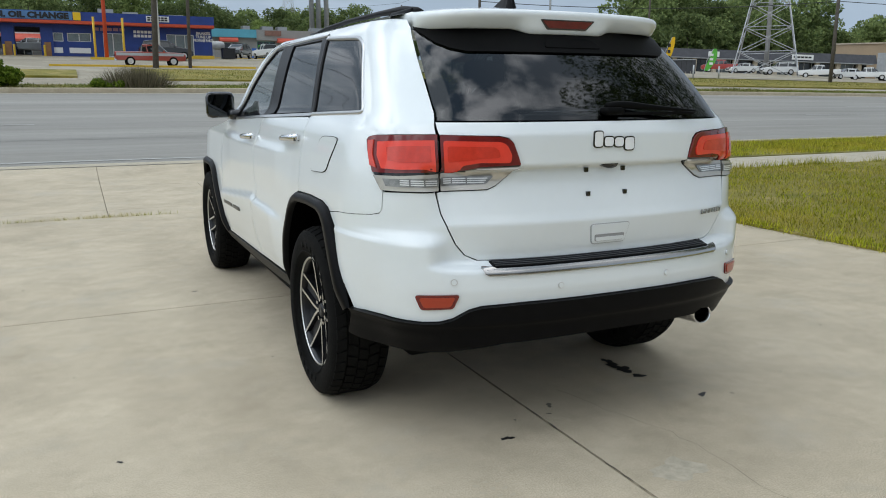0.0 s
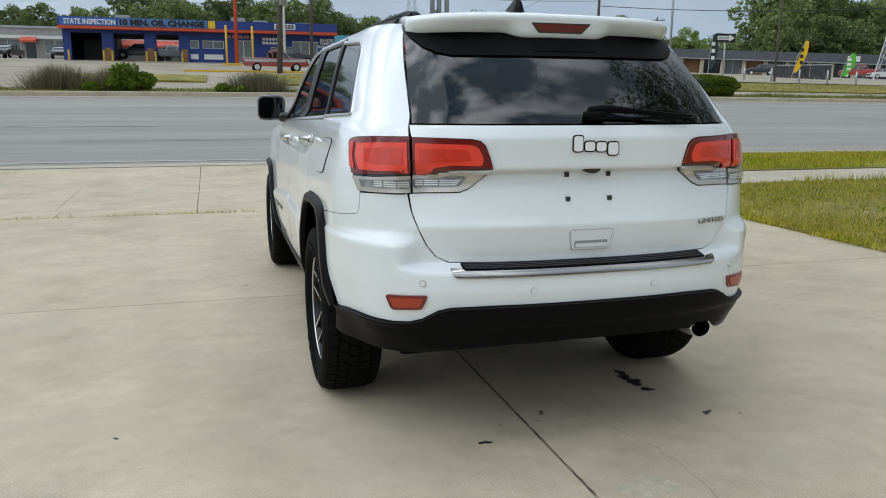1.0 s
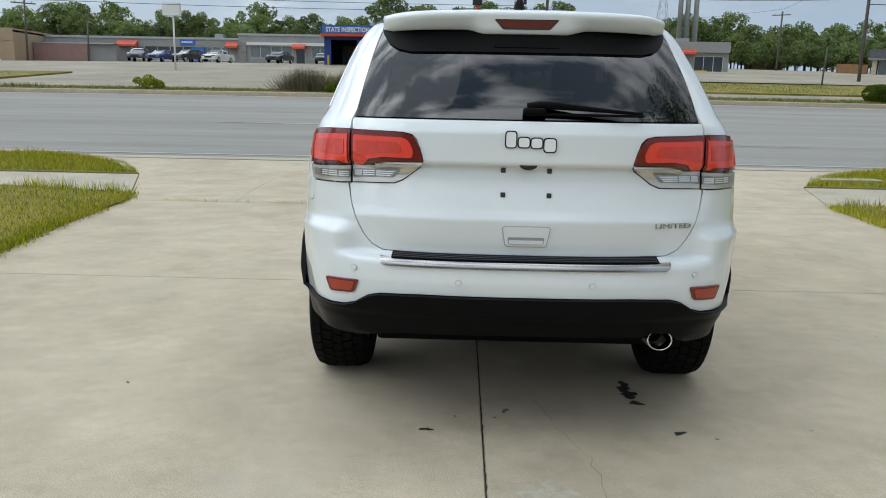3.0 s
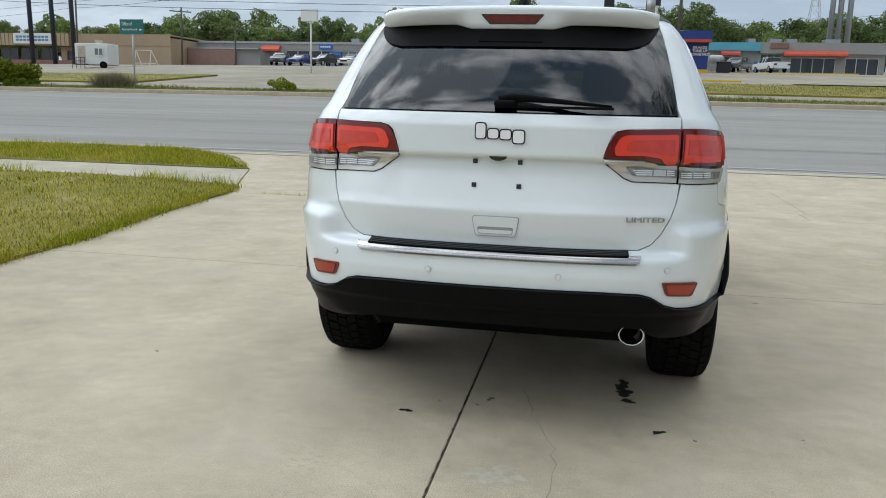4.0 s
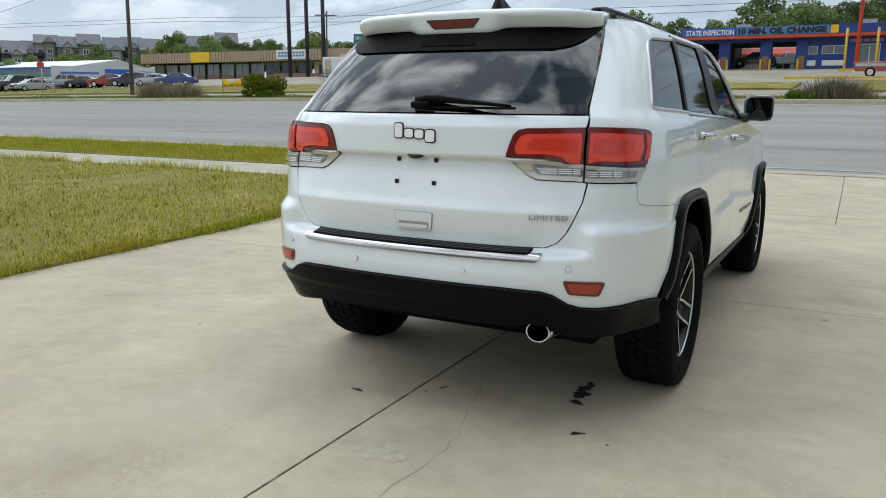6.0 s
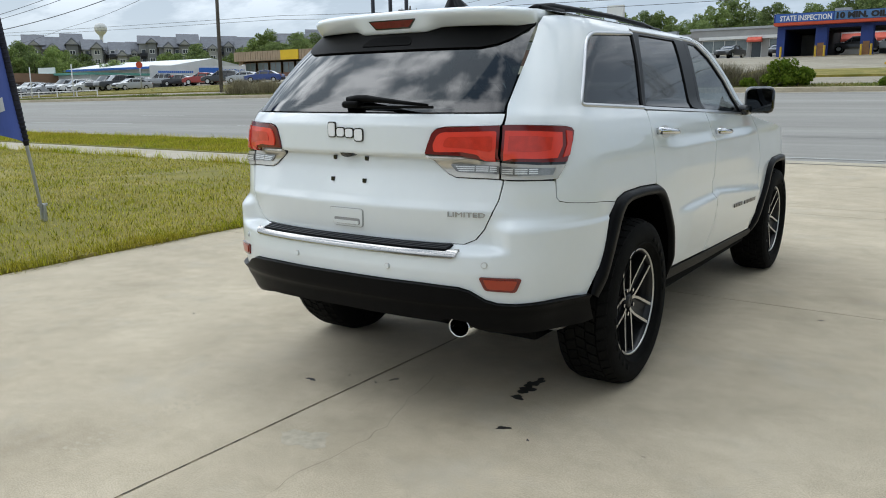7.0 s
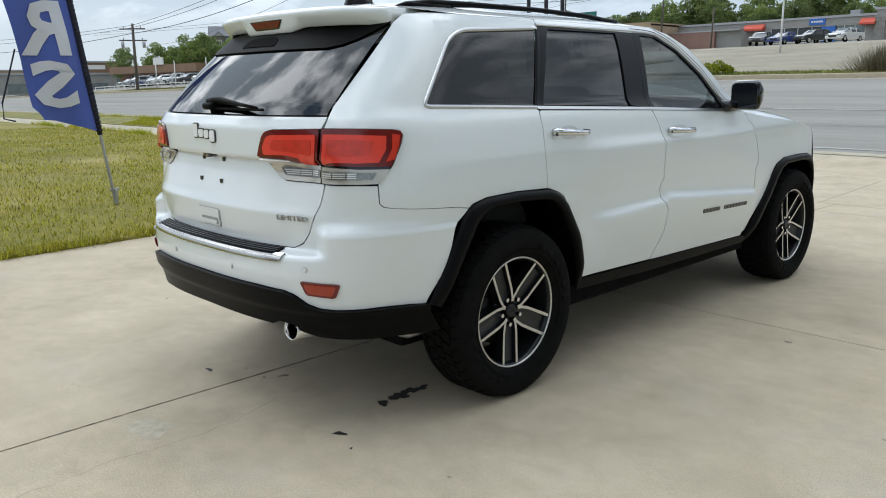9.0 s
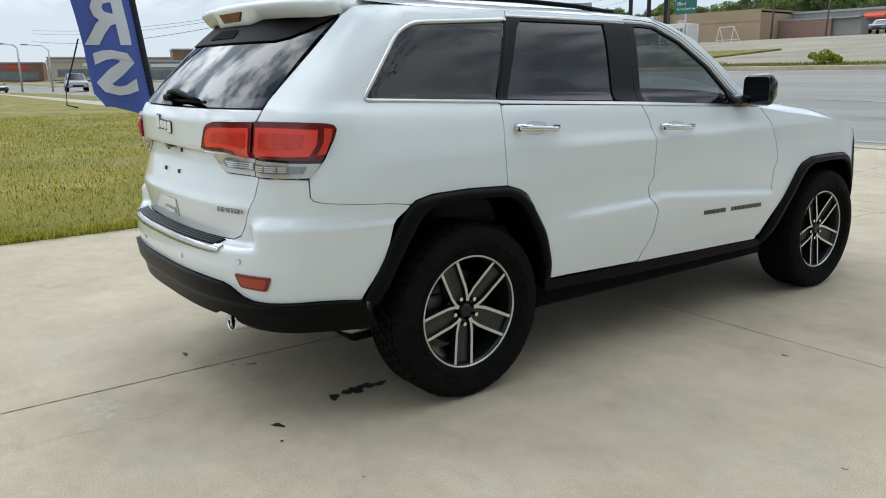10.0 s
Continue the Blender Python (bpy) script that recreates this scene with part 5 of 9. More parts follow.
bm = bmesh.new()
tube(bm, [(0.538, -0.72, 0.415), (0.545, -0.66, 0.41), (0.62, -0.50, 0.40), (0.60, -0.10, 0.42)], 0.032, 10)
box(bm, 0.10, 0.80, -0.55, -0.38, 0.345, 0.52, 0.05)
part("muffler", bm, satin, exhaust, "dull steel muffler and pipe", True)
bm = bmesh.new()
lathe(bm, [(0.0, 0.001), (0.0, 0.0385), (-0.01, 0.0385), (-0.01, 0.001)], 20, "Z")
bm.transform(pose(0.534, -0.82, 0.434, 90, 0, 0))
part("pipe_bore", bm, seam_dark, exhaust)

# tail details
bm = bmesh.new()
prism(bm, rounded([(-0.088, 0.868), (-0.082, 0.874), (0.082, 0.874), (0.088, 0.868), (0.076, 0.798), (-0.076, 0.798)], 0.012), 0.03, lambda u, v, w: Vector((u, back(v, 0) - 0.006 + w, v)))
grip = part("gate_handle", bm, paint, tailgate, "white gate handle plate")
bm = bmesh.new()
prism(bm, rounded([(-0.092, 0.869), (-0.084, 0.877), (0.084, 0.877), (0.092, 0.869), (0.079, 0.795), (-0.079, 0.795)], 0.013), 0.03, lambda u, v, w: Vector((u, back(v, 0) - 0.0025 + w, v)))
part("handle_groove", bm, mat("groove_shade", (0.40, 0.41, 0.41), 0.5), grip)
# the shade in the handle's recess is put into a flat grey plate
bm = bmesh.new()
prism(bm, rounded([(-0.070, 0.834), (0.070, 0.834), (0.066, 0.806), (-0.066, 0.806)], 0.008), 0.004, lambda u, v, w: Vector((u, back(v, 0) - 0.0085 + w, v)))
part("handle_slot", bm, mat("recess_shade", (0.30, 0.30, 0.295), 0.5), grip)
bm = bmesh.new()
prism(bm, rounded([(-0.066, 0.823), (0.066, 0.823), (0.063, 0.808), (-0.063, 0.808)], 0.006), 0.008, lambda u, v, w: Vector((u, back(v, 0) - 0.0125 + w, v)))
part("grip", bm, paint, grip)
for x in (-0.091, 0.082):
    for z in (1.081, 0.991):
        bm = bmesh.new()
        box(bm, x - 0.009, x + 0.009, back(z, 0) - 0.006, back(z, 0) + 0.004, z - 0.009, z + 0.009, 0.002)
        part("plate_fixing", bm, gloss_black, tailgate, "black number plate fixing")
bm = bmesh.new()
prism(bm, [(0.034 * math.cos(a), 1.106 + 0.020 * math.sin(a)) for a in (math.pi * k / 12 for k in range(12, 25))], 0.04, lambda u, v, w: Vector((u, -0.952 + w, v)))
part("reversing_camera", bm, gloss_black, tailgate, "small black reversing camera", True)
# maker's badge as plain rounded blocks
bm_edge, bm_face = bmesh.new(), bmesh.new()
for x0, x1, z0, z1 in ((-0.086, -0.050, 1.170, 1.226), (-0.040, -0.001, 1.171, 1.205), (0.007, 0.046, 1.169, 1.203), (0.055, 0.096, 1.156, 1.202)):
    quad = [(x0, z0), (x1, z0), (x1, z1), (x0, z1)]
    grown = [(x0 - 0.0045, z0 - 0.0045), (x1 + 0.0045, z0 - 0.0045), (x1 + 0.0045, z1 + 0.0045), (x0 - 0.0045, z1 + 0.0045)]
    prism(bm_edge, rounded(grown, 0.014), 0.010, lambda u, v, w: Vector((u, -0.9615 + w, v)))
    prism(bm_face, rounded(quad, 0.011), 0.012, lambda u, v, w: Vector((u, -0.9640 + w, v)))
badge = part("maker_badge", bm_edge, gloss_black, tailgate, "bright maker's badge with a dark edge")
part("badge_face", bm_face, mat("badge_silver", (0.86, 0.86, 0.86), 0.3, metal=0.0, coat=0.5), badge)
n = skin_normal(*R(0.56, 0.88))
turn = math.degrees(math.atan2(n.x, -n.y))
p = skin(*R(0.489, 0.870))
letters("trim_letters", "LIMITED", 0.03, pose(p.x + n.x * 0.004, p.y + n.y * 0.004 - 0.003, 0.873, 0, 0, turn) @ pose(0, 0, 0, 90), mat("dark_chrome", (0.42, 0.42, 0.41), 0.3, metal=0.8), tailgate, 0.003, "dark chrome trim letters", 0.150, 0.019)
# wiper
bm = bmesh.new()
pts = [(-0.01, 1.318), (0.04, 1.322), (0.09, 1.323), (0.18, 1.316), (0.29, 1.307), (0.41, 1.298)]
tube(bm, [(x, back(z, 0) - 0.035, z) for x, z in pts], [0.014, 0.017, 0.015, 0.011, 0.008, 0.005], 8)
wiper = part("rear_wiper", bm, band_black, tailgate, "black rear wiper", True)
bm = bmesh.new()
box(bm, -0.025, 0.06, -0.95, -0.88, 1.285, 1.315, 0.012)
part("wiper_foot", bm, band_black, wiper, "", True)
bm = bmesh.new()
tube(bm, [(x, back(z, 0) - 0.008, z) for x, z in ((0.03, 1.290), (0.20, 1.290), (0.42, 1.290))], 0.006, 6)
part("wiper_blade", bm, rubber, wiper)

# wheels
def make_wheel(sign):
    wheel = empty("wheel", "", "")
    wheel.parent = jeep
    RT, HW = 0.390, 0.134
    bm = bmesh.new()
    prof = [(0.095, 0.245), (0.112, 0.258), (0.128, 0.285), (HW, 0.318), (0.130, 0.350), (0.121, 0.368), (0.106, 0.3775), (0.05, 0.3805), (-0.05, 0.3805), (-0.106, 0.3775), (-0.121, 0.368), (-0.130, 0.350), (-HW, 0.318), (-0.128, 0.285), (-0.112, 0.258), (-0.095, 0.245)]
    lathe(bm, prof, 72)
    tyre = part("tyre", bm, rubber, wheel, "black all-terrain tyre", True)
    bm = bmesh.new()
    rnd = random.Random(4)
    for k in range(44):
        a0 = 2 * math.pi * k / 44
        for x0, x1, shift, zig in ((-0.117, -0.078, 0.0, 0.014), (-0.070, -0.026, 0.5, -0.012), (-0.020, 0.020, 0.15, 0.010), (0.026, 0.070, 0.6, 0.012), (0.078, 0.117, 0.1, -0.014)):
            a = a0 + shift * 2 * math.pi / 44
            wdt = 2 * math.pi / 44 * 0.80
            shoulder = abs(x0) > 0.1 or abs(x1) > 0.1
            low, high = [], []
            for u, v in ((x0, 0), (x1, 0), (x1, 1), (x0, 1)):
                ang = a + (v - 0.5) * wdt + zig * (1 if u == x1 else -1) / 0.37 * 0.5
                rt = RT - (0.013 if abs(u) > 0.11 else 0)
                low.append(bm.verts.new((u, 0.376 * math.cos(ang) * (0.985 if abs(u) > 0.11 else 1), 0.376 * math.sin(ang) * (0.985 if abs(u) > 0.11 else 1))))
                high.append(bm.verts.new((u * 0.985, rt * math.cos(ang), rt * math.sin(ang))))
            bm.faces.new(high)
            for i in range(4):
                bm.faces.new((low[i], low[(i + 1) % 4], high[(i + 1) % 4], high[i]))
    bmesh.ops.recalc_face_normals(bm, faces=bm.faces)
    part("tread", bm, rubber, tyre, "chunky tread blocks", kind="stuff")
    # raised rings and plain bars on the sidewall
    bm = bmesh.new()
    for s in (1, -1):
        lathe(bm, [(s * 0.1315, 0.276), (s * 0.1345, 0.280), (s * 0.1325, 0.284)], 72, closed=False)
        for k in range(30):
            a = 2 * math.pi * k / 30 + 0.05
            if k % 15 < 6:
                ring = [(0.298, a - 0.055), (0.298, a + 0.055), (0.320, a + 0.05), (0.320, a - 0.05)]
                f = [bm.verts.new((s * 0.1355, r * math.cos(b), r * math.sin(b))) for r, b in ring]
                g = [bm.verts.new((s * 0.128, r * math.cos(b), r * math.sin(b))) for r, b in ring]
                bm.faces.new(f)
                for i in range(4):
                    bm.faces.new((f[i], g[i], g[(i + 1) % 4], f[(i + 1) % 4]))
    bmesh.ops.recalc_face_normals(bm, faces=bm.faces)
    part("sidewall_relief", bm, rubber, tyre, "", True)
    bm = bmesh.new()
    lathe(bm, [(0.098, 0.252), (0.104, 0.248), (0.100, 0.240), (0.085, 0.232), (-0.09, 0.222), (-0.10, 0.25), (-0.108, 0.25), (-0.10, 0.215), (0.06, 0.226)], 64)
    rim = part("rim", bm, alloy_dark, wheel, "dark painted rim barrel", True)
    bm = bmesh.new()
    lathe(bm, [(0.0995, 0.2535), (0.1065, 0.2500), (0.1055, 0.2435), (0.097, 0.2405)], 64)
    part("rim_lip", bm, alloy, rim, "machined rim lip", True)

    def at(r, a, x):
        return Vector((x, r * math.sin(a), r * math.cos(a)))

    face = lambda r: 0.070 + 0.030 * (r / 0.245) ** 1.3
    for k in range(5):
        spoke = 2 * math.pi * (k + 0.5) / 5 + 0.15
        bm = bmesh.new()
        rows = []
        for r, w in ((0.050, 0.028), (0.085, 0.038), (0.125, 0.040), (0.175, 0.041), (0.243, 0.042)):
            rows.append([bm.verts.new(at(r, spoke + u * w / r, face(r) - 0.022 - d)) for u, d in ((-1, 0.03), (-1, 0), (0, 0.004), (1, 0), (1, 0.03))])
        for a, b in zip(rows, rows[1:]):
            for i in range(4):
                bm.faces.new((a[i], a[i + 1], b[i + 1], b[i]))
        bmesh.ops.recalc_face_normals(bm, faces=bm.faces)
        arm = part("spoke", bm, alloy_grey, rim, "grey pocket of a split spoke")
        for side_ in (-1, 1):
            bm = bmesh.new()
            rows = []
            for r, w in ((0.044, 0.0262), (0.062, 0.0352), (0.105, 0.0430), (0.165, 0.0440), (0.246, 0.0455)):
                mid = spoke + side_ * w / r
                t = 0.0066 / r
                rows.append([bm.verts.new(at(r, mid + u * t, face(r) - d)) for u, d in ((-1.3, 0.04), (-1, 0), (1, 0), (1.3, 0.04))])
            for a, b in zip(rows, rows[1:]):
                for i in range(3):
                    bm.faces.new((a[i], a[i + 1], b[i + 1], b[i]))
            bmesh.ops.recalc_face_normals(bm, faces=bm.faces)
            me_ob = part("spoke_rib", bm, [alloy_dark, alloy], rim, "machined spoke rib")
            for i, f in enumerate(me_ob.data.polygons):
                f.material_index = 1 if i % 3 == 1 else 0
        bm = bmesh.new()
        tube(bm, [at(0.062, spoke, 0.045), at(0.062, spoke, 0.077)], [0.0115, 0.010], 6)
        part("wheel_nut", bm, chrome, rim, "chrome wheel nut")
    bm = bmesh.new()
    lathe(bm, [(0.080, 0.001), (0.079, 0.026), (0.072, 0.033), (0.0, 0.034), (0.0, 0.001)], 32)
    part("hub_cap", bm, alloy_dark, rim, "dark hub cap", True)
    bm = bmesh.new()
    lathe(bm, [(0.046, 0.03), (0.046, 0.085), (0.02, 0.085), (0.02, 0.03)], 32)
    part("hub_face", bm, alloy_dark, rim, "", True)
    bm = bmesh.new()
    lathe(bm, [(0.0, 0.05), (0.0, 0.165), (-0.025, 0.165), (-0.025, 0.05)], 40)
    box(bm, -0.06, 0.02, -0.17, -0.09, -0.08, 0.08, 0.01)
    part("brake_disc", bm, mat("dull_brake_steel", (0.10, 0.10, 0.10), 0.5, metal=0.8), wheel, "steel brake disc and caliper", True)
    return wheel


first = make_wheel(1)
first.matrix_basis = pose(0.812, 0, 0.384)
for x, y, turn, spin in ((0.812, 2.915, 0, 3), (-0.812, 0, 180, 40), (-0.812, 2.915, 180, 10)):
    copy_thing(first, pose(x, y, 0.384, 0, 0, turn) @ pose(0, 0, 0, spin))

# cabin
bm = bmesh.new()
box(bm, -0.74, 0.74, -0.75, 2.05, 0.62, 0.70, 0.02)
box(bm, -0.78, 0.78, 1.75, 2.12, 0.95, 1.17, 0.05)
part("cabin_floor", bm, interior, jeep, "black cabin floor and dashboard", True)
for x in (-0.40, 0.40):
    bm = bmesh.new()
    box(bm, x - 0.25, x + 0.25, 0.95, 1.45, 0.70, 0.95, 0.06)
    box(bm, x - 0.24, x + 0.24, 0.78, 0.94, 0.90, 1.36, 0.06)
    box(bm, x - 0.13, x + 0.13, 0.79, 0.89, 1.40, 1.56, 0.04)
    part("front_seat", bm, interior, jeep, "black front seat", True)
    bm = bmesh.new()
    box(bm, x - 0.30, x + 0.30, -0.02, 0.45, 0.70, 0.92, 0.06)
    box(bm, x - 0.30, x + 0.30, -0.16, -0.02, 0.88, 1.26, 0.06)
    box(bm, x - 0.12, x + 0.12, -0.14, -0.05, 1.29, 1.43, 0.035)
    part("rear_seat", bm, interior, jeep, "black rear seat", True)
bm = bmesh.new()
ringp = [(0.19 * math.cos(a), 0.19 * math.sin(a)) for a in (2 * math.pi * k / 24 for k in range(25))]
tube(bm, [(-0.40 + u, 1.62 - 0.25 * v, 1.12 + 0.9 * v) for u, v in ringp], 0.017, 8, caps=False)
part("steering_wheel", bm, interior, jeep, "black steering wheel", True)

# ---- grass, bushes and trees ----
def leaf_mat(name, dark, light, rough=0.55, through_leaf=0.35):
    """Leaves or blades, each of its own shade, that let some light through."""
    m = bpy.data.materials.new(name)
    m.use_nodes = True
    nt = m.node_tree
    b = nt.nodes["Principled BSDF"]
    b.inputs["Roughness"].default_value = rough
    b.inputs["Specular IOR Level"].default_value = 0.08
    geo, rp, oi = nt.nodes.new("ShaderNodeNewGeometry"), nt.nodes.new("ShaderNodeValToRGB"), nt.nodes.new("ShaderNodeObjectInfo")
    a, c = rp.color_ramp.elements
    a.color, c.color = (*dark, 1), (*light, 1)
    nt.links.new(geo.outputs["Random Per Island"], rp.inputs["Fac"])
    hs = nt.nodes.new("ShaderNodeHueSaturation")
    mr = nt.nodes.new("ShaderNodeMapRange")
    mr.inputs[3].default_value, mr.inputs[4].default_value = 0.72, 1.30
    nt.links.new(oi.outputs["Random"], mr.inputs[0])
    nt.links.new(mr.outputs[0], hs.inputs["Value"])
    nt.links.new(rp.outputs["Color"], hs.inputs["Color"])
    nt.links.new(hs.outputs["Color"], b.inputs["Base Color"])
    tl, mx = nt.nodes.new("ShaderNodeBsdfTranslucent"), nt.nodes.new("ShaderNodeMixShader")
    mx.inputs[0].default_value = through_leaf
    nt.links.new(hs.outputs["Color"], tl.inputs["Color"])
    nt.links.new(b.outputs[0], mx.inputs[1])
    nt.links.new(tl.outputs[0], mx.inputs[2])
    nt.links.new(mx.outputs[0], nt.nodes["Material Output"].inputs["Surface"])
    return m


def raw_mesh(name, verts, faces_of, material, parent=None, label="", kind="", category=""):
    """A mesh straight from arrays: verts n x 3, every faces_of verts one face."""
    me = bpy.data.meshes.new(name)
    n = len(verts)
    me.vertices.add(n)
    me.vertices.foreach_set("co", np.asarray(verts, np.float32).ravel())
    me.loops.add(n)
    me.loops.foreach_set("vertex_index", np.arange(n, dtype=np.int32))
    me.polygons.add(n // faces_of)
    me.polygons.foreach_set("loop_start", np.arange(0, n, faces_of, dtype=np.int32))
    me.update(calc_edges=True)
    me.materials.append(material)
    ob = new(name, me)
    ob.parent = parent
    return tagged(ob, label, category, kind=kind)


def grass_mat(name, dark, light, straw_dark, straw_light, lo, hi, scale=0.8):
    """Blades that go from green to straw in patches."""
    m = leaf_mat(name, dark, light)
    nt = m.node_tree
    geo, rp = nt.nodes.new("ShaderNodeNewGeometry"), nt.nodes.new("ShaderNodeValToRGB")
    a, c = rp.color_ramp.elements
    a.color, c.color = (*straw_dark, 1), (*straw_light, 1)
    nt.links.new(geo.outputs["Random Per Island"], rp.inputs["Fac"])
    nz, mr, mx = nt.nodes.new("ShaderNodeTexNoise"), nt.nodes.new("ShaderNodeMapRange"), nt.nodes.new("ShaderNodeMix")
    nz.inputs["Scale"].default_value, nz.inputs["Detail"].default_value, nz.inputs["Roughness"].default_value = scale, 6, 0.65
    mr.inputs[1].default_value, mr.inputs[2].default_value = lo, hi
    mx.data_type = "RGBA"
    nt.links.new(geo.outputs["Position"], nz.inputs["Vector"])
    nt.links.new(nz.outputs["Fac"], mr.inputs[0])
    nt.links.new(mr.outputs[0], mx.inputs[0])
    nt.links.new(nt.nodes["Color Ramp"].outputs["Color"], mx.inputs[6])
    nt.links.new(rp.outputs["Color"], mx.inputs[7])
    nt.links.new(mx.outputs[2], nt.nodes["Hue/Saturation/Value"].inputs["Color"])
    return m


# the low dark end puts the shadow speckles between blades into the colour
blade_dry = grass_mat("dry_grass_blades", (0.09, 0.105, 0.008), (0.50, 0.48, 0.05), (0.20, 0.155, 0.03), (0.66, 0.54, 0.17), 0.45, 0.62, 1.1)
blade_green = grass_mat("green_grass_blades", (0.11, 0.135, 0.009), (0.52, 0.53, 0.04), (0.24, 0.215, 0.014), (0.60, 0.50, 0.08), 0.44, 0.64)


blade_island = grass_mat("dry_island_blades", (0.085, 0.095, 0.020), (0.24, 0.245, 0.060), (0.19, 0.155, 0.055), (0.44, 0.36, 0.15), 0.45, 0.62, 0.25)
blade_far = grass_mat("rough_verge_blades", (0.060, 0.085, 0.016), (0.20, 0.235, 0.055), (0.13, 0.115, 0.045), (0.36, 0.30, 0.13), 0.46, 0.66, 0.5)


def blades(rng, xs, ys, hs, width, z_of):
    """Grass blades, each a leaning triangle."""
    n = len(xs)
    zs = np.array([z_of(float(a), float(b)) for a, b in zip(xs, ys)])
    ang, lean = rng.uniform(0, 2 * np.pi, n), rng.uniform(0.1, 0.9, n) * hs
    side_ = rng.uniform(0, 2 * np.pi, n)
    w = width * rng.uniform(0.6, 1.4, n)
    a = np.stack([xs - np.cos(ang) * w, ys - np.sin(ang) * w, zs - 0.01], 1)
    b = np.stack([xs + np.cos(ang) * w, ys + np.sin(ang) * w, zs - 0.01], 1)
    c = np.stack([xs + np.cos(side_) * lean, ys + np.sin(side_) * lean, zs + hs], 1)
    return np.stack([a, b, c], 1).reshape(-1, 3)


rng = np.random.default_rng(5)


def turf(name, n, x0, x1, y0, y1, table, sg, h, width, material, label, power=1.6, patch=0.0):
    ys = rng.uniform(y0, y1, n)
    e = np.interp(ys, [p[0] for p in table], [p[1] for p in table])
    xs = e + sg * (0.02 + (abs(x1 - x0)) * rng.uniform(0, 1, n) ** power)
    keep = np.ones(n, bool)
    if patch:
        v = np.array([noise.noise((float(a) * 0.55, float(b) * 0.55, 3.1)) + 0.4 * noise.noise((float(a) * 2.1, float(b) * 2.1, 7.7)) for a, b in zip(xs, ys)])
        keep = v > rng.uniform(-0.75, 0.15, n) * patch - 0.12
    xs, ys = xs[keep], ys[keep]
    hs = h * rng.uniform(0.35, 1.25, len(xs))
    return raw_mesh(name, blades(rng, xs, ys, hs, width, lawn_z), 3, material, None, label, "stuff", "grass")


turf("lawn_grass", 90000, -22, -1.9, -1.0, 10.35, LEFT_EDGE, -1, 0.042, 0.0045, blade_dry, "dry yellow-green mown lawn grass", 1.5, 1.0)
turf("lawn_grass", 50000, -22, -1.9, -1.0, 10.35, LEFT_EDGE, -1, 0.038, 0.0045, blade_green, "green mown lawn grass", 1.4, 0.6)
turf("lawn_grass", 45000, 6.7, 18, 2.0, 10.35, RIGHT_EDGE, 1, 0.05, 0.005, blade_dry, "dry yellow-green mown lawn grass", 1.4, 1.0)
turf("lawn_grass", 30000, 6.7, 18, 2.0, 10.35, RIGHT_EDGE, 1, 0.05, 0.005, blade_green, "green mown lawn grass", 1.4, 0.6)
turf("lawn_weeds", 16000, -22, -1.9, -1.0, 10.35, LEFT_EDGE, -1, 0.050, 0.010, blade_green, "broad-leaved weeds among the lawn grass", 1.4, 2.2)
turf("lawn_weeds", 8000, 6.7, 18, 2.0, 10.35, RIGHT_EDGE, 1, 0.050, 0.010, blade_green, "broad-leaved weeds among the lawn grass", 1.4, 2.2)
turf("verge_grass", 40000, -22, -2, 12.55, 14.28, LEFT_EDGE, -1, 0.075, 0.006, blade_green, "green verge grass", 1.3)
turf("verge_grass", 28000, 6.7, 20, 12.55, 14.28, RIGHT_EDGE, 1, 0.075, 0.006, blade_green, "green verge grass", 1.3)


def weeds(name, n, line, spread, h, label, material, z_of, width=0.005):
    t = rng.uniform(0, len(line) - 1.001, n)
    i = t.astype(int)
    p = np.array(line)
    q = p[i] + (p[i + 1] - p[i]) * (t - i)[:, None]
    clump = np.array([noise.noise((float(a) * 1.7, float(b) * 1.7, 9.0)) for a, b in q])
    keep = clump > rng.uniform(-0.5, 0.35, n)
    q = q[keep]
    xs, ys = q[:, 0] + rng.normal(0, spread, len(q)), q[:, 1] + rng.normal(0, spread, len(q))
    hs = h * rng.uniform(0.3, 1.2, len(xs))
    return raw_mesh(name, blades(rng, xs, ys, hs, width, z_of), 3, material, None, label, "stuff", "grass")


left_line = [(edge_at(LEFT_EDGE, y) - 0.03, y) for y in steps(-1, 10.3, 24)]
right_line = [(edge_at(RIGHT_EDGE, y) + 0.03, y) for y in steps(2, 10.3, 24)]
weeds("edge_weeds", 9000, left_line, 0.06, 0.06, "taller grass along the slab edge", blade_green, lawn_z)
weeds("edge_weeds", 5000, right_line, 0.06, 0.06, "taller grass along the slab edge", blade_green, lawn_z)
weeds("edge_weeds", 9000, [(x, 10.33) for x in steps(-2.6, -26, 30)], 0.05, 0.17, "taller grass along the sidewalk", blade_green, lawn_z)
weeds("edge_weeds", 6000, [(x, 10.33) for x in steps(6.9, 26, 30)], 0.05, 0.14, "taller grass along the sidewalk", blade_green, lawn_z)
weeds("edge_weeds", 5000, [(x, 14.2) for x in steps(-5.9, -30, 30)], 0.05, 0.15, "taller grass along the kerb", blade_green, lawn_z)
weeds("joint_weeds", 700, [(-2.0, 9.76), (-1.3, 9.76), (-0.6, 9.76), (0.2, 9.76), (0.9, 9.76), (1.2, 9.76)], 0.012, 0.05, "weeds in the slab joint", blade_green, hill, 0.003)
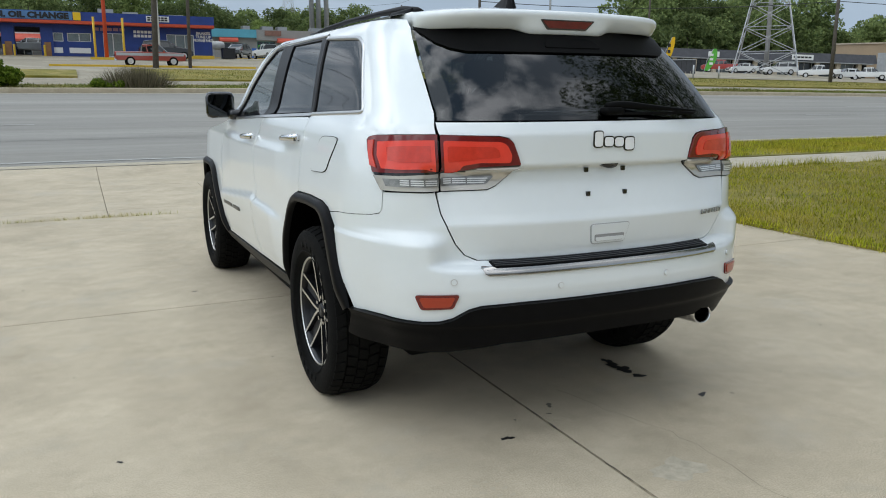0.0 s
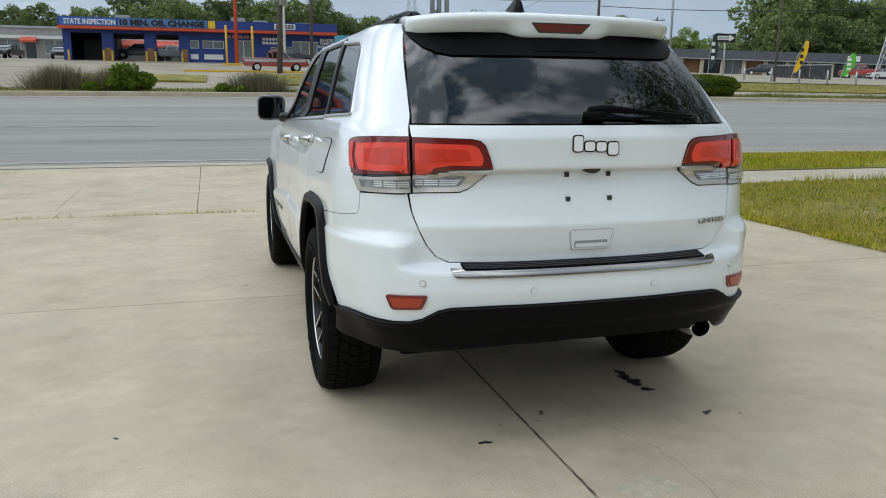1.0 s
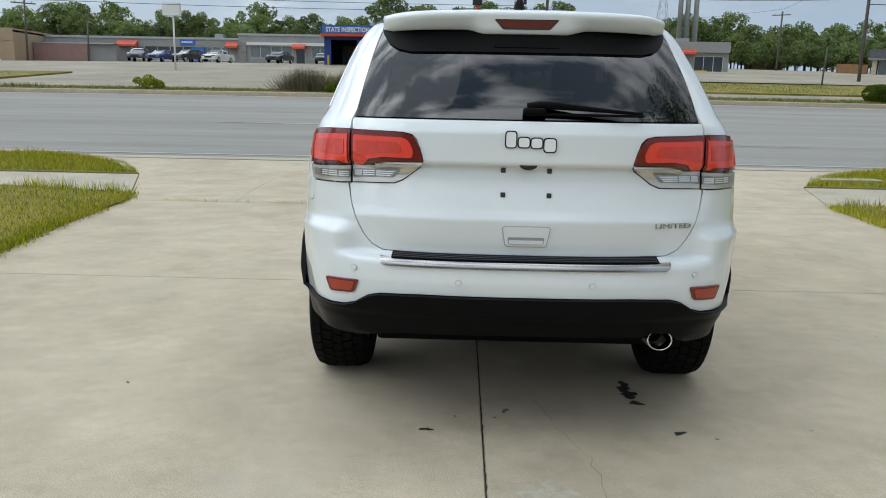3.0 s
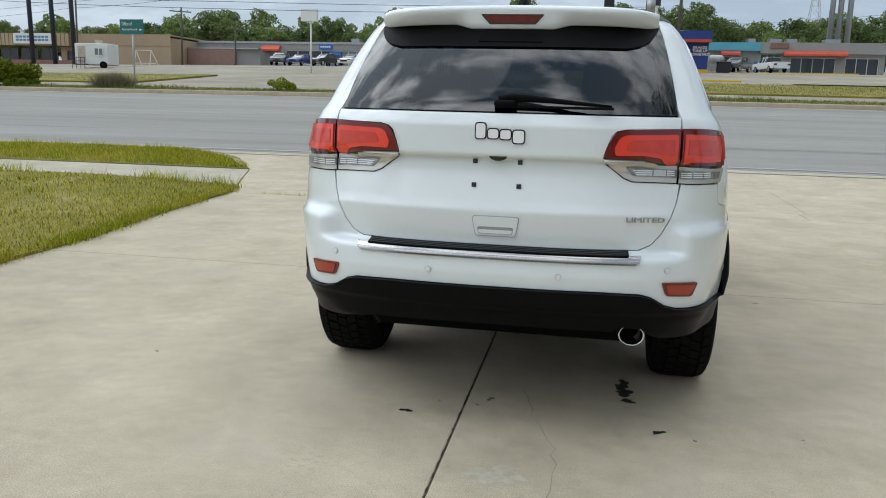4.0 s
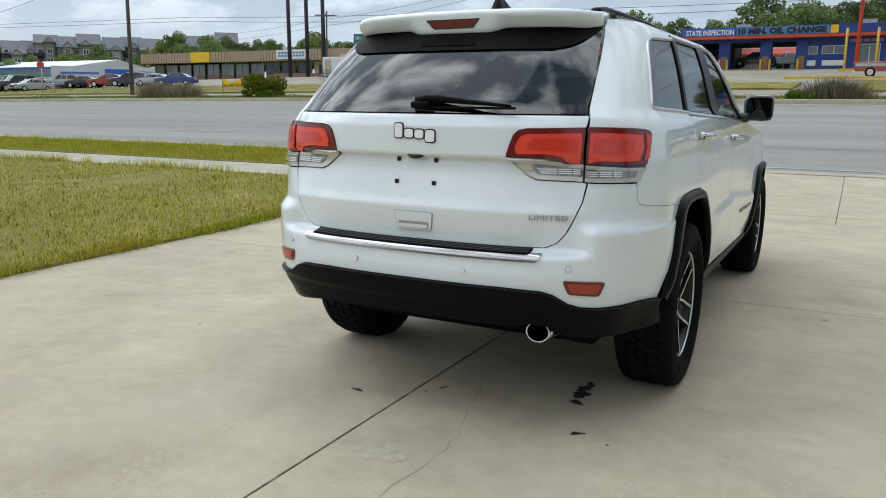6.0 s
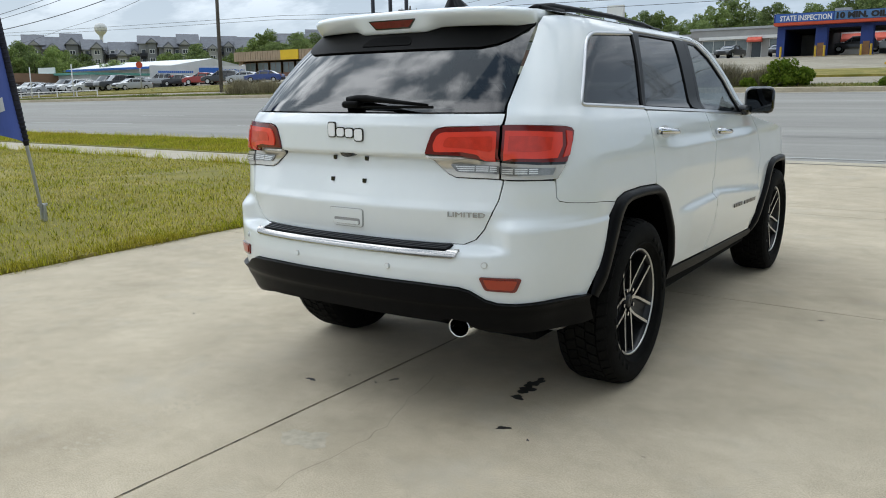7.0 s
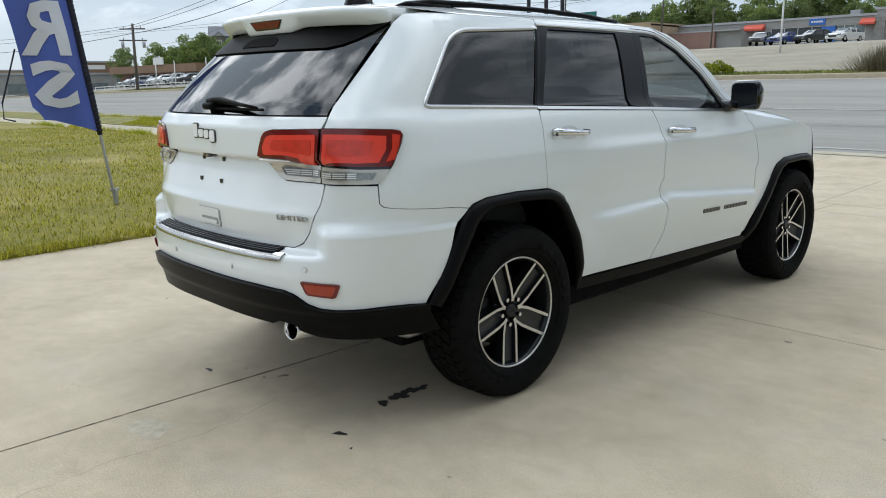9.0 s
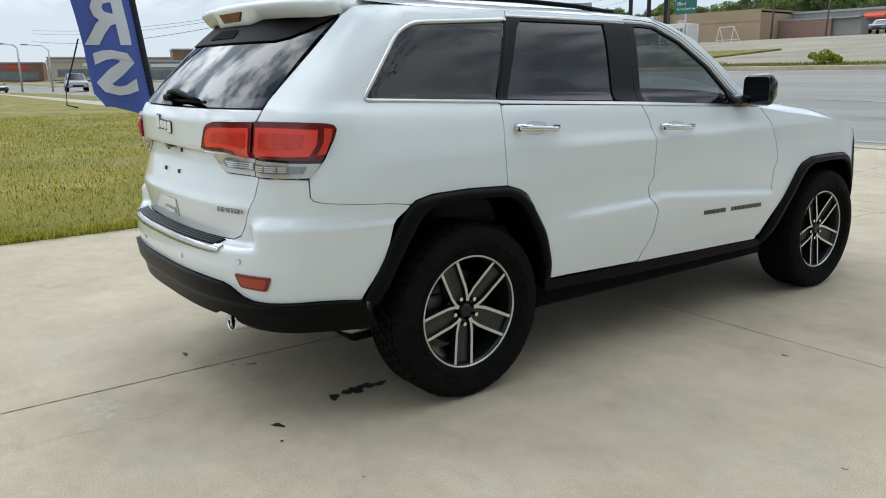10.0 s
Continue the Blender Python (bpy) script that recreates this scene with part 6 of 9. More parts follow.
# dirt crumbs spilt from the lawn onto the slabs
for line, sg in ((left_line, 1), (right_line, -1)):
    n = 5200
    p = np.array(line)
    t = rng.uniform(0, len(line) - 1.001, n)
    i = t.astype(int)
    q = p[i] + (p[i + 1] - p[i]) * (t - i)[:, None]
    clump = np.array([noise.noise((float(a) * 1.3, float(b) * 1.3, 4.0)) for a, b in q])
    q = q[clump > rng.uniform(-0.4, 0.3, n)]
    n = len(q)
    x, y = q[:, 0] + sg * np.abs(rng.normal(0.02, 0.06, n)), q[:, 1]
    r = rng.uniform(0.002, 0.009, n)
    a = rng.uniform(0, 2 * np.pi, n)
    tri_ = [np.stack([x + r * np.cos(a + k), y + r * np.sin(a + k), 0.003 + (0.004 if k == 0 else 0) + 0 * x], 1) for k in (0, 2.1, 4.2)]
    raw_mesh("dirt_crumbs", np.stack(tri_, 1).reshape(-1, 3), 3, soil, None, "dirt and dry clippings along the slab edge", "stuff", "dirt")
# far verge and islands, seen from a distance
xs = rng.uniform(-80, 70, 34000)
ys = rng.uniform(34.5, 36.9, 34000)
raw_mesh("verge_grass", blades(rng, xs, ys, rng.uniform(0.03, 0.13, 34000) * (1 + 0.9 * (np.sin(xs * 0.9) + np.sin(xs * 0.23) > 1.1)), 0.018, lambda a, b: hill(a, b) + 0.12), 3, blade_far, None, "rough green grass on the far verge", "stuff", "grass")
xs, ys = np.concatenate([rng.uniform(-75, -24, 9000), rng.uniform(3.5, 90, 22000)]), np.concatenate([rng.uniform(41.5, 52, 9000), rng.uniform(41.5, 52, 22000)])
raw_mesh("island_grass", blades(rng, xs, ys, rng.uniform(0.03, 0.10, 31000), 0.02, lambda a, b: hill(a, b) + 0.13), 3, blade_island, None, "dry grass on the island beyond the frontage road", "stuff", "grass")

bark = mat("grey_brown_bark", (0.10, 0.082, 0.065), 0.9, vary=0.35, scale=9, bump=0.6, bscale=25)
oak_leaf = leaf_mat("oak_leaves", (0.028, 0.056, 0.014), (0.11, 0.155, 0.034))
elm_leaf = leaf_mat("elm_leaves", (0.11, 0.165, 0.045), (0.30, 0.37, 0.12))
# distant haze is put into these two leaf colours: paler, less saturated
hazy_leaf = leaf_mat("hazy_far_leaves", (0.105, 0.155, 0.058), (0.28, 0.34, 0.125))
hazy_oak = leaf_mat("hazy_oak_leaves", (0.070, 0.105, 0.040), (0.19, 0.235, 0.085))
hedge_leaf = leaf_mat("hedge_leaves", (0.035, 0.065, 0.006), (0.15, 0.19, 0.022))
plume_leaf = leaf_mat("purple_grass_plumes", (0.10, 0.09, 0.055), (0.30, 0.265, 0.17))
shrub_leaf = leaf_mat("shrub_leaves", (0.07, 0.13, 0.012), (0.22, 0.30, 0.035))
yellow_leaf = leaf_mat("yellow_green_leaves", (0.09, 0.13, 0.012), (0.32, 0.33, 0.030))


def leaf_cloud(rng, centres, radii, per, size, corners=4):
    """Small leaves of three or four corners scattered in lumpy clumps."""
    out = []
    for c, r in zip(centres, radii):
        d = rng.normal(0, 1, (per, 3))
        d /= np.linalg.norm(d, axis=1)[:, None]
        p = c + d * (r * rng.uniform(0.45, 1.0, per) ** 0.5)[:, None] * np.array([1, 1, 0.78])
        u = rng.normal(0, 1, (per, 3))
        u /= np.linalg.norm(u, axis=1)[:, None]
        v = np.cross(u, rng.normal(0, 1, (per, 3)))
        v /= np.linalg.norm(v, axis=1)[:, None]
        s = (size * rng.uniform(0.5, 1.4, per))[:, None]
        shape = [p - u * s, p - v * s * 0.55, p + u * s, p + v * s * 0.55] if corners == 4 else [p - u * s, p + u * s * 0.7 - v * s * 0.6, p + u * s * 0.7 + v * s * 0.6]
        out.append(np.stack(shape, 1).reshape(-1, 3))
    return np.concatenate(out)


def make_tree(name, label, height, spread, clumps, per, size, leaf, seed, trunk_r=0.18, crown_from=0.3, slim=1.0, corners=4):
    r_ = np.random.default_rng(seed)
    tree = empty(name, label, "tree")
    bm = bmesh.new()
    top = height * 0.75
    bend = r_.uniform(-0.3, 0.3, 2)
    tube(bm, [(0, 0, -0.3), (0, 0, 0.1), (bend[0] * 0.3, bend[1] * 0.3, height * 0.25), (bend[0], bend[1], height * 0.5), (bend[0] * 0.6, bend[1] * 0.6, top)], [trunk_r * 1.4, trunk_r, trunk_r * 0.8, trunk_r * 0.5, trunk_r * 0.15], 8)
    centres, radii = [], []
    for k in range(clumps):
        a = r_.uniform(0, 2 * np.pi)
        t = r_.uniform(crown_from, 1.0)
        shape = math.sin(math.pi * min(1, (t - crown_from) / (1 - crown_from) * 0.82 + 0.14)) ** 0.7
        rad = spread * shape * r_.uniform(0.35, 1.0) * slim
        c = np.array([rad * math.cos(a), rad * math.sin(a), height * t * 0.93])
        centres.append(c)
        radii.append(spread * r_.uniform(0.16, 0.36))
        if k % 3 == 0:
            z0 = max(height * 0.2, c[2] - spread * 0.7)
            tube(bm, [(bend[0] * 0.5, bend[1] * 0.5, z0), tuple(c * np.array([0.55, 0.55, 1]) * np.array([1, 1, 0]) + np.array([0, 0, (z0 + c[2]) / 2])), tuple(c)], [trunk_r * 0.35, trunk_r * 0.2, trunk_r * 0.06], 5)
    part("trunk", bm, bark, tree, "", True)
    raw_mesh("crown", leaf_cloud(r_, centres, radii, per, size, corners), corners, leaf, tree)
    return tree


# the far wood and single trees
kinds = [make_tree("tree", "leafy green broadleaf tree in full leaf", 10.5, 4.0, 44, 125, 0.22, hazy_leaf, 1, corners=3),
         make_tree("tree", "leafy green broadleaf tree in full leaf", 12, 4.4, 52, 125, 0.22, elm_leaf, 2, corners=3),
         make_tree("tree", "leafy green broadleaf tree in full leaf", 8.5, 5.0, 46, 125, 0.22, hazy_leaf, 3, corners=3),
         make_tree("tree", "dark green live oak in full leaf", 9.5, 4.8, 44, 125, 0.22, hazy_oak, 4, corners=3)]
spots = []
r2 = random.Random(8)


wood_spots = []


def belt(n, x0, x1, y0, y1, s0, s1, into=None):
    for i in range(n):
        t = (i + r2.uniform(0.1, 0.9)) / n
        (spots if into is None else into).append((x0 + (x1 - x0) * t, r2.uniform(y0, y1), r2.uniform(s0 * 0.85, s1) if r2.random() < 0.75 else s1 * r2.uniform(1.0, 1.18)))


belt(66, -112, -44, 114, 124, 0.64, 0.82)
belt(58, -46, 12, 114, 122, 0.56, 0.74)
belt(12, -30, 22, 126, 142, 0.66, 0.86, wood_spots)
belt(84, 12, 84, 132, 146, 0.54, 0.72, wood_spots)
belt(26, 66, 98, 118, 132, 0.60, 0.80)
belt(44, 94, 139, 112, 128, 1.45, 1.75)
belt(24, 96, 140, 107, 111, 0.7, 1.0, wood_spots)
belt(44, 121, 180, 62, 112, 1.0, 1.25, wood_spots)
belt(50, 14, 84, 128, 131, 0.34, 0.5, wood_spots)
belt(40, -175, -100, 112, 135, 0.62, 0.85)
belt(14, -230, -140, 92, 130, 0.5, 0.8, wood_spots)
belt(12, -142, -124, 60, 76, 0.65, 0.92)
belt(14, -190, -130, 80, 112, 0.62, 0.85)
belt(24, -330, 330, 300, 420, 1.3, 2.2, wood_spots)
spots += [(-3.5, 92, 1.0), (2.0, 94, 1.0), (4.6, 97, 0.9), (6.8, 93, 0.80), (10.6, 100, 0.92), (12.6, 98, 0.88), (14.6, 102, 0.95), (17.0, 105, 0.98), (19.4, 108, 0.78), (-0.8, 99, 0.95), (-111, 107, 0.95), (-107, 105, 1.05), (-103, 104, 0.95), (-99, 106, 0.8), (-7.0, 98, 1.0), (26.5, 120, 0.64)]
used = [False] * len(kinds)
for i, (x, y, s) in enumerate(spots):
    k = r2.randrange(len(kinds)) if not 95 < x < 141 else r2.choice((0, 3, 3))
    m = pose(x, y, hill(x, y) - 0.2, 0, 0, r2.uniform(0, 360)) @ Matrix.Scale(s, 4)
    if not used[k]:
        kinds[k].matrix_basis, used[k] = m, True
        kinds[k]["group"] = "far trees"
    else:
        copy_thing(kinds[k], m)
crowns = []
for k in kinds:
    me_ = [c for c in k.children if c.name.startswith("crown")][0].data
    co = np.empty(len(me_.vertices) * 3)
    me_.vertices.foreach_get("co", co)
    crowns.append(co.reshape(-1, 3, 3))
trunk_bm = bmesh.new()
grown = {0: [], 1: []}
wr = np.random.default_rng(77)
for x, y, sc in wood_spots:
    k = int(wr.integers(0, 4))
    tri3 = crowns[k][wr.random(len(crowns[k])) < 0.5]
    mid_ = tri3.mean(1, keepdims=True)
    tri3 = (mid_ + (tri3 - mid_) * 1.35) * sc
    a = wr.uniform(0, 6.28)
    ca, sa = math.cos(a), math.sin(a)
    tri3 = tri3 @ np.array([[ca, sa, 0], [-sa, ca, 0], [0, 0, 1]]) + np.array([x, y, hill(x, y) - 0.2])
    grown[1 if k == 3 else 0].append(tri3.reshape(-1, 3))
    tube(trunk_bm, [(x, y, hill(x, y) - 0.3), (x, y, hill(x, y) + 5.5 * sc)], [0.2 * sc, 0.1 * sc], 5)
raw_mesh("far_woods", np.concatenate(grown[0]), 3, hazy_leaf, None, "dense green broadleaf woods beyond the lots", "stuff", "woods")
raw_mesh("far_woods", np.concatenate(grown[1]), 3, hazy_oak, None, "dark green live oaks among the woods", "stuff", "woods")
part("far_trunks", trunk_bm, bark, None, "brown trunks of the distant woods", kind="stuff")
oak = make_tree("oak_tree", "large live oak on the lawn with fine dark leaves", 12.5, 5.2, 100, 340, 0.07, oak_leaf, 21, 0.24, 0.36)
oak.matrix_basis = pose(11.6, 2.8, 0.08)


def bush(name, label, x, y, w, h, leaf, per=420, size=0.07, clumps=12, seed=1, lift=0.12):
    r_ = np.random.default_rng(seed)
    y -= 0.7
    b = empty(name, label, "bush", pose(x, y, hill(x, y) + lift))
    centres = [np.array([r_.uniform(-0.5, 0.5) * w * 0.8, r_.uniform(-0.5, 0.5) * min(w, 2.0) * 0.8, h * r_.uniform(0.25, 0.72)]) for _ in range(clumps)]
    raw_mesh("foliage", leaf_cloud(r_, centres, [h * r_.uniform(0.25, 0.40) for _ in range(clumps)], per, size), 4, leaf, b)
    bm = bmesh.new()
    for c in centres:
        tube(bm, [(c[0] * 0.3, c[1] * 0.3, -0.15), tuple(c)], [0.025, 0.008], 5)
    part("stems", bm, bark, b, kind="stuff")
    return b


def plumes(label, x, y, w, h, seed, n=2600):
    r_ = np.random.default_rng(seed)
    y -= 0.9
    b = empty("ornamental_grass", label, "bush", pose(x, y, hill(x, y) + 0.10))
    xs, ys = r_.normal(0, w * 0.22, n), r_.normal(0, 0.35, n)
    hs = h * r_.uniform(0.45, 1.1, n) * (1 - 0.5 * np.minimum(1, np.abs(xs) / (w * 0.6)) ** 2)
    ang = r_.uniform(0, 2 * np.pi, n)
    wd = 0.012
    a = np.stack([xs - np.cos(ang) * wd, ys - np.sin(ang) * wd, np.zeros(n)], 1)
    c = np.stack([xs + np.cos(ang) * wd, ys + np.sin(ang) * wd, np.zeros(n)], 1)
    d = np.stack([xs * 1.35 + r_.normal(0, 0.12, n), ys * 1.35 + r_.normal(0, 0.12, n), hs], 1)
    raw_mesh("blades", np.stack([a, c, d], 1).reshape(-1, 3), 3, plume_leaf, b)
    return b


plumes("clump of purple-brown ornamental grass on the far verge", -5.3, 37.0, 2.4, 1.1, 31, 2600)
plumes("clump of purple-brown ornamental grass on the far verge", -3.3, 37.0, 1.6, 1.0, 32)
bush("shrub", "bright green leafy shrub on the far verge", -2.45, 36.1, 1.8, 1.25, shrub_leaf, 260, 0.075, 12, 33)
bush("shrub", "low green weeds on the far verge", -4.0, 36.2, 4.6, 0.6, shrub_leaf, 300, 0.06, 16, 34, 0.05)
plumes("clump of brown ornamental grass on the far verge", 2.65, 36.2, 2.5, 0.95, 35, 2600)
bush("shrub", "low green weeds on the far verge", 1.7, 35.9, 2.4, 0.45, shrub_leaf, 300, 0.06, 10, 36, 0.05)
plumes("clump of brown ornamental grass on the far verge", -34.0, 37.2, 2.6, 1.0, 37)
bush("shrub", "yellow-green flowering shrub on the far verge", -27.9, 37.2, 2.5, 1.6, yellow_leaf, 420, 0.08, 14, 38)
bush("shrub", "low green weeds on the far verge", -27.0, 36.4, 4.0, 0.5, shrub_leaf, 300, 0.06, 12, 39, 0.05)
plumes("clump of green-brown ornamental grass on the far verge", -21.9, 37.4, 2.0, 0.8, 40)
plumes("clump of brown ornamental grass on the far verge", -36.5, 37.2, 2.2, 1.1, 43)
bush("shrub", "small yellow weed on the far verge", -12.8, 36.6, 1.6, 0.7, yellow_leaf, 200, 0.05, 8, 41)


def hedge(x, y, w, d, h, seed, turn=0):
    """A clipped hedge: a rounded mass with a skin of small leaves."""
    r_ = np.random.default_rng(seed)
    b = empty("clipped_hedge", "clipped rounded green hedge on the far verge", "hedge", pose(x, y, hill(x, y) + 0.1, 0, 0, turn))
    bm = bmesh.new()
    box(bm, -w / 2 + 0.16, w / 2 - 0.16, -d / 2 + 0.2, d / 2 - 0.2, -0.1, h - 0.17, min(0.4, h * 0.42))
    part("inner_mass", bm, mat("hedge_inside", (0.022, 0.038, 0.006), 0.9, vary=0.3, scale=6) if "hedge_inside" not in bpy.data.materials else bpy.data.materials["hedge_inside"], b)
    n = int(8200 * w * h)
    v = r_.normal(0, 1, (n, 3))
    v = np.sign(v) * np.abs(v) ** 0.55
    v /= (np.abs(v) ** 3).sum(1)[:, None] ** (1 / 3)
    lump = 1 + 0.05 * np.sin(v[:, 0] * 7 + 1) * np.cos(v[:, 2] * 6) + r_.normal(0, 0.025, n)
    c = v * np.array([w / 2, d / 2, h / 2]) * lump[:, None] + np.array([0, 0, h / 2])
    u = r_.normal(0, 1, (n, 3))
    u /= np.linalg.norm(u, axis=1)[:, None]
    q = np.cross(u, r_.normal(0, 1, (n, 3)))
    q /= np.linalg.norm(q, axis=1)[:, None]
    k = (0.035 * r_.uniform(0.6, 1.4, n))[:, None]
    raw_mesh("foliage", np.stack([c - u * k, c - q * k * 0.6, c + u * k, c + q * k * 0.6], 1).reshape(-1, 3), 4, hedge_leaf, b)
    return b


hedge(21.0, 36.4, 1.45, 1.5, 0.80, 42)
hedge(24.6, 35.7, 4.5, 1.7, 1.08, 44, -10)
# drier tufts among the verge grass
turf("verge_grass", 26000, -22, -2, 12.55, 14.28, LEFT_EDGE, -1, 0.07, 0.006, blade_dry, "dry yellow verge grass", 1.3, 0.8)
turf("verge_grass", 18000, 6.7, 20, 12.55, 14.28, RIGHT_EDGE, 1, 0.07, 0.006, blade_dry, "dry yellow verge grass", 1.3, 0.8)
xs = rng.uniform(-80, 70, 30000)
ys = rng.uniform(34.5, 36.9, 30000)
raw_mesh("verge_grass", blades(rng, xs, ys, rng.uniform(0.03, 0.11, 30000), 0.018, lambda a, b: hill(a, b) + 0.12), 3, blade_far, None, "dry grass on the far verge", "stuff", "grass")

# ---- buildings across the road ----
blue_wall = mat("blue_painted_wall", (0.016, 0.045, 0.22), 0.6, vary=0.18, scale=1.5)
red_stripe = mat("red_orange_paint", (0.55, 0.07, 0.025), 0.6, vary=0.12, scale=2)
white_wall = mat("white_painted_wall", (0.68, 0.68, 0.66), 0.7, vary=0.08, scale=1.2)
cream_wall = mat("cream_stone", (0.48, 0.41, 0.31), 0.85, vary=0.25, scale=4, bump=0.4, bscale=12)
grey_wall = mat("grey_painted_wall", (0.30, 0.295, 0.28), 0.8, vary=0.12, scale=0.8)
grey_stone = mat("grey_stone_wall", (0.25, 0.24, 0.225), 0.85, vary=0.35, scale=5, bump=0.5, bscale=10)
tan_wall = mat("tan_metal_siding", (0.38, 0.28, 0.18), 0.7, vary=0.08, scale=0.7)
brown_trim = mat("brown_fascia", (0.22, 0.13, 0.075), 0.7, vary=0.15, scale=1)
brick = mat("reddish_brick", (0.24, 0.13, 0.10), 0.85, vary=0.2, scale=6)
dark_roof = mat("dark_shingle_roof", (0.055, 0.056, 0.062), 0.85, vary=0.25, scale=2)
grey_roof = mat("grey_shingle_roof", (0.165, 0.172, 0.19), 0.85, vary=0.2, scale=1)
white_roof = mat("white_metal_roof", (0.72, 0.74, 0.76), 0.4, vary=0.05, scale=1)
tq_wall = mat("turquoise_fascia", (0.10, 0.36, 0.46), 0.6, vary=0.1, scale=1)
red_awning = mat("red_canvas_awning", (0.60, 0.10, 0.06), 0.7, vary=0.12, scale=3)
dark_inside = mat("dark_interior", (0.012, 0.012, 0.013), 0.9, vary=0.3, scale=2)
window_dark = mat("dark_shop_glass", (0.025, 0.03, 0.032), 0.06, coat=0.3, vary=0.4, scale=0.6)
window_grey = mat("pale_shop_glass", (0.16, 0.19, 0.19), 0.10, coat=0.3, vary=0.3, scale=0.8)
white_frame = mat("white_frame_paint", (0.70, 0.70, 0.68), 0.5, vary=0.05, scale=3)
brown_door = mat("brown_panel", (0.26, 0.13, 0.05), 0.6, vary=0.2, scale=3)
sign_white = mat("white_sign_face", (0.74, 0.74, 0.72), 0.5, vary=0.04, scale=2)
sign_blue = mat("blue_sign_face", (0.03, 0.14, 0.50), 0.5, vary=0.06, scale=2)
sign_yellow = mat("yellow_sign_face", (0.78, 0.50, 0.01), 0.5, vary=0.05, scale=2)
sign_green = mat("green_road_sign", (0.008, 0.14, 0.12), 0.45, vary=0.08, scale=3)
green_trim = mat("green_trim_paint", (0.10, 0.30, 0.24), 0.6, vary=0.1, scale=2)
galv = mat("galvanised_steel", (0.42, 0.43, 0.44), 0.45, metal=0.7, vary=0.12, scale=4)
pole_wood = mat("weathered_pole_wood", (0.105, 0.092, 0.078), 0.9, vary=0.3, scale=5, bump=0.4, bscale=18)
pole_dark = mat("dark_steel_pole", (0.018, 0.020, 0.030), 0.5, vary=0.2, scale=3)
black_ink = mat("black_ink", (0.012, 0.012, 0.014), 0.5)
pink_wall = mat("brown_pink_brick", (0.28, 0.17, 0.14), 0.85, vary=0.12, scale=1.5)


def block(name, parent, x0, x1, y0, y1, z0, z1, material, label="", bevel=0.0):
    bm = bmesh.new()
    box(bm, x0, x1, y0, y1, z0, z1, bevel)
    return part(name, bm, material, parent, label)


def wall_with_openings(parent, x0, x1, y, thick, z0, z1, holes, material, label="", name="wall"):
    """A front wall with openings right through it; holes are (x0, x1, z0, z1), from left to right."""
    bm = bmesh.new()
    x = x0
    for a, b, c, d in sorted(holes):
        if a > x:
            box(bm, x, a, y, y + thick, z0, z1)
        if c > z0:
            box(bm, a, b, y, y + thick, z0, c)
        if d < z1:
            box(bm, a, b, y, y + thick, d, z1)
        x = b
    if x < x1:
        box(bm, x, x1, y, y + thick, z0, z1)
    bmesh.ops.remove_doubles(bm, verts=bm.verts, dist=0.001)
    return part(name, bm, material, parent, label)


def window(parent, x0, x1, z0, z1, y, panes=2, material=None, frame_mat=None, name="window", fw=0.06):
    """A framed window with separate panes and bars."""
    bm = bmesh.new()
    for a, b, c, d in ((x0, x1, z0, z0 + fw), (x0, x1, z1 - fw, z1), (x0, x0 + fw, z0 + fw, z1 - fw), (x1 - fw, x1, z0 + fw, z1 - fw)):
        box(bm, a, b, y - 0.03, y + 0.05, c, d)
    for k in range(1, panes):
        x = x0 + (x1 - x0) * k / panes
        box(bm, x - fw / 2, x + fw / 2, y - 0.03, y + 0.05, z0 + fw, z1 - fw)
    w = part(name, bm, frame_mat or white_frame, parent)
    for k in range(panes):
        a, b = x0 + (x1 - x0) * k / panes, x0 + (x1 - x0) * (k + 1) / panes
        block("pane", w, a + fw * 0.6, b - fw * 0.6, y + 0.01, y + 0.025, z0 + fw * 0.8, z1 - fw * 0.8, material or window_dark)
    return w


def awning(parent, x0, x1, y, z0, z1, out=0.9, material=None, label="red canvas awning"):
    bm = bmesh.new()
    pts = [(y, z1), (y - out, z0 + 0.22), (y - out, z0), (y, z0)]
    a = [bm.verts.new((x0, p, q)) for p, q in pts]
    b = [bm.verts.new((x1, p, q)) for p, q in pts]
    bm.faces.new(a)
    bm.faces.new(b[::-1])
    for i in range(4):
        bm.faces.new((a[i], b[i], b[(i + 1) % 4], a[(i + 1) % 4]))
    bmesh.ops.recalc_face_normals(bm, faces=bm.faces)
    return part("awning", bm, material or red_awning, parent, label)


def bars(parent, x0, x1, y, z0, z1, n, material, rows=1, name="lettering_bar"):
    """Plain bars for lettering that cannot be read."""
    for r in range(rows):
        h = (z1 - z0) / rows
        for k in range(n):
            a = x0 + (x1 - x0) * k / n
            block(name, parent, a, a + (x1 - x0) / n * 0.8, y - 0.02, y, z0 + h * (r + 0.18), z0 + h * (r + 0.85), material)


# the blue garage
G = 4.35
garage = empty("service_garage", "blue and red garage with open drive-in bays and painted signs", "garage")
holes = [(-10.75, -8.28, G - 0.2, 6.85), (-7.25, -4.78, G - 0.2, 6.85), (-3.75, -1.85, G - 0.2, 6.85)]
wall_with_openings(garage, -11.4, 5.3, 76, 0.3, G - 0.3, 7.2, holes + [(-1.60, -0.12, 5.70, 6.42), (0.18, 2.05, 5.72, 6.44), (3.0, 4.6, 4.5, 6.5)], blue_wall, "blue front wall")
wall_with_openings(garage, 5.3, 12.2, 76, 0.3, G - 0.3, 7.2, [(8.25, 10.6, 4.55, 6.55)], blue_wall, "blue front wall")
block("wall", garage, 11.9, 12.2, 76.3, 86, G - 0.3, 7.2, blue_wall)
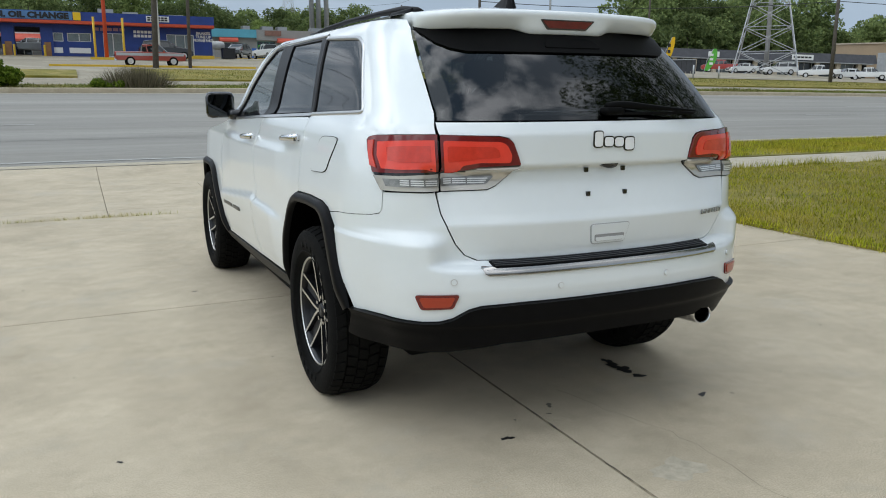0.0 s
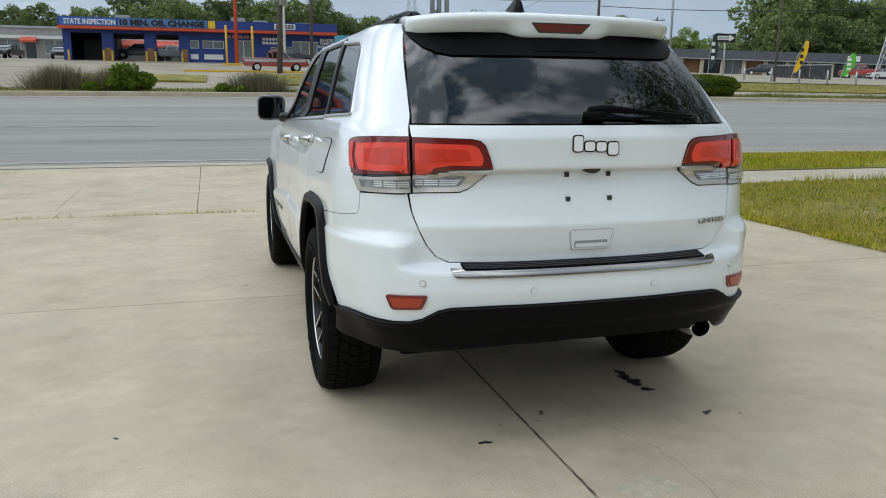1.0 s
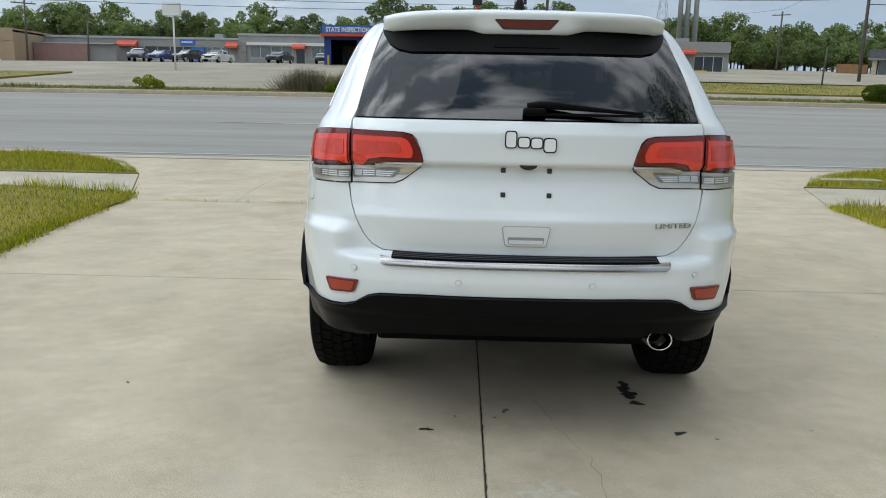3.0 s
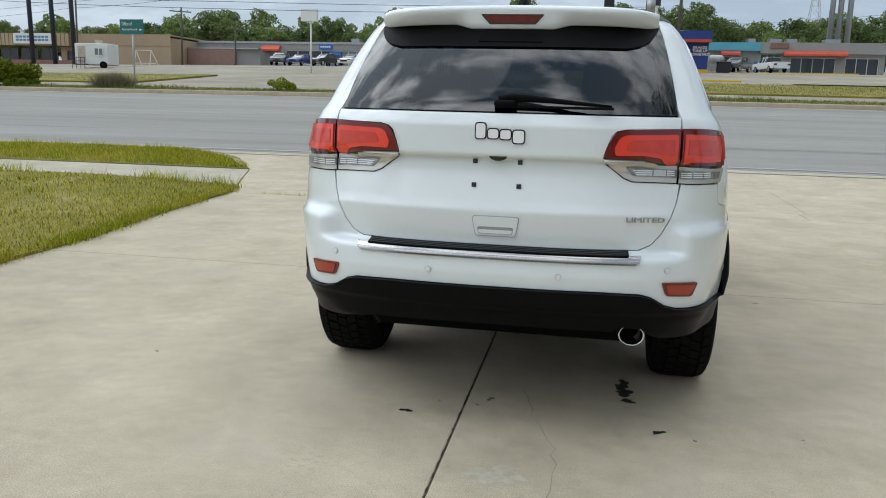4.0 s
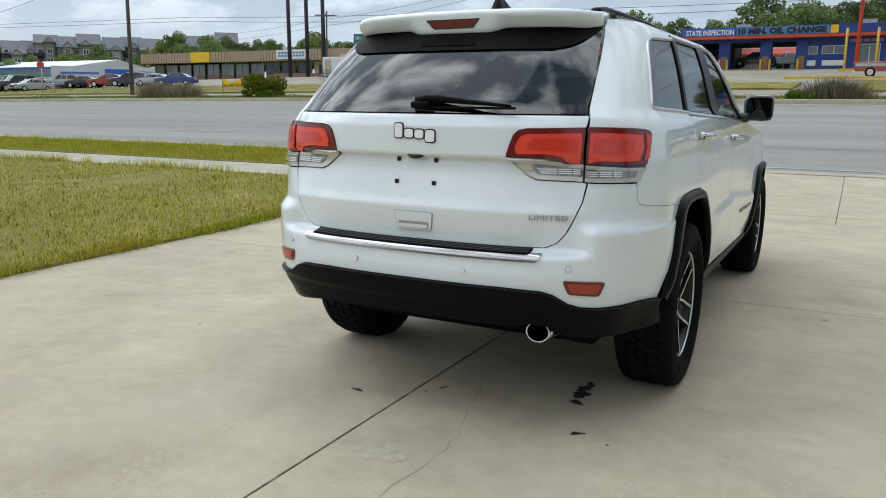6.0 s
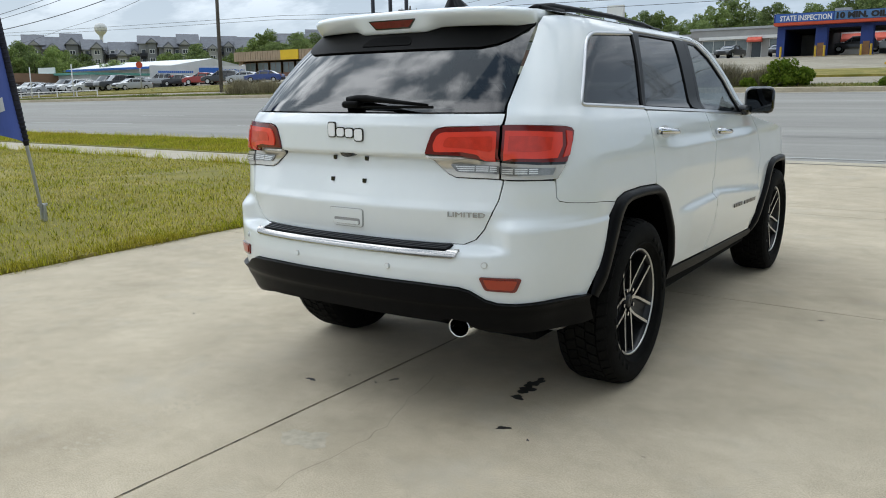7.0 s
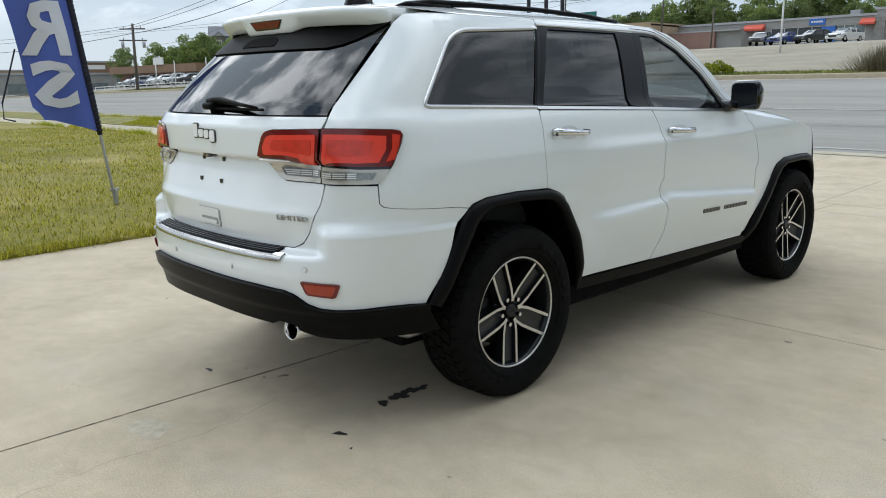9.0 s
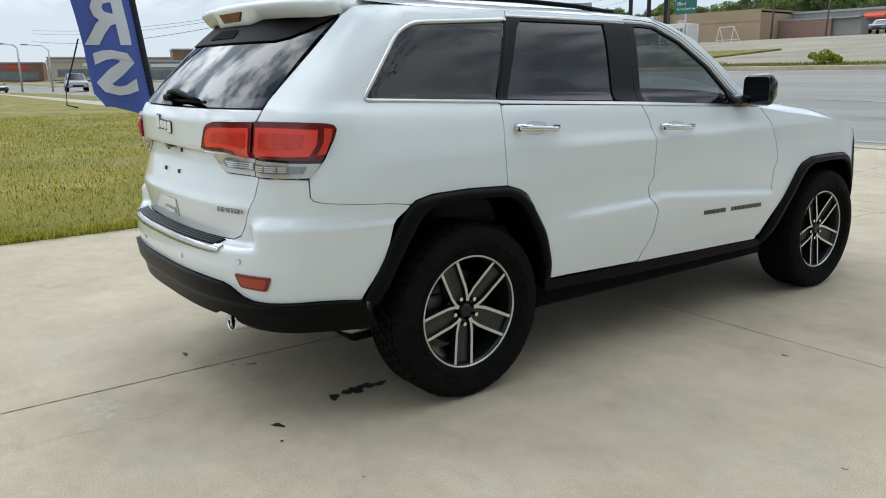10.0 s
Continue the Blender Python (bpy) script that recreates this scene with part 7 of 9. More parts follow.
block("wall", garage, -11.4, -11.1, 76.3, 86, G - 0.3, 7.2, blue_wall)
block("back_wall", garage, -11.1, 11.9, 85.7, 86, G - 0.3, 7.2, white_wall, "pale back wall")
block("partition", garage, -1.75, -1.55, 76.3, 85.7, G - 0.3, 7.2, dark_inside)
block("partition", garage, -7.9, -7.6, 76.5, 85.7, G - 0.3, 7.2, dark_inside)
block("ceiling_slab", garage, -11.1, -7.6, 76.3, 85.7, 6.95, 7.15, dark_inside)
block("ceiling_slab", garage, -1.75, 11.9, 76.3, 85.7, 6.95, 7.15, dark_inside)
block("ceiling_slab", garage, -7.6, -1.75, 76.3, 81.5, 6.75, 6.95, dark_inside)
block("bay_floor", garage, -11.3, -1.6, 75.6, 85.7, G - 0.3, G + 0.14, concrete)
block("fascia", garage, -11.55, 12.3, 75.0, 76.0, 7.36, 8.10, blue_wall, "blue fascia")
block("fascia_stripe", garage, -11.55, 12.3, 74.96, 76.0, 7.12, 7.36, red_stripe, "red-orange stripe")
block("roof", garage, -11.5, -7.6, 76.0, 86.2, 7.2, 8.0, dark_roof)
block("roof", garage, -7.6, -1.75, 76.0, 77.6, 7.2, 8.0, dark_roof)
block("roof", garage, -1.75, 12.25, 76.0, 86.2, 7.2, 8.0, dark_roof)
block("sign_panel", garage, -11.4, -6.85, 74.95, 75.0, 7.38, 8.06, mat("mid_blue_panel", (0.04, 0.12, 0.40), 0.5, vary=0.1, scale=2), "blue sign panel")
letters("sign_letters", "STATE INSPECTION", 0.6, upright(-11.05, 74.94, 7.47), sign_white, garage, 0.02, "white painted letters", 4.1, 0.46, 0.014)
block("sign_panel", garage, -6.75, 0.70, 74.96, 75.0, 7.40, 8.06, mat("faded_blue_panel", (0.085, 0.20, 0.40), 0.5, vary=0.12, scale=2), "faded mid-blue sign panel")
letters("sign_letters", "10 MIN. OIL CHANGE", 0.6, upright(-6.6, 74.97, 7.46), black_ink, garage, 0.05, "raised black letters", 7.05, 0.54, 0.035)
block("sign_panel", garage, 0.76, 1.36, 74.95, 75.0, 7.40, 8.05, sign_yellow, "yellow square sign")
block("sign_board", garage, 6.55, 8.45, 74.93, 75.0, 7.50, 7.98, sign_white, "white sign board")
bars(garage, 6.65, 8.35, 74.92, 7.55, 7.93, 6, black_ink, 2)
bars(garage, 5.5, 7.6, 75.98, 6.15, 6.85, 7, sign_white, 2)
for i, (t, w) in enumerate((("BRAKES", 1.25), ("TUNE UP", 1.35), ("PROPANE PARTS", 1.75))):
    letters("sign_letters", t, 0.3, upright(11.45 - w / 2, 75.97, 6.58 - 0.31 * i), sign_white, garage, 0.01, "white painted letters", w, 0.26, 0.012)
bars(garage, 2.3, 4.9, 75.98, 6.62, 7.0, 5, mat("faded_pink_lettering", (0.40, 0.22, 0.25), 0.7))
for a, b in ((-1.60, -0.12), (0.18, 2.05)):
    window(garage, a, b, 5.70, 6.43, 76.08, 2, window_grey)
    block("panel_white", garage, a + 0.1, b - 0.1, 75.96, 76.0, 4.75, 5.2, sign_white, "white lower panel")
window(garage, 3.0, 4.6, 4.5, 6.5, 76.08, 2, window_grey)
window(garage, 8.25, 10.6, 4.55, 6.55, 76.08, 3, window_grey)
block("base_stripe", garage, 5.3, 12.25, 75.4, 75.98, G - 0.2, 4.72, yellow_paint, "yellow kerb stripe")
for x in (-8.28, -4.78, -1.85):
    block("pier", garage, x + 0.05, x + 0.95, 75.8, 76.1, G - 0.2, 6.9, blue_wall, "blue bay pier")
    block("pier_panel", garage, x + 0.25, x + 0.75, 75.76, 75.8, G, 5.6, brown_door, "plywood panel on the pier")
for x in (-10.9, -8.1, -7.4, -4.6, -3.85, -1.6):
    bm = bmesh.new()
    tube(bm, [(x, 75.4, G - 0.2), (x, 75.4, G + 1.0)], 0.09, 8)
    part("bollard", bm, yellow_paint, garage, "yellow bollard")
awning(garage, -7.5, -1.8, 85.7, 6.15, 6.9, 0.8)
window(garage, -4.3, -2.9, 4.6, 6.1, 85.6, 2, window_dark, name="door")
# roof clutter
for x, h in ((2.9, 0.9), (5.0, 0.7), (9.0, 0.6), (-7.5, 0.8)):
    block("roof_unit", garage, x, x + 1.3, 80, 81.2, 8.0, 8.0 + h, galv, "grey rooftop air unit")

# grey strip mall behind, with red awnings
strip_mall = empty("strip_mall", "long low grey strip mall with red awnings", "shop building")
Z = 5.2
wall_with_openings(strip_mall, -60, -26.0, 99, 0.3, Z - 0.4, 8.45, [(-38.0, -31.5, 5.6, 7.4), (-30.6, -27.2, 5.5, 7.4)], grey_wall, "grey front wall")
wall_with_openings(strip_mall, -26.0, -9.0, 98.6, 0.3, Z - 0.4, 9.0, [(-24.6, -19.3, 6.1, 7.6), (-18.9, -17.7, 5.3, 7.3), (-16.9, -14.8, 6.1, 7.6)], grey_wall, "grey front wall")
block("roof", strip_mall, -60, -9, 99.3, 112, 8.1, 8.4, dark_roof)
block("side_wall", strip_mall, -60, -59.7, 99.3, 112, Z - 0.4, 8.4, grey_wall)
block("parapet", strip_mall, -60.1, -25.9, 98.9, 99.0, 8.25, 8.5, galv, "pale metal coping")
block("parapet", strip_mall, -26.1, -9, 98.5, 98.6, 8.8, 9.05, galv, "pale metal coping")
block("stone_pier", strip_mall, -26.1, -25.0, 98.45, 98.6, Z - 0.4, 8.0, grey_stone, "grey stone pier")
block("stone_pier", strip_mall, -14.6, -13.0, 98.45, 98.6, Z - 0.4, 8.0, grey_stone, "grey stone pier")
block("canopy_band", strip_mall, -24.9, -14.7, 98.2, 98.6, 7.65, 8.0, white_frame, "white canopy band")
window(strip_mall, -24.6, -19.3, 6.1, 7.6, 98.7, 4, window_grey)
window(strip_mall, -16.9, -14.8, 6.1, 7.6, 98.7, 2, window_grey)
window(strip_mall, -18.9, -17.7, 5.3, 7.3, 98.7, 1, window_dark, name="door")
window(strip_mall, -38.0, -31.5, 5.6, 7.4, 99.1, 4, window_dark)
window(strip_mall, -30.6, -27.2, 5.5, 7.4, 99.1, 3, window_grey)
for a, b in ((-41.2, -38.7), (-27.6, -26.0), (-19.2, -17.6)):
    awning(strip_mall, a, b, 98.9 if a < -26 else 98.5, 7.25, 8.0)
block("sign_board", strip_mall, -33.4, -31.6, 98.9, 99.0, 7.55, 8.25, sign_blue, "blue shop sign")
bars(strip_mall, -33.2, -31.8, 98.9, 7.75, 8.05, 5, sign_white)
block("window_poster", strip_mall, -32.0, -30.4, 98.9, 99.0, 5.6, 7.3, sign_blue, "blue window graphic")
for x in (-52, -48, -44.5):
    block("pilaster", strip_mall, x, x + 0.15, 98.95, 99.0, Z - 0.4, 7.6, dark_inside)
for x in (-30, -24, -21):
    block("roof_unit", strip_mall, x, x + 1.1, 102, 103, 8.4, 9.2, galv, "grey rooftop air unit")
block("utility_box", strip_mall, -45.6, -44.6, 97.4, 98.4, Z - 0.3, 6.6, galv, "grey utility cabinet")

# tan building with a yellow sign
tan_hall = empty("tan_shop_building", "long tan metal-sided shop with a yellow sign and dark shopfront", "shop building")
TZ = 4.3
wall_with_openings(tan_hall, -100, -50.5, 92, 0.3, TZ - 0.5, 7.3, [(-99.0, -66.0, TZ, 7.1), (-65.2, -62.8, TZ, 6.6)], tan_wall, "tan siding wall")
block("end_wall", tan_hall, -50.8, -50.5, 92.3, 110, TZ - 0.5, 8.7, tan_wall, "tan siding end wall")
block("end_wall", tan_hall, -100, -99.7, 92.3, 110, TZ - 0.5, 8.7, tan_wall)
block("parapet", tan_hall, -64, -50.5, 91.95, 92.3, 7.3, 8.72, tan_wall, "tan parapet")
bm = bmesh.new()
for k in range(62):
    x = -100 + 0.58 * k
    box(bm, x, x + 0.5, 91.0, 91.12, 7.15, 8.65)
part("ribbed_fascia", bm, tan_wall, tan_hall, "ribbed tan metal fascia", kind="stuff")
block("fascia_back", tan_hall, -100, -64, 91.12, 92.0, 7.1, 8.6, brown_trim)
block("roof", tan_hall, -100, -50.5, 92, 110, 8.3, 8.5, brown_trim)
block("sign_board", tan_hall, -88.9, -85.0, 90.85, 91.0, 7.15, 8.65, sign_yellow, "plain yellow shop sign")
block("sign_board", tan_hall, -72.0, -65.9, 90.85, 91.0, 7.35, 8.65, sign_white, "white shop sign")
bars(tan_hall, -71.6, -66.8, 90.85, 7.6, 8.4, 9, mat("sign_blue_grey", (0.12, 0.25, 0.40), 0.6), 2)
for k in range(11):
    a = -98.6 + 2.95 * k
    window(tan_hall, a, a + 2.5, TZ + 0.9, 6.9, 92.2, 2, window_grey if k not in (8, 9, 10) else window_dark, brown_trim)
    block("stall_riser", tan_hall, a, a + 2.5, 92.1, 92.25, TZ - 0.3, TZ + 0.9, brick, "brick stall riser")
window(tan_hall, -65.2, -62.8, TZ, 6.6, 92.2, 2, window_dark, brown_trim, "door")
block("brick_planter", tan_hall, -72, -63, 90.3, 91.4, TZ - 0.5, TZ + 1.0, brick, "low brick wall")

# low wall between, and the pink brick wing
low_wing = empty("brick_wing", "low pinkish brick wing with a flat roof", "building")
block("wall", low_wing, -50.4, -43.8, 96, 97, TZ, 7.3, pink_wall)
block("wall", low_wing, -43.8, -40.5, 96.5, 97, TZ, 7.4, grey_wall)
block("roof_edge", low_wing, -50.4, -40.5, 95.95, 97.1, 7.3, 7.45, galv)

# turquoise and grey shops right of the garage
side_shops = empty("corner_shops", "row of small shops with a turquoise fascia and red awnings", "shop building")
SZ = 5.0
wall_with_openings(side_shops, 12.8, 33, 94, 0.3, SZ - 0.6, 7.4, [(16.3, 17.4, SZ - 0.3, 7.1), (20.15, 22.3, SZ, 7.3), (23.3, 28.0, SZ - 0.3, 7.0), (29.0, 32.4, SZ - 0.3, 7.0)], grey_wall, "grey shop wall")
block("fascia", side_shops, 12.8, 20.0, 93.4, 94.0, 7.65, 8.55, tq_wall, "turquoise fascia")
block("fascia", side_shops, 20.0, 33, 93.6, 94.0, 7.4, 8.6, grey_wall, "grey-brown fascia")
block("wall_top", side_shops, 12.8, 20.0, 94.0, 94.3, 7.4, 7.66, grey_wall)
block("roof", side_shops, 12.8, 33, 94.3, 106, 7.4, 7.7, dark_roof)
block("sign_board", side_shops, 21.0, 22.9, 93.45, 93.6, 7.95, 8.5, brick, "red-brown shop sign")
window(side_shops, 16.3, 17.4, SZ - 0.3, 7.1, 94.1, 1, window_dark, name="door")
window(side_shops, 20.15, 22.3, SZ, 7.3, 94.1, 3, window_dark, green_trim)
block("window_poster", side_shops, 20.3, 21.1, 94.02, 94.08, 5.9, 6.9, mat("bright_green_poster", (0.10, 0.42, 0.05), 0.6))
block("window_poster", side_shops, 21.4, 22.1, 94.02, 94.08, 5.9, 6.7, mat("pale_poster", (0.55, 0.60, 0.50), 0.6))
block("wall_panel", side_shops, 19.5, 20.1, 93.96, 94.0, SZ, 6.5, sign_blue, "blue painted wall panel")
window(side_shops, 23.3, 28.0, SZ - 0.3, 7.0, 94.1, 4, window_dark)
window(side_shops, 29.0, 32.4, SZ - 0.3, 7.0, 94.1, 3, window_dark)
for a, b in ((15.8, 17.85), (22.45, 29.0)):
    awning(side_shops, a, b, 93.95, 7.15, 7.9)
for x, w in ((19.2, 0.8), (21.5, 1.3), (23.4, 1.1), (27.5, 1.6)):
    block("roof_unit", side_shops, x, x + w, 97, 98.4, 7.7, 9.25, galv, "grey rooftop air unit")
block("kerb", side_shops, 13.0, 30.0, 92.2, 92.5, SZ - 0.2, SZ + 0.30, yellow_paint, "yellow painted kerb")
bm = bmesh.new()
tube(bm, [(13.7, 87.0, 6.3), (13.78, 87.0, 6.3), (13.95, 87.0, 6.3), (14.95, 87.0, 6.3), (15.12, 87.0, 6.3), (15.2, 87.0, 6.3)], [0.2, 0.36, 0.44, 0.44, 0.36, 0.2], 16)
tank = part("tank", bm, mat("dull_tank_paint", (0.46, 0.46, 0.44), 0.5, vary=0.2, scale=3), garage, "dull white propane tank", True)
for x in (14.0, 14.9):
    block("tank_leg", tank, x - 0.08, x + 0.08, 86.7, 87.3, 4.7, 6.0, galv)
bin_ = empty("dumpster", "black steel refuse container beside the garage", "dumpster", pose(13.8, 77.0, hill(13.8, 77.0)) @ Matrix.Scale(0.64, 4))
block("container", bin_, -0.9, 0.9, -0.7, 0.7, 0.1, 1.45, black_ink)
block("lid", bin_, -0.95, 0.95, -0.75, 0.75, 1.45, 1.55, dark_inside)

# dark-roofed shops to the east
east = empty("mansard_shops", "long low shops with dark mansard roof and stone piers", "shop building")
ex, ey, eturn = 58.4, 111.3, -33.0
east.matrix_basis = pose(ex, ey, 6.05, 0, 2.5, eturn)
L = 58
for k in range(20):
    block("stone_pier", east, 2.95 * k, 2.95 * k + 0.6, 0.0, 0.7, -2.5, 2.1, cream_wall, "cream stone pier", 0.03)
block("back_wall", east, 0, L, 2.0, 2.4, -3, 2.4, dark_inside)
for k in range(19):
    a = 2.95 * k + 0.65
    window(east, a, a + 2.25, -1.6 - 0.02 * k, 2.0, 1.6, 3 if k % 2 else 2, window_dark if k % 3 else window_grey, dark_inside if k % 2 else white_frame)
bm = bmesh.new()
pts = [(-0.6, 2.05), (0.3, 3.35), (0.9, 3.35), (14, 3.35), (14, 2.05)]
a = [bm.verts.new((-0.5, p, q)) for p, q in pts]
b = [bm.verts.new((L + 0.5, p, q)) for p, q in pts]
bm.faces.new(a)
bm.faces.new(b[::-1])
for i in range(5):
    bm.faces.new((a[i], b[i], b[(i + 1) % 5], a[(i + 1) % 5]))
bmesh.ops.recalc_face_normals(bm, faces=bm.faces)
part("mansard_roof", bm, dark_roof, east, "dark mansard roof")
block("soffit", east, -0.5, L, -0.6, 2.0, 1.95, 2.05, galv)
for k, (x, w, m_) in enumerate(((6.3, 0.9, sign_white), (34.5, 1.6, sign_white), (46.5, 3.0, sign_white))):
    block("sign_board", east, x, x + w, -0.75, -0.6, 2.25, 3.0, m_, "shop sign on the roof edge")
    if w > 2:
        bars(east, x + 0.2, x + w - 0.2, -0.75, 2.45, 2.8, 5, black_ink)
for k in (4, 7):
    block("roller_door", east, 2.95 * k + 0.65, 2.95 * k + 2.9, 1.2, 1.5, -1.6, 2.1, brown_door, "brown roller door")
block("wood_fence", east, -4.6, -0.6, 1.5, 1.7, -1.4, 1.3, brown_door, "brown wooden fence panel")
tan_store = empty("tan_warehouse", "tan block warehouse with a grey roller door", "warehouse", pose(118, 82, 4.4, 0, 0, -52))
block("wall", tan_store, -10, 14, 0, 18, -2, 4.6, tan_wall)
block("roller_door", tan_store, -4, 2, -0.1, 0.1, -0.5, 3.2, galv)
block("roof_edge", tan_store, -10.2, 14.2, -0.2, 18, 4.6, 4.8, cream_wall)
far_roof = empty("low_house", "low brown-roofed house among the trees", "house", pose(54, 132, 7.4))
block("wall", far_roof, -3, 0.4, 0, 8, -0.5, 1.0, cream_wall)
block("roof", far_roof, -3.6, 0.9, -1, 9, 1.0, 1.7, brown_trim)

# white body shop, green-trimmed office and brown shops to the west
body_shop = empty("body_shop", "white block body shop with painted lettering", "shop building", pose(-66.7, 63.7, 2.75, 0, 0, 51.5))
block("wall", body_shop, -10.5, 0, 0, 0.3, -1.2, 2.15, white_wall, "white painted front wall")
block("end_wall", body_shop, -0.3, 0, 0.3, 12, -1.2, 2.3, white_wall)
block("roof", body_shop, -10.5, 0, 0.3, 12, 1.9, 2.1, white_roof)
bars(body_shop, -9.6, -5.8, 0, 1.25, 1.6, 18, sign_blue)
bars(body_shop, -9.4, -7.0, 0, 0.85, 1.08, 14, red_stripe)
block("sign_board", body_shop, -5.2, -2.6, -0.1, 0, 0.7, 1.9, sign_blue, "blue shop sign")
for k in range(2):
    block("roller_door", body_shop, -9.5 + 4.3 * k, -7.1 + 4.3 * k, -0.04, 0.02, -1.0, 0.5, window_dark)
letters("sign_letters", "MAGIC TOUCH", 0.6, pose(0, 0, 0, 90) @ pose(-2.45, 1.3, 0.06), sign_blue, body_shop, 0.01, "blue painted letters", 2.3, 0.45)
long_roof = empty("showroom", "long building with a white metal roof and blue edge", "showroom", pose(-114.0, 86.0, 6.0, 0, 0, 0))
block("wall", long_roof, -26, 4, 0, 16, -1.5, 0.6, white_wall)
bm = bmesh.new()
pts = [(-1.2, 0.6), (8, 2.1), (17, 0.6)]
a = [bm.verts.new((-27, p, q)) for p, q in pts]
b = [bm.verts.new((5, p, q)) for p, q in pts]
bm.faces.new(a)
bm.faces.new(b[::-1])
for i in range(3):
    bm.faces.new((a[i], b[i], b[(i + 1) % 3], a[(i + 1) % 3]))
bmesh.ops.recalc_face_normals(bm, faces=bm.faces)
part("roof", bm, white_roof, long_roof, "white metal roof")
block("roof_edge", long_roof, -27, 5, -1.3, -1.15, 0.25, 0.62, sign_blue, "blue roof edge")
office = empty("office", "low white office with green trim", "office", pose(-111.6, 62.0, 2.75, 0, 0, 0) @ Matrix.Diagonal((1.56, 1, 1, 1)))
wall_with_openings(office, -1, 10.4, 0, 0.3, -1.2, 1.7, [(0.3, 2.4, -0.8, 0.6), (5.0, 8.2, -0.7, 0.7)], white_wall, "white wall")
window(office, 0.3, 2.4, -0.8, 0.6, 0.1, 2, window_dark, green_trim)
window(office, 5.0, 8.2, -0.7, 0.7, 0.1, 4, window_dark, white_frame)
block("roof", office, -1.4, 10.8, -0.7, 9, 1.7, 2.0, green_trim, "green roof edge")
block("side_wall", office, 10.1, 10.4, 0.3, 9, -1.2, 1.7, white_wall)
block("sign_board", office, 1.5, 4.2, 0.5, 0.7, 2.0, 2.9, sign_white, "white roof sign")
shops = empty("brown_shops", "low shops with a brown roof band", "shop building", pose(-134.7, 58.0, 2.5, 0, 0, 0) @ Matrix.Diagonal((1.4, 1, 1, 1)))
wall_with_openings(shops, 0, 22, 0, 0.3, -1.0, 1.0, [(2, 5, -0.5, 0.9), (7, 10, -0.5, 0.9), (12, 15, -0.5, 0.9), (17, 20, -0.5, 0.9)], pink_wall, "brown brick wall")
for k in range(4):
    window(shops, 2 + 5 * k, 5 + 5 * k, -0.5, 0.9, 0.1, 3, window_dark)
block("roof", shops, -0.5, 22.5, -2.2, 9, 1.0, 2.2, brown_trim, "brown roof band")
block("sign_board", shops, 12.6, 15.0, -2.4, -2.2, 2.2, 3.3, sign_white, "white roof sign with an oval mark")

# flats on the hill and water tower
flats = mat("grey_siding", (0.21, 0.215, 0.215), 0.8, vary=0.15, scale=0.4)
flats_pale = mat("pale_siding", (0.34, 0.34, 0.33), 0.8, vary=0.12, scale=0.4)


def gable(b, name, x0, x1, y0, y1, z, rise, along_x):
    """A pitched roof with overhanging eaves."""
    bm = bmesh.new()
    o = 0.6
    if along_x:
        ends = [[(x, y0 - o, z - 0.2), (x, (y0 + y1) / 2, z + rise), (x, y1 + o, z - 0.2)] for x in (x0 - o, x1 + o)]
    else:
        ends = [[(x0 - o, y, z - 0.2), ((x0 + x1) / 2, y, z + rise), (x1 + o, y, z - 0.2)] for y in (y0 - o, y1)]
    f, g = [[bm.verts.new(p) for p in e] for e in ends]
    bm.faces.new(f)
    bm.faces.new(g[::-1])
    for i in range(3):
        bm.faces.new((f[i], g[i], g[(i + 1) % 3], f[(i + 1) % 3]))
    bmesh.ops.recalc_face_normals(bm, faces=bm.faces)
    return part(name, bm, grey_roof, b, "grey shingle roof")


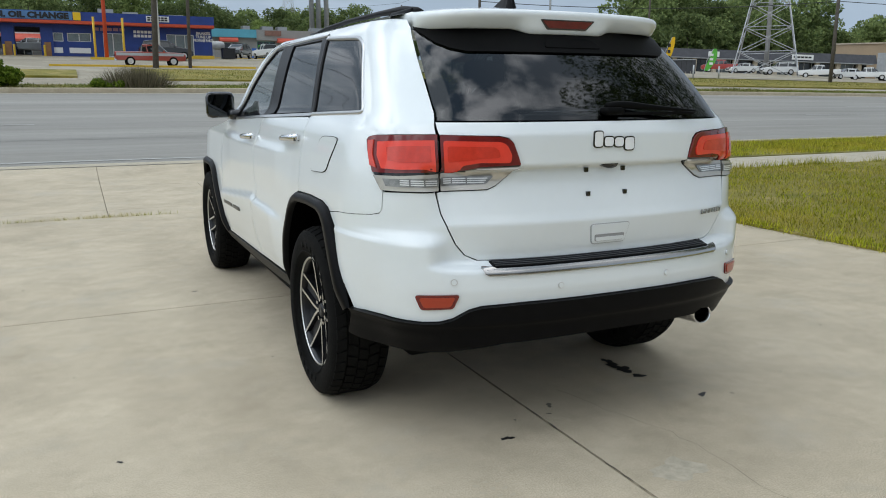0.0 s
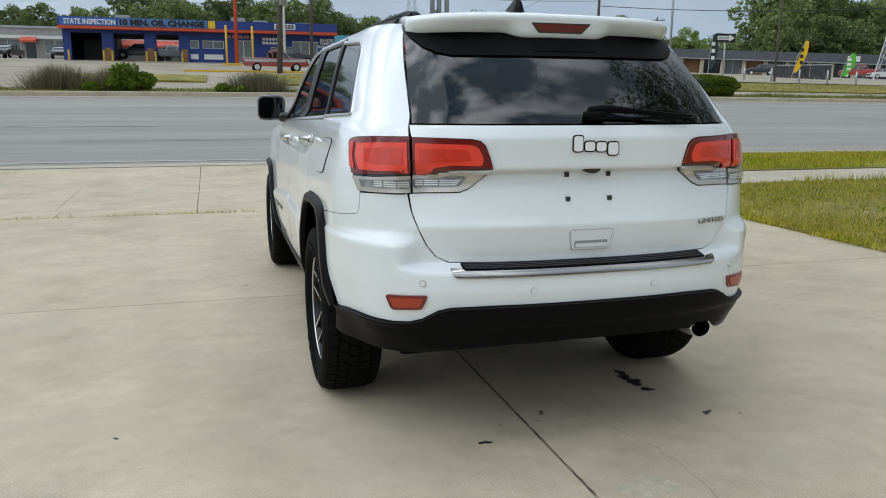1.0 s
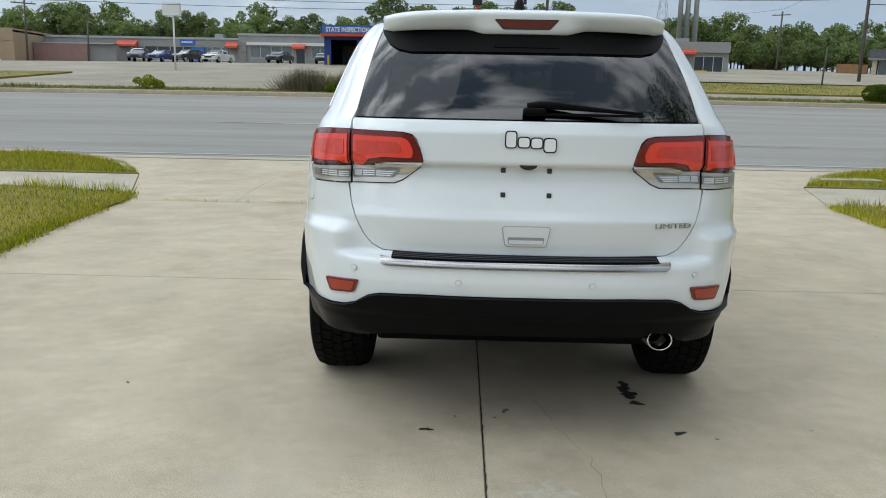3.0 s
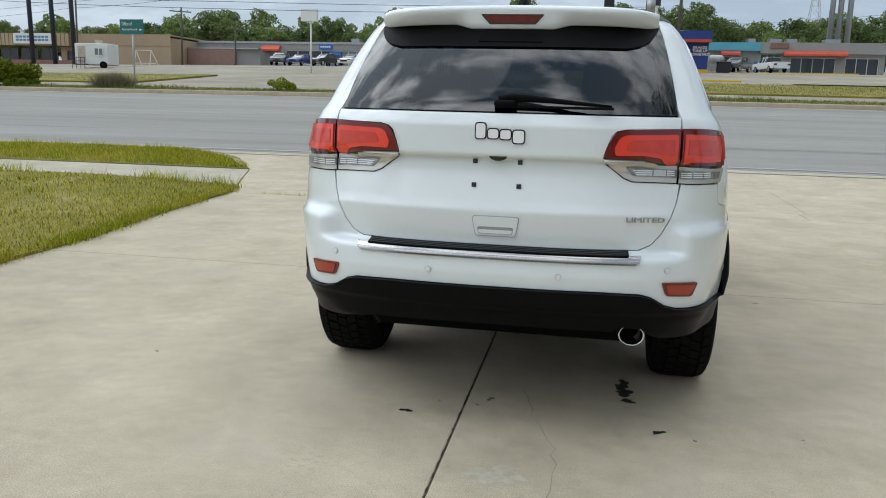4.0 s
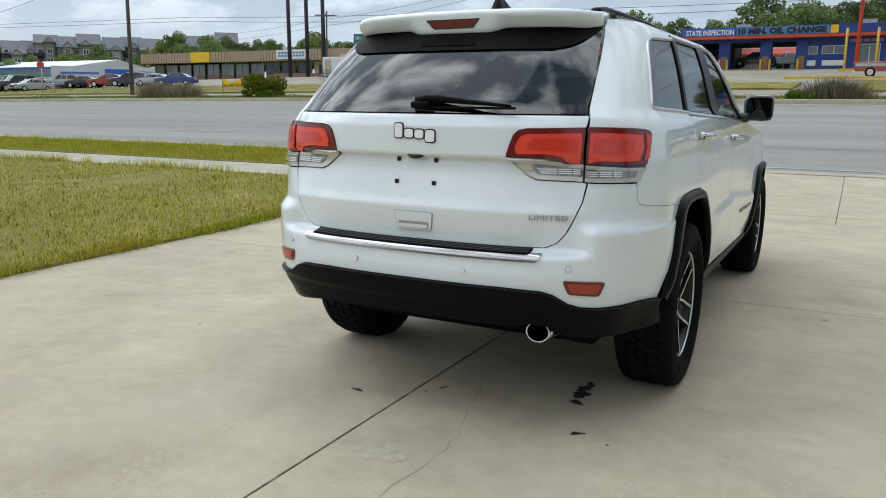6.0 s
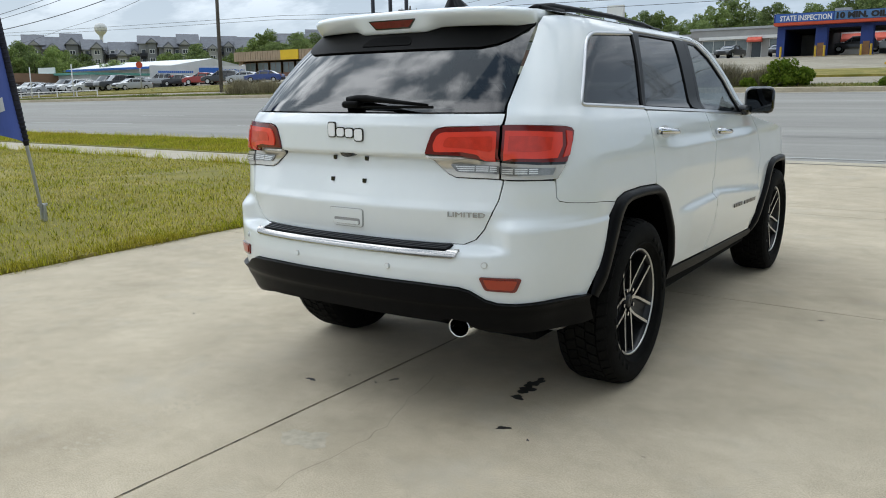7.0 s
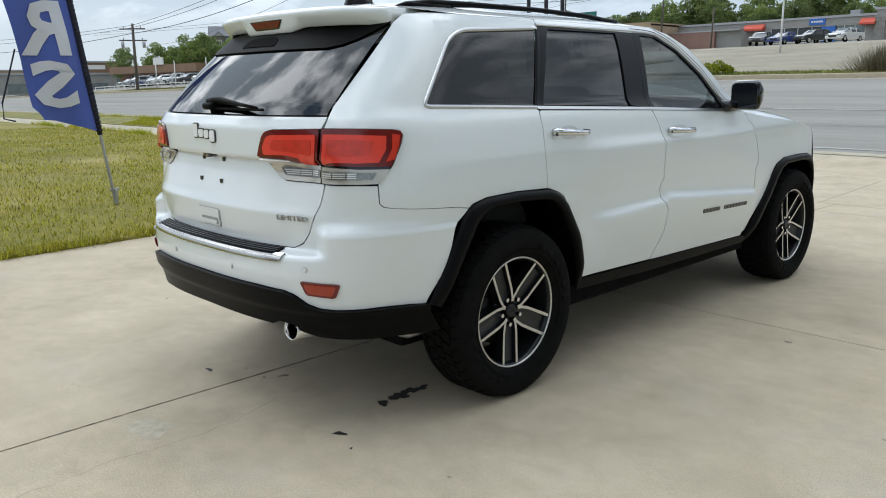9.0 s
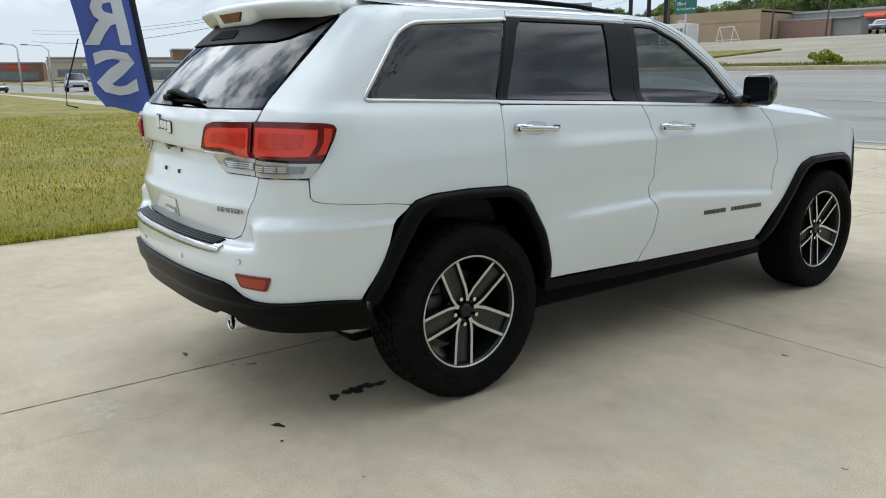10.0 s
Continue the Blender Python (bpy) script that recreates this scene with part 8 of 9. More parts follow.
def flat_block(x, y, z, turn, width, storeys, seed):
    r_ = random.Random(seed)
    b = empty("apartment_building", "grey three-storey apartment building with gabled shingle roofs", "apartment", pose(x, y, z, 0, 0, turn), "apartments on the hill")
    n = max(2, round(width / 6.5))
    cuts = [-width / 2 + width * k / n for k in range(n + 1)]
    for k in range(n):
        x0, x1 = cuts[k], cuts[k + 1]
        h = 3.0 * storeys + r_.uniform(-2.2, 1.6)
        front = r_.uniform(-4.0, 3.0)
        block("wall", b, x0, x1, front, 14 + front, -4, h, flats if k % 2 else flats_pale)
        gable(b, "roof", x0, x1, front, 14 + front, h, r_.uniform(3.0, 4.6), True)
        w = (x1 - x0) * r_.uniform(0.42, 0.62)
        gx = x0 + (x1 - x0 - w) * r_.uniform(0.1, 0.9)
        gh = h + r_.uniform(-0.6, 0.4)
        out = front - r_.uniform(1.2, 2.4)
        block("bay", b, gx, gx + w, out, front, -4, gh, flats_pale if k % 2 else flats)
        gable(b, "gable_roof", gx, gx + w, out, front + 6, gh, w * r_.uniform(0.5, 0.66), False)
        bm = bmesh.new()
        bm.faces.new([bm.verts.new(p) for p in ((gx, out - 0.62, gh), (gx + w, out - 0.62, gh), (gx + w / 2, out - 0.62, gh + w * 0.42))])
        part("gable_face", bm, flats_pale, b)
        sx = gx + w + 1.4 if gx - x0 < x1 - gx - w else gx - 1.4
        for st_ in range(storeys):
            z0 = 3.0 * st_ + 0.7
            window(b, gx + w / 2 - 0.9, gx + w / 2 + 0.9, z0, z0 + 1.6, out - 0.06, 2, window_dark, white_frame, fw=0.16)
            window(b, sx - 0.75, sx + 0.75, z0 - 0.5, z0 + 1.6, front - 0.06, 1, window_dark, white_frame, "balcony_door", 0.16)
            block("balcony", b, sx - 1.3, sx + 1.3, front - 1.4, front, z0 - 0.9, z0 - 0.65, dark_roof)
            block("balcony_rail", b, sx - 1.3, sx + 1.3, front - 1.4, front - 1.32, z0 - 0.65, z0 + 0.2, pole_dark)
            for u in (-1.25, 1.25):
                block("balcony_post", b, sx + u - 0.1, sx + u + 0.1, front - 1.4, front - 1.2, z0 - 0.65, z0 + 2.0, flats_pale)
    return b


for i, (x, y, z, turn, w, st) in enumerate(((-255, 152, 8.6, 62, 24, 3), (-246, 167, 8.6, 58, 18, 3), (-236, 180, 9.4, 54, 20, 3), (-226, 194, 10.2, 50, 24, 3), (-186, 180, 10.5, 45, 14, 2), (-174, 190, 10.7, 45, 18, 2))):
    flat_block(x, y, z + 0.5, turn, w, st, i)
tower = empty("water_tower", "white globe water tower behind the apartments", "water tower", pose(-417, 270, 26) @ Matrix.Scale(0.58, 4))
bm = bmesh.new()
prof = [(0, 1.6), (6, 1.5), (16, 1.5), (18.5, 2.2), (20.3, 4.2), (22.6, 5.6), (25, 6.0), (27.4, 5.4), (29.3, 3.8), (30.6, 0.05)]
lathe(bm, prof, 28, "Z", closed=False)
part("tank", bm, white_wall, tower, "", True)
# far end of the road
for x, y, z, w, h, m_, nm in ((-252, 40, 2.0, 14, 4.2, brick, "red_store"), (-232, 62, 3.2, 34, 4.2, tan_wall, "tan_store"), (-182, 70, 4.4, 14, 4.0, brown_trim, "brown_store"), (-150, 52, 2.6, 20, 2.6, grey_wall, "grey_store"), (-200, 52, 3.0, 26, 3.0, cream_wall, "cream_store")):
    st = empty(nm, "plain flat-roofed store far along the road", "store", pose(x, y, z - 1.5, 0, 0, 75))
    block("wall", st, -w / 2, w / 2, 0, 12, -1, h, m_)
    block("roof_edge", st, -w / 2 - 0.2, w / 2 + 0.2, -0.2, 12.2, h, h + 0.35, galv)
    block("sign_band", st, -w * 0.2, w * 0.2, -0.1, 0, h * 0.62, h * 0.86, sign_white if m_ is not brick else red_stripe)
    block("shopfront", st, -w * 0.42, w * 0.42, -0.08, 0, -0.6, h * 0.4, window_grey)
# behind the viewer: a plain showroom that closes the place
near = empty("sales_office", "plain pale sales office behind the drive", "office", pose(2, -19, 0))
wall_with_openings(near, -14, 14, 0, 0.3, -0.2, 4.2, [(-11, -4, 0.8, 3.0), (4, 11, 0.8, 3.0), (-1.2, 1.2, 0, 2.4)], grey_wall, "grey wall")
for a, b in ((-11, -4), (4, 11)):
    window(near, a, b, 0.8, 3.0, 0.15, 3, window_dark)
window(near, -1.2, 1.2, 0.0, 2.4, 0.15, 2, window_dark, name="door")
block("roof", near, -14.6, 14.6, -10, 0.9, 4.2, 4.6, dark_roof)
block("body", near, -14, 14, -10, -0.05, -0.2, 4.2, grey_wall)

# ---- parked vehicles ----
CAR_PAINT = {}


def car_paint(name, col, metal=0.0):
    if name not in CAR_PAINT:
        CAR_PAINT[name] = mat(name + "_car_paint", col, 0.35, metal=metal, coat=0.8, vary=0.02, scale=3)
    return CAR_PAINT[name]


car_glass = mat("dark_car_glass", (0.015, 0.018, 0.02), 0.06, coat=0.5)
SHAPES = {
    "sedan": dict(l=4.75, w=1.80, body=[(-2.37, 0.35), (-2.37, 0.78), (-2.25, 0.98), (-1.55, 1.03), (1.0, 0.98), (1.9, 0.88), (2.3, 0.74), (2.37, 0.45), (2.3, 0.30), (-2.2, 0.28)],
                  top=[(-1.75, 1.0), (-1.0, 1.40), (-0.2, 1.46), (0.35, 1.42), (1.15, 0.97)]),
    "suv": dict(l=4.7, w=1.88, body=[(-2.32, 0.45), (-2.35, 0.9), (-2.28, 1.10), (1.0, 1.10), (1.9, 1.02), (2.28, 0.85), (2.35, 0.5), (2.25, 0.36), (-2.2, 0.36)],
                top=[(-2.22, 1.08), (-1.9, 1.62), (-1.2, 1.72), (0.2, 1.68), (1.05, 1.08)]),
    "pickup": dict(l=5.5, w=1.95, body=[(-2.75, 0.55), (-2.75, 1.12), (-0.5, 1.14), (1.35, 1.12), (2.55, 1.05), (2.72, 0.9), (2.75, 0.55), (2.6, 0.42), (-2.6, 0.45)],
                   top=[(-0.75, 1.10), (-0.62, 1.70), (0.0, 1.76), (0.65, 1.74), (1.35, 1.10)]),
}
car_kinds = {}


def make_car(kind, paint_, label, two_tone=None):
    d = SHAPES[kind]
    w = d["w"] / 2
    name = {"sedan": "parked_car", "suv": "parked_suv", "pickup": "pickup_truck"}[kind]
    car = empty(name, label, "car" if kind != "pickup" else "pickup truck")

    def hull(points, half_w, inset, part_name, material, z_fade=None):
        bm = bmesh.new()
        rings = []
        for f, k in ((-1, 1), (-0.985, 0.55), (-0.90, 0.2), (-0.6, 0), (0.6, 0), (0.90, 0.2), (0.985, 0.55), (1, 1)):
            ring = []
            for y, z in points:
                xs = half_w * f
                if z_fade:
                    xs *= 1 - 0.24 * max(0, (z - z_fade[0]) / (z_fade[1] - z_fade[0]))
                ring.append(bm.verts.new((xs, y * (1 - 0.06 * k * k - 0.015 * k), z - (0.11 * k * k if z > 0.7 else 0))))
            rings.append(ring)
        n = len(points)
        for a, b in zip(rings, rings[1:]):
            for i in range(n):
                bm.faces.new((a[i], a[(i + 1) % n], b[(i + 1) % n], b[i]))
        bm.faces.new(rings[0][::-1])
        bm.faces.new(rings[-1])
        bmesh.ops.recalc_face_normals(bm, faces=bm.faces)
        for e in bm.edges:
            e.smooth = e.calc_face_angle(0) < 0.6
        return part(part_name, bm, material, car, "", True)

    hull(d["body"], w, 0, "body", paint_)
    top = d["top"]
    zr = max(p[1] for p in top)
    hull(top, w * 0.93, 0, "cabin_glass", car_glass, (top[0][1], zr))
    roof = [(y, z + 0.012) for y, z in top[1:-1]] + [(y, z - 0.05) for y, z in top[1:-1]][::-1]
    hull(roof, w * 0.93, 0, "roof", paint_, (top[0][1], zr))
    for sg in (-1, 1):
        for y in (top[0][0] * 0.45 + 0.1, top[-1][0] * 0.30):
            bm = bmesh.new()
            tube(bm, [(sg * (w * 0.93 - 0.005), y, top[0][1] - 0.05), (sg * w * 0.76, y - 0.12, zr - 0.03)], 0.045, 5)
            part("pillar", bm, paint_, car)
        bm = bmesh.new()
        box(bm, sg * (w + 0.02) - 0.07, sg * (w + 0.02) + 0.07, top[-1][0] - 0.42, top[-1][0] - 0.30, top[0][1] - 0.02, top[0][1] + 0.12, 0.02)
        part("mirror", bm, paint_, car)
        block("headlight", car, sg * w * 0.72 - 0.2, sg * w * 0.72 + 0.2, d["l"] / 2 - 0.14, d["l"] / 2 - 0.02, 0.62, 0.78, clear_lens)
        block("tail_light", car, sg * w * 0.78 - 0.16, sg * w * 0.78 + 0.16, -d["l"] / 2 - 0.01, -d["l"] / 2 + 0.12, 0.74, 0.92, red_lens)
        if two_tone:
            block("stripe_panel", car, sg * w - 0.012, sg * w + 0.012, -d["l"] / 2 + 0.12, d["l"] / 2 - 0.2, 0.80, 1.02, two_tone, "pale side band")
        for y in (-d["l"] * 0.29, d["l"] * 0.31):
            wh = empty("wheel", "", "", pose(sg * (w - 0.10), y, 0.33 if kind == "sedan" else 0.37, 0, 0, 0 if sg > 0 else 180))
            wh.parent = car
            R_ = 0.33 if kind == "sedan" else 0.37
            bm = bmesh.new()
            lathe(bm, [(-0.1, R_ * 0.62), (-0.11, R_ * 0.9), (-0.08, R_), (0.09, R_), (0.12, R_ * 0.9), (0.115, R_ * 0.62)], 20)
            part("tyre", bm, rubber, wh)
            bm = bmesh.new()
            lathe(bm, [(0.10, 0.001), (0.115, R_ * 0.25), (0.10, R_ * 0.5), (0.118, R_ * 0.63), (0.05, R_ * 0.63), (0.05, 0.001)], 14)
            part("rim", bm, satin, wh)
    block("grille", car, -w * 0.5, w * 0.5, d["l"] / 2 - 0.05, d["l"] / 2 + 0.005, 0.45, 0.66, black_ink)
    block("bumper", car, -w * 0.9, w * 0.9, -d["l"] / 2 - 0.04, -d["l"] / 2 + 0.1, 0.40, 0.58, trim_black if kind != "pickup" else chrome)
    return car


PARKED = [("suv", "dark_grey", (0.04, 0.042, 0.045), "dark grey", -34.4, 88.5, 190), ("sedan", "mid_blue", (0.02, 0.05, 0.22), "blue", -31.8, 88.5, 172), ("suv", "dark_grey", (0.04, 0.042, 0.045), "dark grey", -29.2, 89.5, 155),
          ("sedan", "white", (0.72, 0.72, 0.70), "white", -24.7, 86.0, 168), ("sedan", "black", (0.012, 0.012, 0.014), "black", -18.2, 87.0, 171), ("sedan", "black", (0.012, 0.012, 0.014), "black", -13.4, 86.5, 188),
          ("suv", "black", (0.012, 0.012, 0.014), "black", 7.6, 71.0, -90), ("suv", "dark_green", (0.03, 0.04, 0.035), "dark green", 16.3, 85.5, 150), ("pickup", "white", (0.72, 0.72, 0.70), "white", 20.2, 88.5, 14),
          ("sedan", "silver", (0.45, 0.46, 0.47), "silver", -3.0, 83.6, 95), ("suv", "dark_grey", (0.04, 0.042, 0.045), "dark grey", -6.0, 83.0, 90),
          ("suv", "black", (0.012, 0.012, 0.014), "dark", 73.6, 93.0, 55), ("pickup", "red", (0.35, 0.03, 0.02), "red", 78.5, 80.5, 50), ("suv", "white", (0.72, 0.72, 0.70), "white", 82.5, 74.5, 60), ("sedan", "white", (0.72, 0.72, 0.70), "white", 79.8, 78.0, 70),
          ("pickup", "white", (0.72, 0.72, 0.70), "white", 80.8, 67.0, 42), ("sedan", "white", (0.72, 0.72, 0.70), "white", 84.4, 66.0, 70), ("pickup", "white", (0.72, 0.72, 0.70), "white", 86.2, 64.6, -140), ("suv", "white", (0.72, 0.72, 0.70), "white", 90.2, 64.0, 55),
          ("pickup", "silver", (0.45, 0.46, 0.47), "silver", -73.3, 18.2, -98), ("sedan", "black", (0.012, 0.012, 0.014), "black", -96.0, 14.5, -80)]
TONES = {"mid_blue": (0.02, 0.05, 0.22), "silver": (0.45, 0.46, 0.47), "dark_grey": (0.04, 0.042, 0.045), "red": (0.35, 0.03, 0.02), "black": (0.012, 0.012, 0.014), "white": (0.72, 0.72, 0.70)}
ROW = "sedan silver, pickup dark_grey, pickup black, sedan white, suv white, pickup silver, sedan silver, sedan silver, suv white, sedan dark_grey, sedan silver, pickup white, suv white, sedan silver, sedan mid_blue, suv silver, sedan silver, sedan white"
for i, pair_ in enumerate(ROW.split(", ")):
    kind, pn = pair_.split()
    PARKED.append((kind, pn, TONES[pn], pn.replace("mid_", "").replace("_", " "), -68.0 - 2.7 * i, 49.5 + 0.5 * (i % 3), (178, 168, -172)[i % 3]))
ROW = "sedan mid_blue, sedan silver, suv dark_grey, sedan red, sedan black, pickup silver, sedan silver, pickup black, suv white"
for i, pair_ in enumerate(ROW.split(", ")):
    kind, pn = pair_.split()
    PARKED.append((kind, pn, TONES[pn], pn.replace("mid_", "").replace("_", " "), -57.0 - 3.0 * i, 57.5 - 0.3 * i + 0.4 * (i % 2), (118, 105, 124)[i % 3]))
for kind, pn, col, word, x, y, turn in PARKED:
    m = pose(x, y, hill(x, y) + (0.18 if -11 < x < -2 and 76 < y < 86 else 0.03), 0, 0, turn) @ Matrix.Scale(0.92, 4)
    key = (kind, pn)
    if key not in car_kinds:
        noun = {"sedan": "sedan parked in a lot", "suv": "sport utility vehicle parked in a lot", "pickup": "pickup truck with an open bed"}[kind]
        car_kinds[key] = make_car(kind, car_paint(pn, col, 0.3 if pn == "silver" else 0), word + " " + noun)
        car_kinds[key].matrix_basis = m
    else:
        copy_thing(car_kinds[key], m)
old_truck = make_car("pickup", car_paint("faded_red", (0.33, 0.05, 0.03)), "old red and silver pickup truck parked by the road", car_paint("silver", (0.45, 0.46, 0.47), 0.3))
old_truck.matrix_basis = pose(5.25, 58.4, hill(5.25, 58.4) + 0.02, 0, 0, -91) @ Matrix.Scale(0.83, 4)

# ---- poles, wires and signs ----
def pole(name, label, x, y, h, r0, r1, material, lean=(0, 0), sides=10, category="pole"):
    p = empty(name, label, category, pose(x, y, hill(x, y)))
    bm = bmesh.new()
    tube(bm, [(0, 0, -0.4), (lean[0] * 0.5, lean[1] * 0.5, h / 2), (lean[0], lean[1], h)], [r0, (r0 + r1) / 2, r1], sides)
    part("shaft", bm, material, p, "", True)
    return p


def crossarm(p, z, w, turn=0, n=3, dx=0.0):
    arm = block("crossarm", p, -w / 2 + dx, w / 2 + dx, -0.06, 0.06, z - 0.06, z + 0.06, pole_wood)
    for k in range(n):
        bm = bmesh.new()
        u = -w / 2 + w * (k + 0.5) / n + dx
        tube(bm, [(u, 0, z + 0.06), (u, 0, z + 0.14), (u, 0, z + 0.26)], [0.03, 0.06, 0.04], 6)
        part("insulator", bm, galv, arm)
    arm.rotation_euler = (0, 0, radians(turn))
    return arm


big_pole = pole("utility_pole", "thick weathered wooden utility pole by the garage", 5.30, 55.8, 13, 0.20, 0.145, pole_wood, (0.5, 0))
bm = bmesh.new()
tube(bm, [(0.35, -0.35, 4.5), (0.35, -0.35, 5.5)], 0.28, 12)
part("transformer", bm, galv, big_pole, "grey transformer can", True)
crossarm(big_pole, 12, 2.4)
pole("utility_pole", "thin weathered wooden utility pole", 7.55, 56.3, 11, 0.12, 0.09, pole_wood, (0.2, 0))
for x in (2.15, 4.3):
    pole("gate_post", "yellow painted steel post", x, 70, 3.3, 0.09, 0.09, yellow_paint, (0, 0), 8)
red_pole = pole("sign_pole", "tall red steel sign pole with a black box sign", 2.95, 70, 13, 0.16, 0.13, red_stripe, (0.1, 0))
block("sign_box", red_pole, -0.35, 0.5, -0.2, 0.2, 5.5, 9.0, black_ink, "black box sign")
block("kerb_base", red_pole, -1.2, 2.0, -0.8, 0.8, -0.2, 0.16, yellow_paint, "yellow kerb base")
white_pole = pole("sign_pole", "white steel pole with a hanging sign box", 6.89, 69, 12, 0.11, 0.10, white_frame)
block("sign_box", white_pole, -0.3, 0.3, -0.15, 0.15, 5.6, 6.6, pole_dark, "dark sign box")
sheet("painted_kerb", steps(-1, 12, 6), [56.5, 56.7], yellow_paint, 0.16, label="yellow painted kerb in front of the garage", skirt=0.2)
pylon = pole("sign_pole", "steel pole with a pale lightbox sign on top", -20.0, 60, 4.6, 0.075, 0.065, white_frame)
block("sign_box", pylon, -0.75, 0.55, -0.2, 0.2, 4.0, 4.9, sign_white, "pale sign box")
for x in (-60.7, -57.9, -55.4):
    pole("sign_post", "tall dark blue steel sign post", x, 80, 14, 0.26, 0.24, pole_dark, (-0.2, 0))
for x, y, h, r in ((32.8, 62.6, 12, 0.135), (38.1, 59.6, 12, 0.11), (47.9, 58.4, 12, 0.10), (62.5, 50.6, 12, 0.17), (49.2, 121, 8.6, 0.15), (27.0, 56, 2.6, 0.06), (-43.3, 40.3, 12, 0.145), (-73.3, 34.3, 6.6, 0.16), (21, 150, 8, 0.15), (66, 108, 8, 0.14), (-38, 84, 4.4, 0.1), (-49, 92, 7.0, 0.13), (-53.6, 78, 7.6, 0.12)):
    p = pole("utility_pole", "pale steel utility pole" if x == 38.1 else "weathered wooden utility pole", x, y, h, r, r * 0.75, galv if x == 38.1 else pole_wood, (0.15, 0))
    if h > 6 and abs(x) > 20:
        crossarm(p, h - 0.5, 2.6, 40 if x < 0 else -30)
        if h > 11:
            crossarm(p, h - 1.8, 2.0, 40 if x < 0 else -30)
    if x == -73.3:
        crossarm(p, h - 1.6, 2.6, 60)
        for u in (-1.0, 1.0):
            bm = bmesh.new()
            tube(bm, [(u * 0.5, u * 0.86, h - 2.3), (u * 0.5, u * 0.86, h - 1.7)], 0.16, 8)
            part("transformer", bm, galv, p, "", True)
for x, y, h, d in ((-103, 18.3, 5.2, 1), (-83, 18.0, 4.2, -1), (-128, 22, 6.5, 1), (-150, 20, 6, -1)):
    p = pole("street_lamp", "grey steel street lamp with a curved arm", x, y, h, 0.10, 0.06, galv, category="street lamp")
    bm = bmesh.new()
    tube(bm, [(0, 0, h - 0.1), (0.2 * d, -0.5, h + 0.35), (0.4 * d, -1.9, h + 0.45)], 0.04, 6)
    part("arm", bm, galv, p)
    block("lamp_head", p, 0.4 * d - 0.15, 0.4 * d + 0.15, -2.4, -1.8, h + 0.38, h + 0.52, galv)
for x, y in ((-89.3, 41.2), (-84.1, 41.2), (-79.3, 41.2), (-71.9, 41.2), (-64.7, 41.2)):
    pole("flag_mast", "slim white mast at the edge of the car lot", x, y, 2.9, 0.06, 0.05, white_frame)
rail = empty("lot_rail", "low white pipe rail along the car lot", "rail")
for k in range(14):
    x, y = -60.0 - 3.2 * k, 40.6
    bm = bmesh.new()
    tube(bm, [(x, y, hill(x, y) - 0.1), (x, y, hill(x, y) + 0.55)], 0.05, 6)
    part("post", bm, white_frame, rail)
bm = bmesh.new()
tube(bm, [(-60.0 - 3.2 * k, 40.6, hill(-60.0 - 3.2 * k, 40.6) + 0.5) for k in range(14)], 0.05, 6)
part("top_rail", bm, white_frame, rail)

# lattice pylon
lattice = empty("lattice_tower", "grey steel lattice transmission tower", "transmission tower", pose(80.9, 75.2, 3.0, 0, 0, -48))


def lattice_leg(bm, base, top, h, levels):
    for sx, sy in ((-1, -1), (1, -1), (1, 1), (-1, 1)):
        tube(bm, [(sx * base, sy * base, 0), (sx * top, sy * top, h)], 0.075, 4)
    for k in range(levels):
        z0, z1 = h * (k / levels) ** 0.9, h * ((k + 1) / levels) ** 0.9
        w0, w1 = base + (top - base) * z0 / h, base + (top - base) * z1 / h
        for (ax, ay), (bx, by) in (((-1, -1), (1, -1)), ((1, -1), (1, 1)), ((1, 1), (-1, 1)), ((-1, 1), (-1, -1))):
            tube(bm, [(ax * w0, ay * w0, z0), (bx * w1, by * w1, z1)], 0.042, 4)
            tube(bm, [(bx * w0, by * w0, z0), (ax * w1, ay * w1, z1)], 0.042, 4)
            tube(bm, [(ax * w1, ay * w1, z1), (bx * w1, by * w1, z1)], 0.042, 4)


bm = bmesh.new()
lattice_leg(bm, 4.0, 0.7, 17.5, 6)
part("frame", bm, galv, lattice, "bolted steel lattice", kind="stuff")
bm = bmesh.new()
tube(bm, [(0, 3, -0.5), (0, 3, 26)], [0.30, 0.24], 10)
part("steel_pole", bm, galv, lattice, "", True)
far_lattice = empty("lattice_tower", "grey steel lattice transmission tower", "transmission tower", pose(54.4, 213.7, 9.6) @ Matrix.Scale(0.75, 4))
bm = bmesh.new()
lattice_leg(bm, 3.6, 0.8, 27, 6)
part("frame", bm, galv, far_lattice, "bolted steel lattice", kind="stuff")
for k, x in enumerate((30.8, 31.7, 32.75)):
    pole("steel_pole", "tall pale steel transmission pole", x, 108.2 - 0.25 * k, 24, 0.38, 0.25, galv)


def wire(points, sag, r=0.018, label="thin black overhead cable between poles"):
    bm = bmesh.new()
    path = []
    for a, b in zip(points, points[1:]):
        a, b = Vector(a), Vector(b)
        for k in range(16):
            t = k / 16
            path.append(a.lerp(b, t) - Vector((0, 0, sag * 4 * t * (1 - t))))
    path.append(Vector(points[-1]))
    tube(bm, path, r, 5)
    ob = part("overhead_cable", bm, black_ink)
    return tagged(ob, label, "cable")


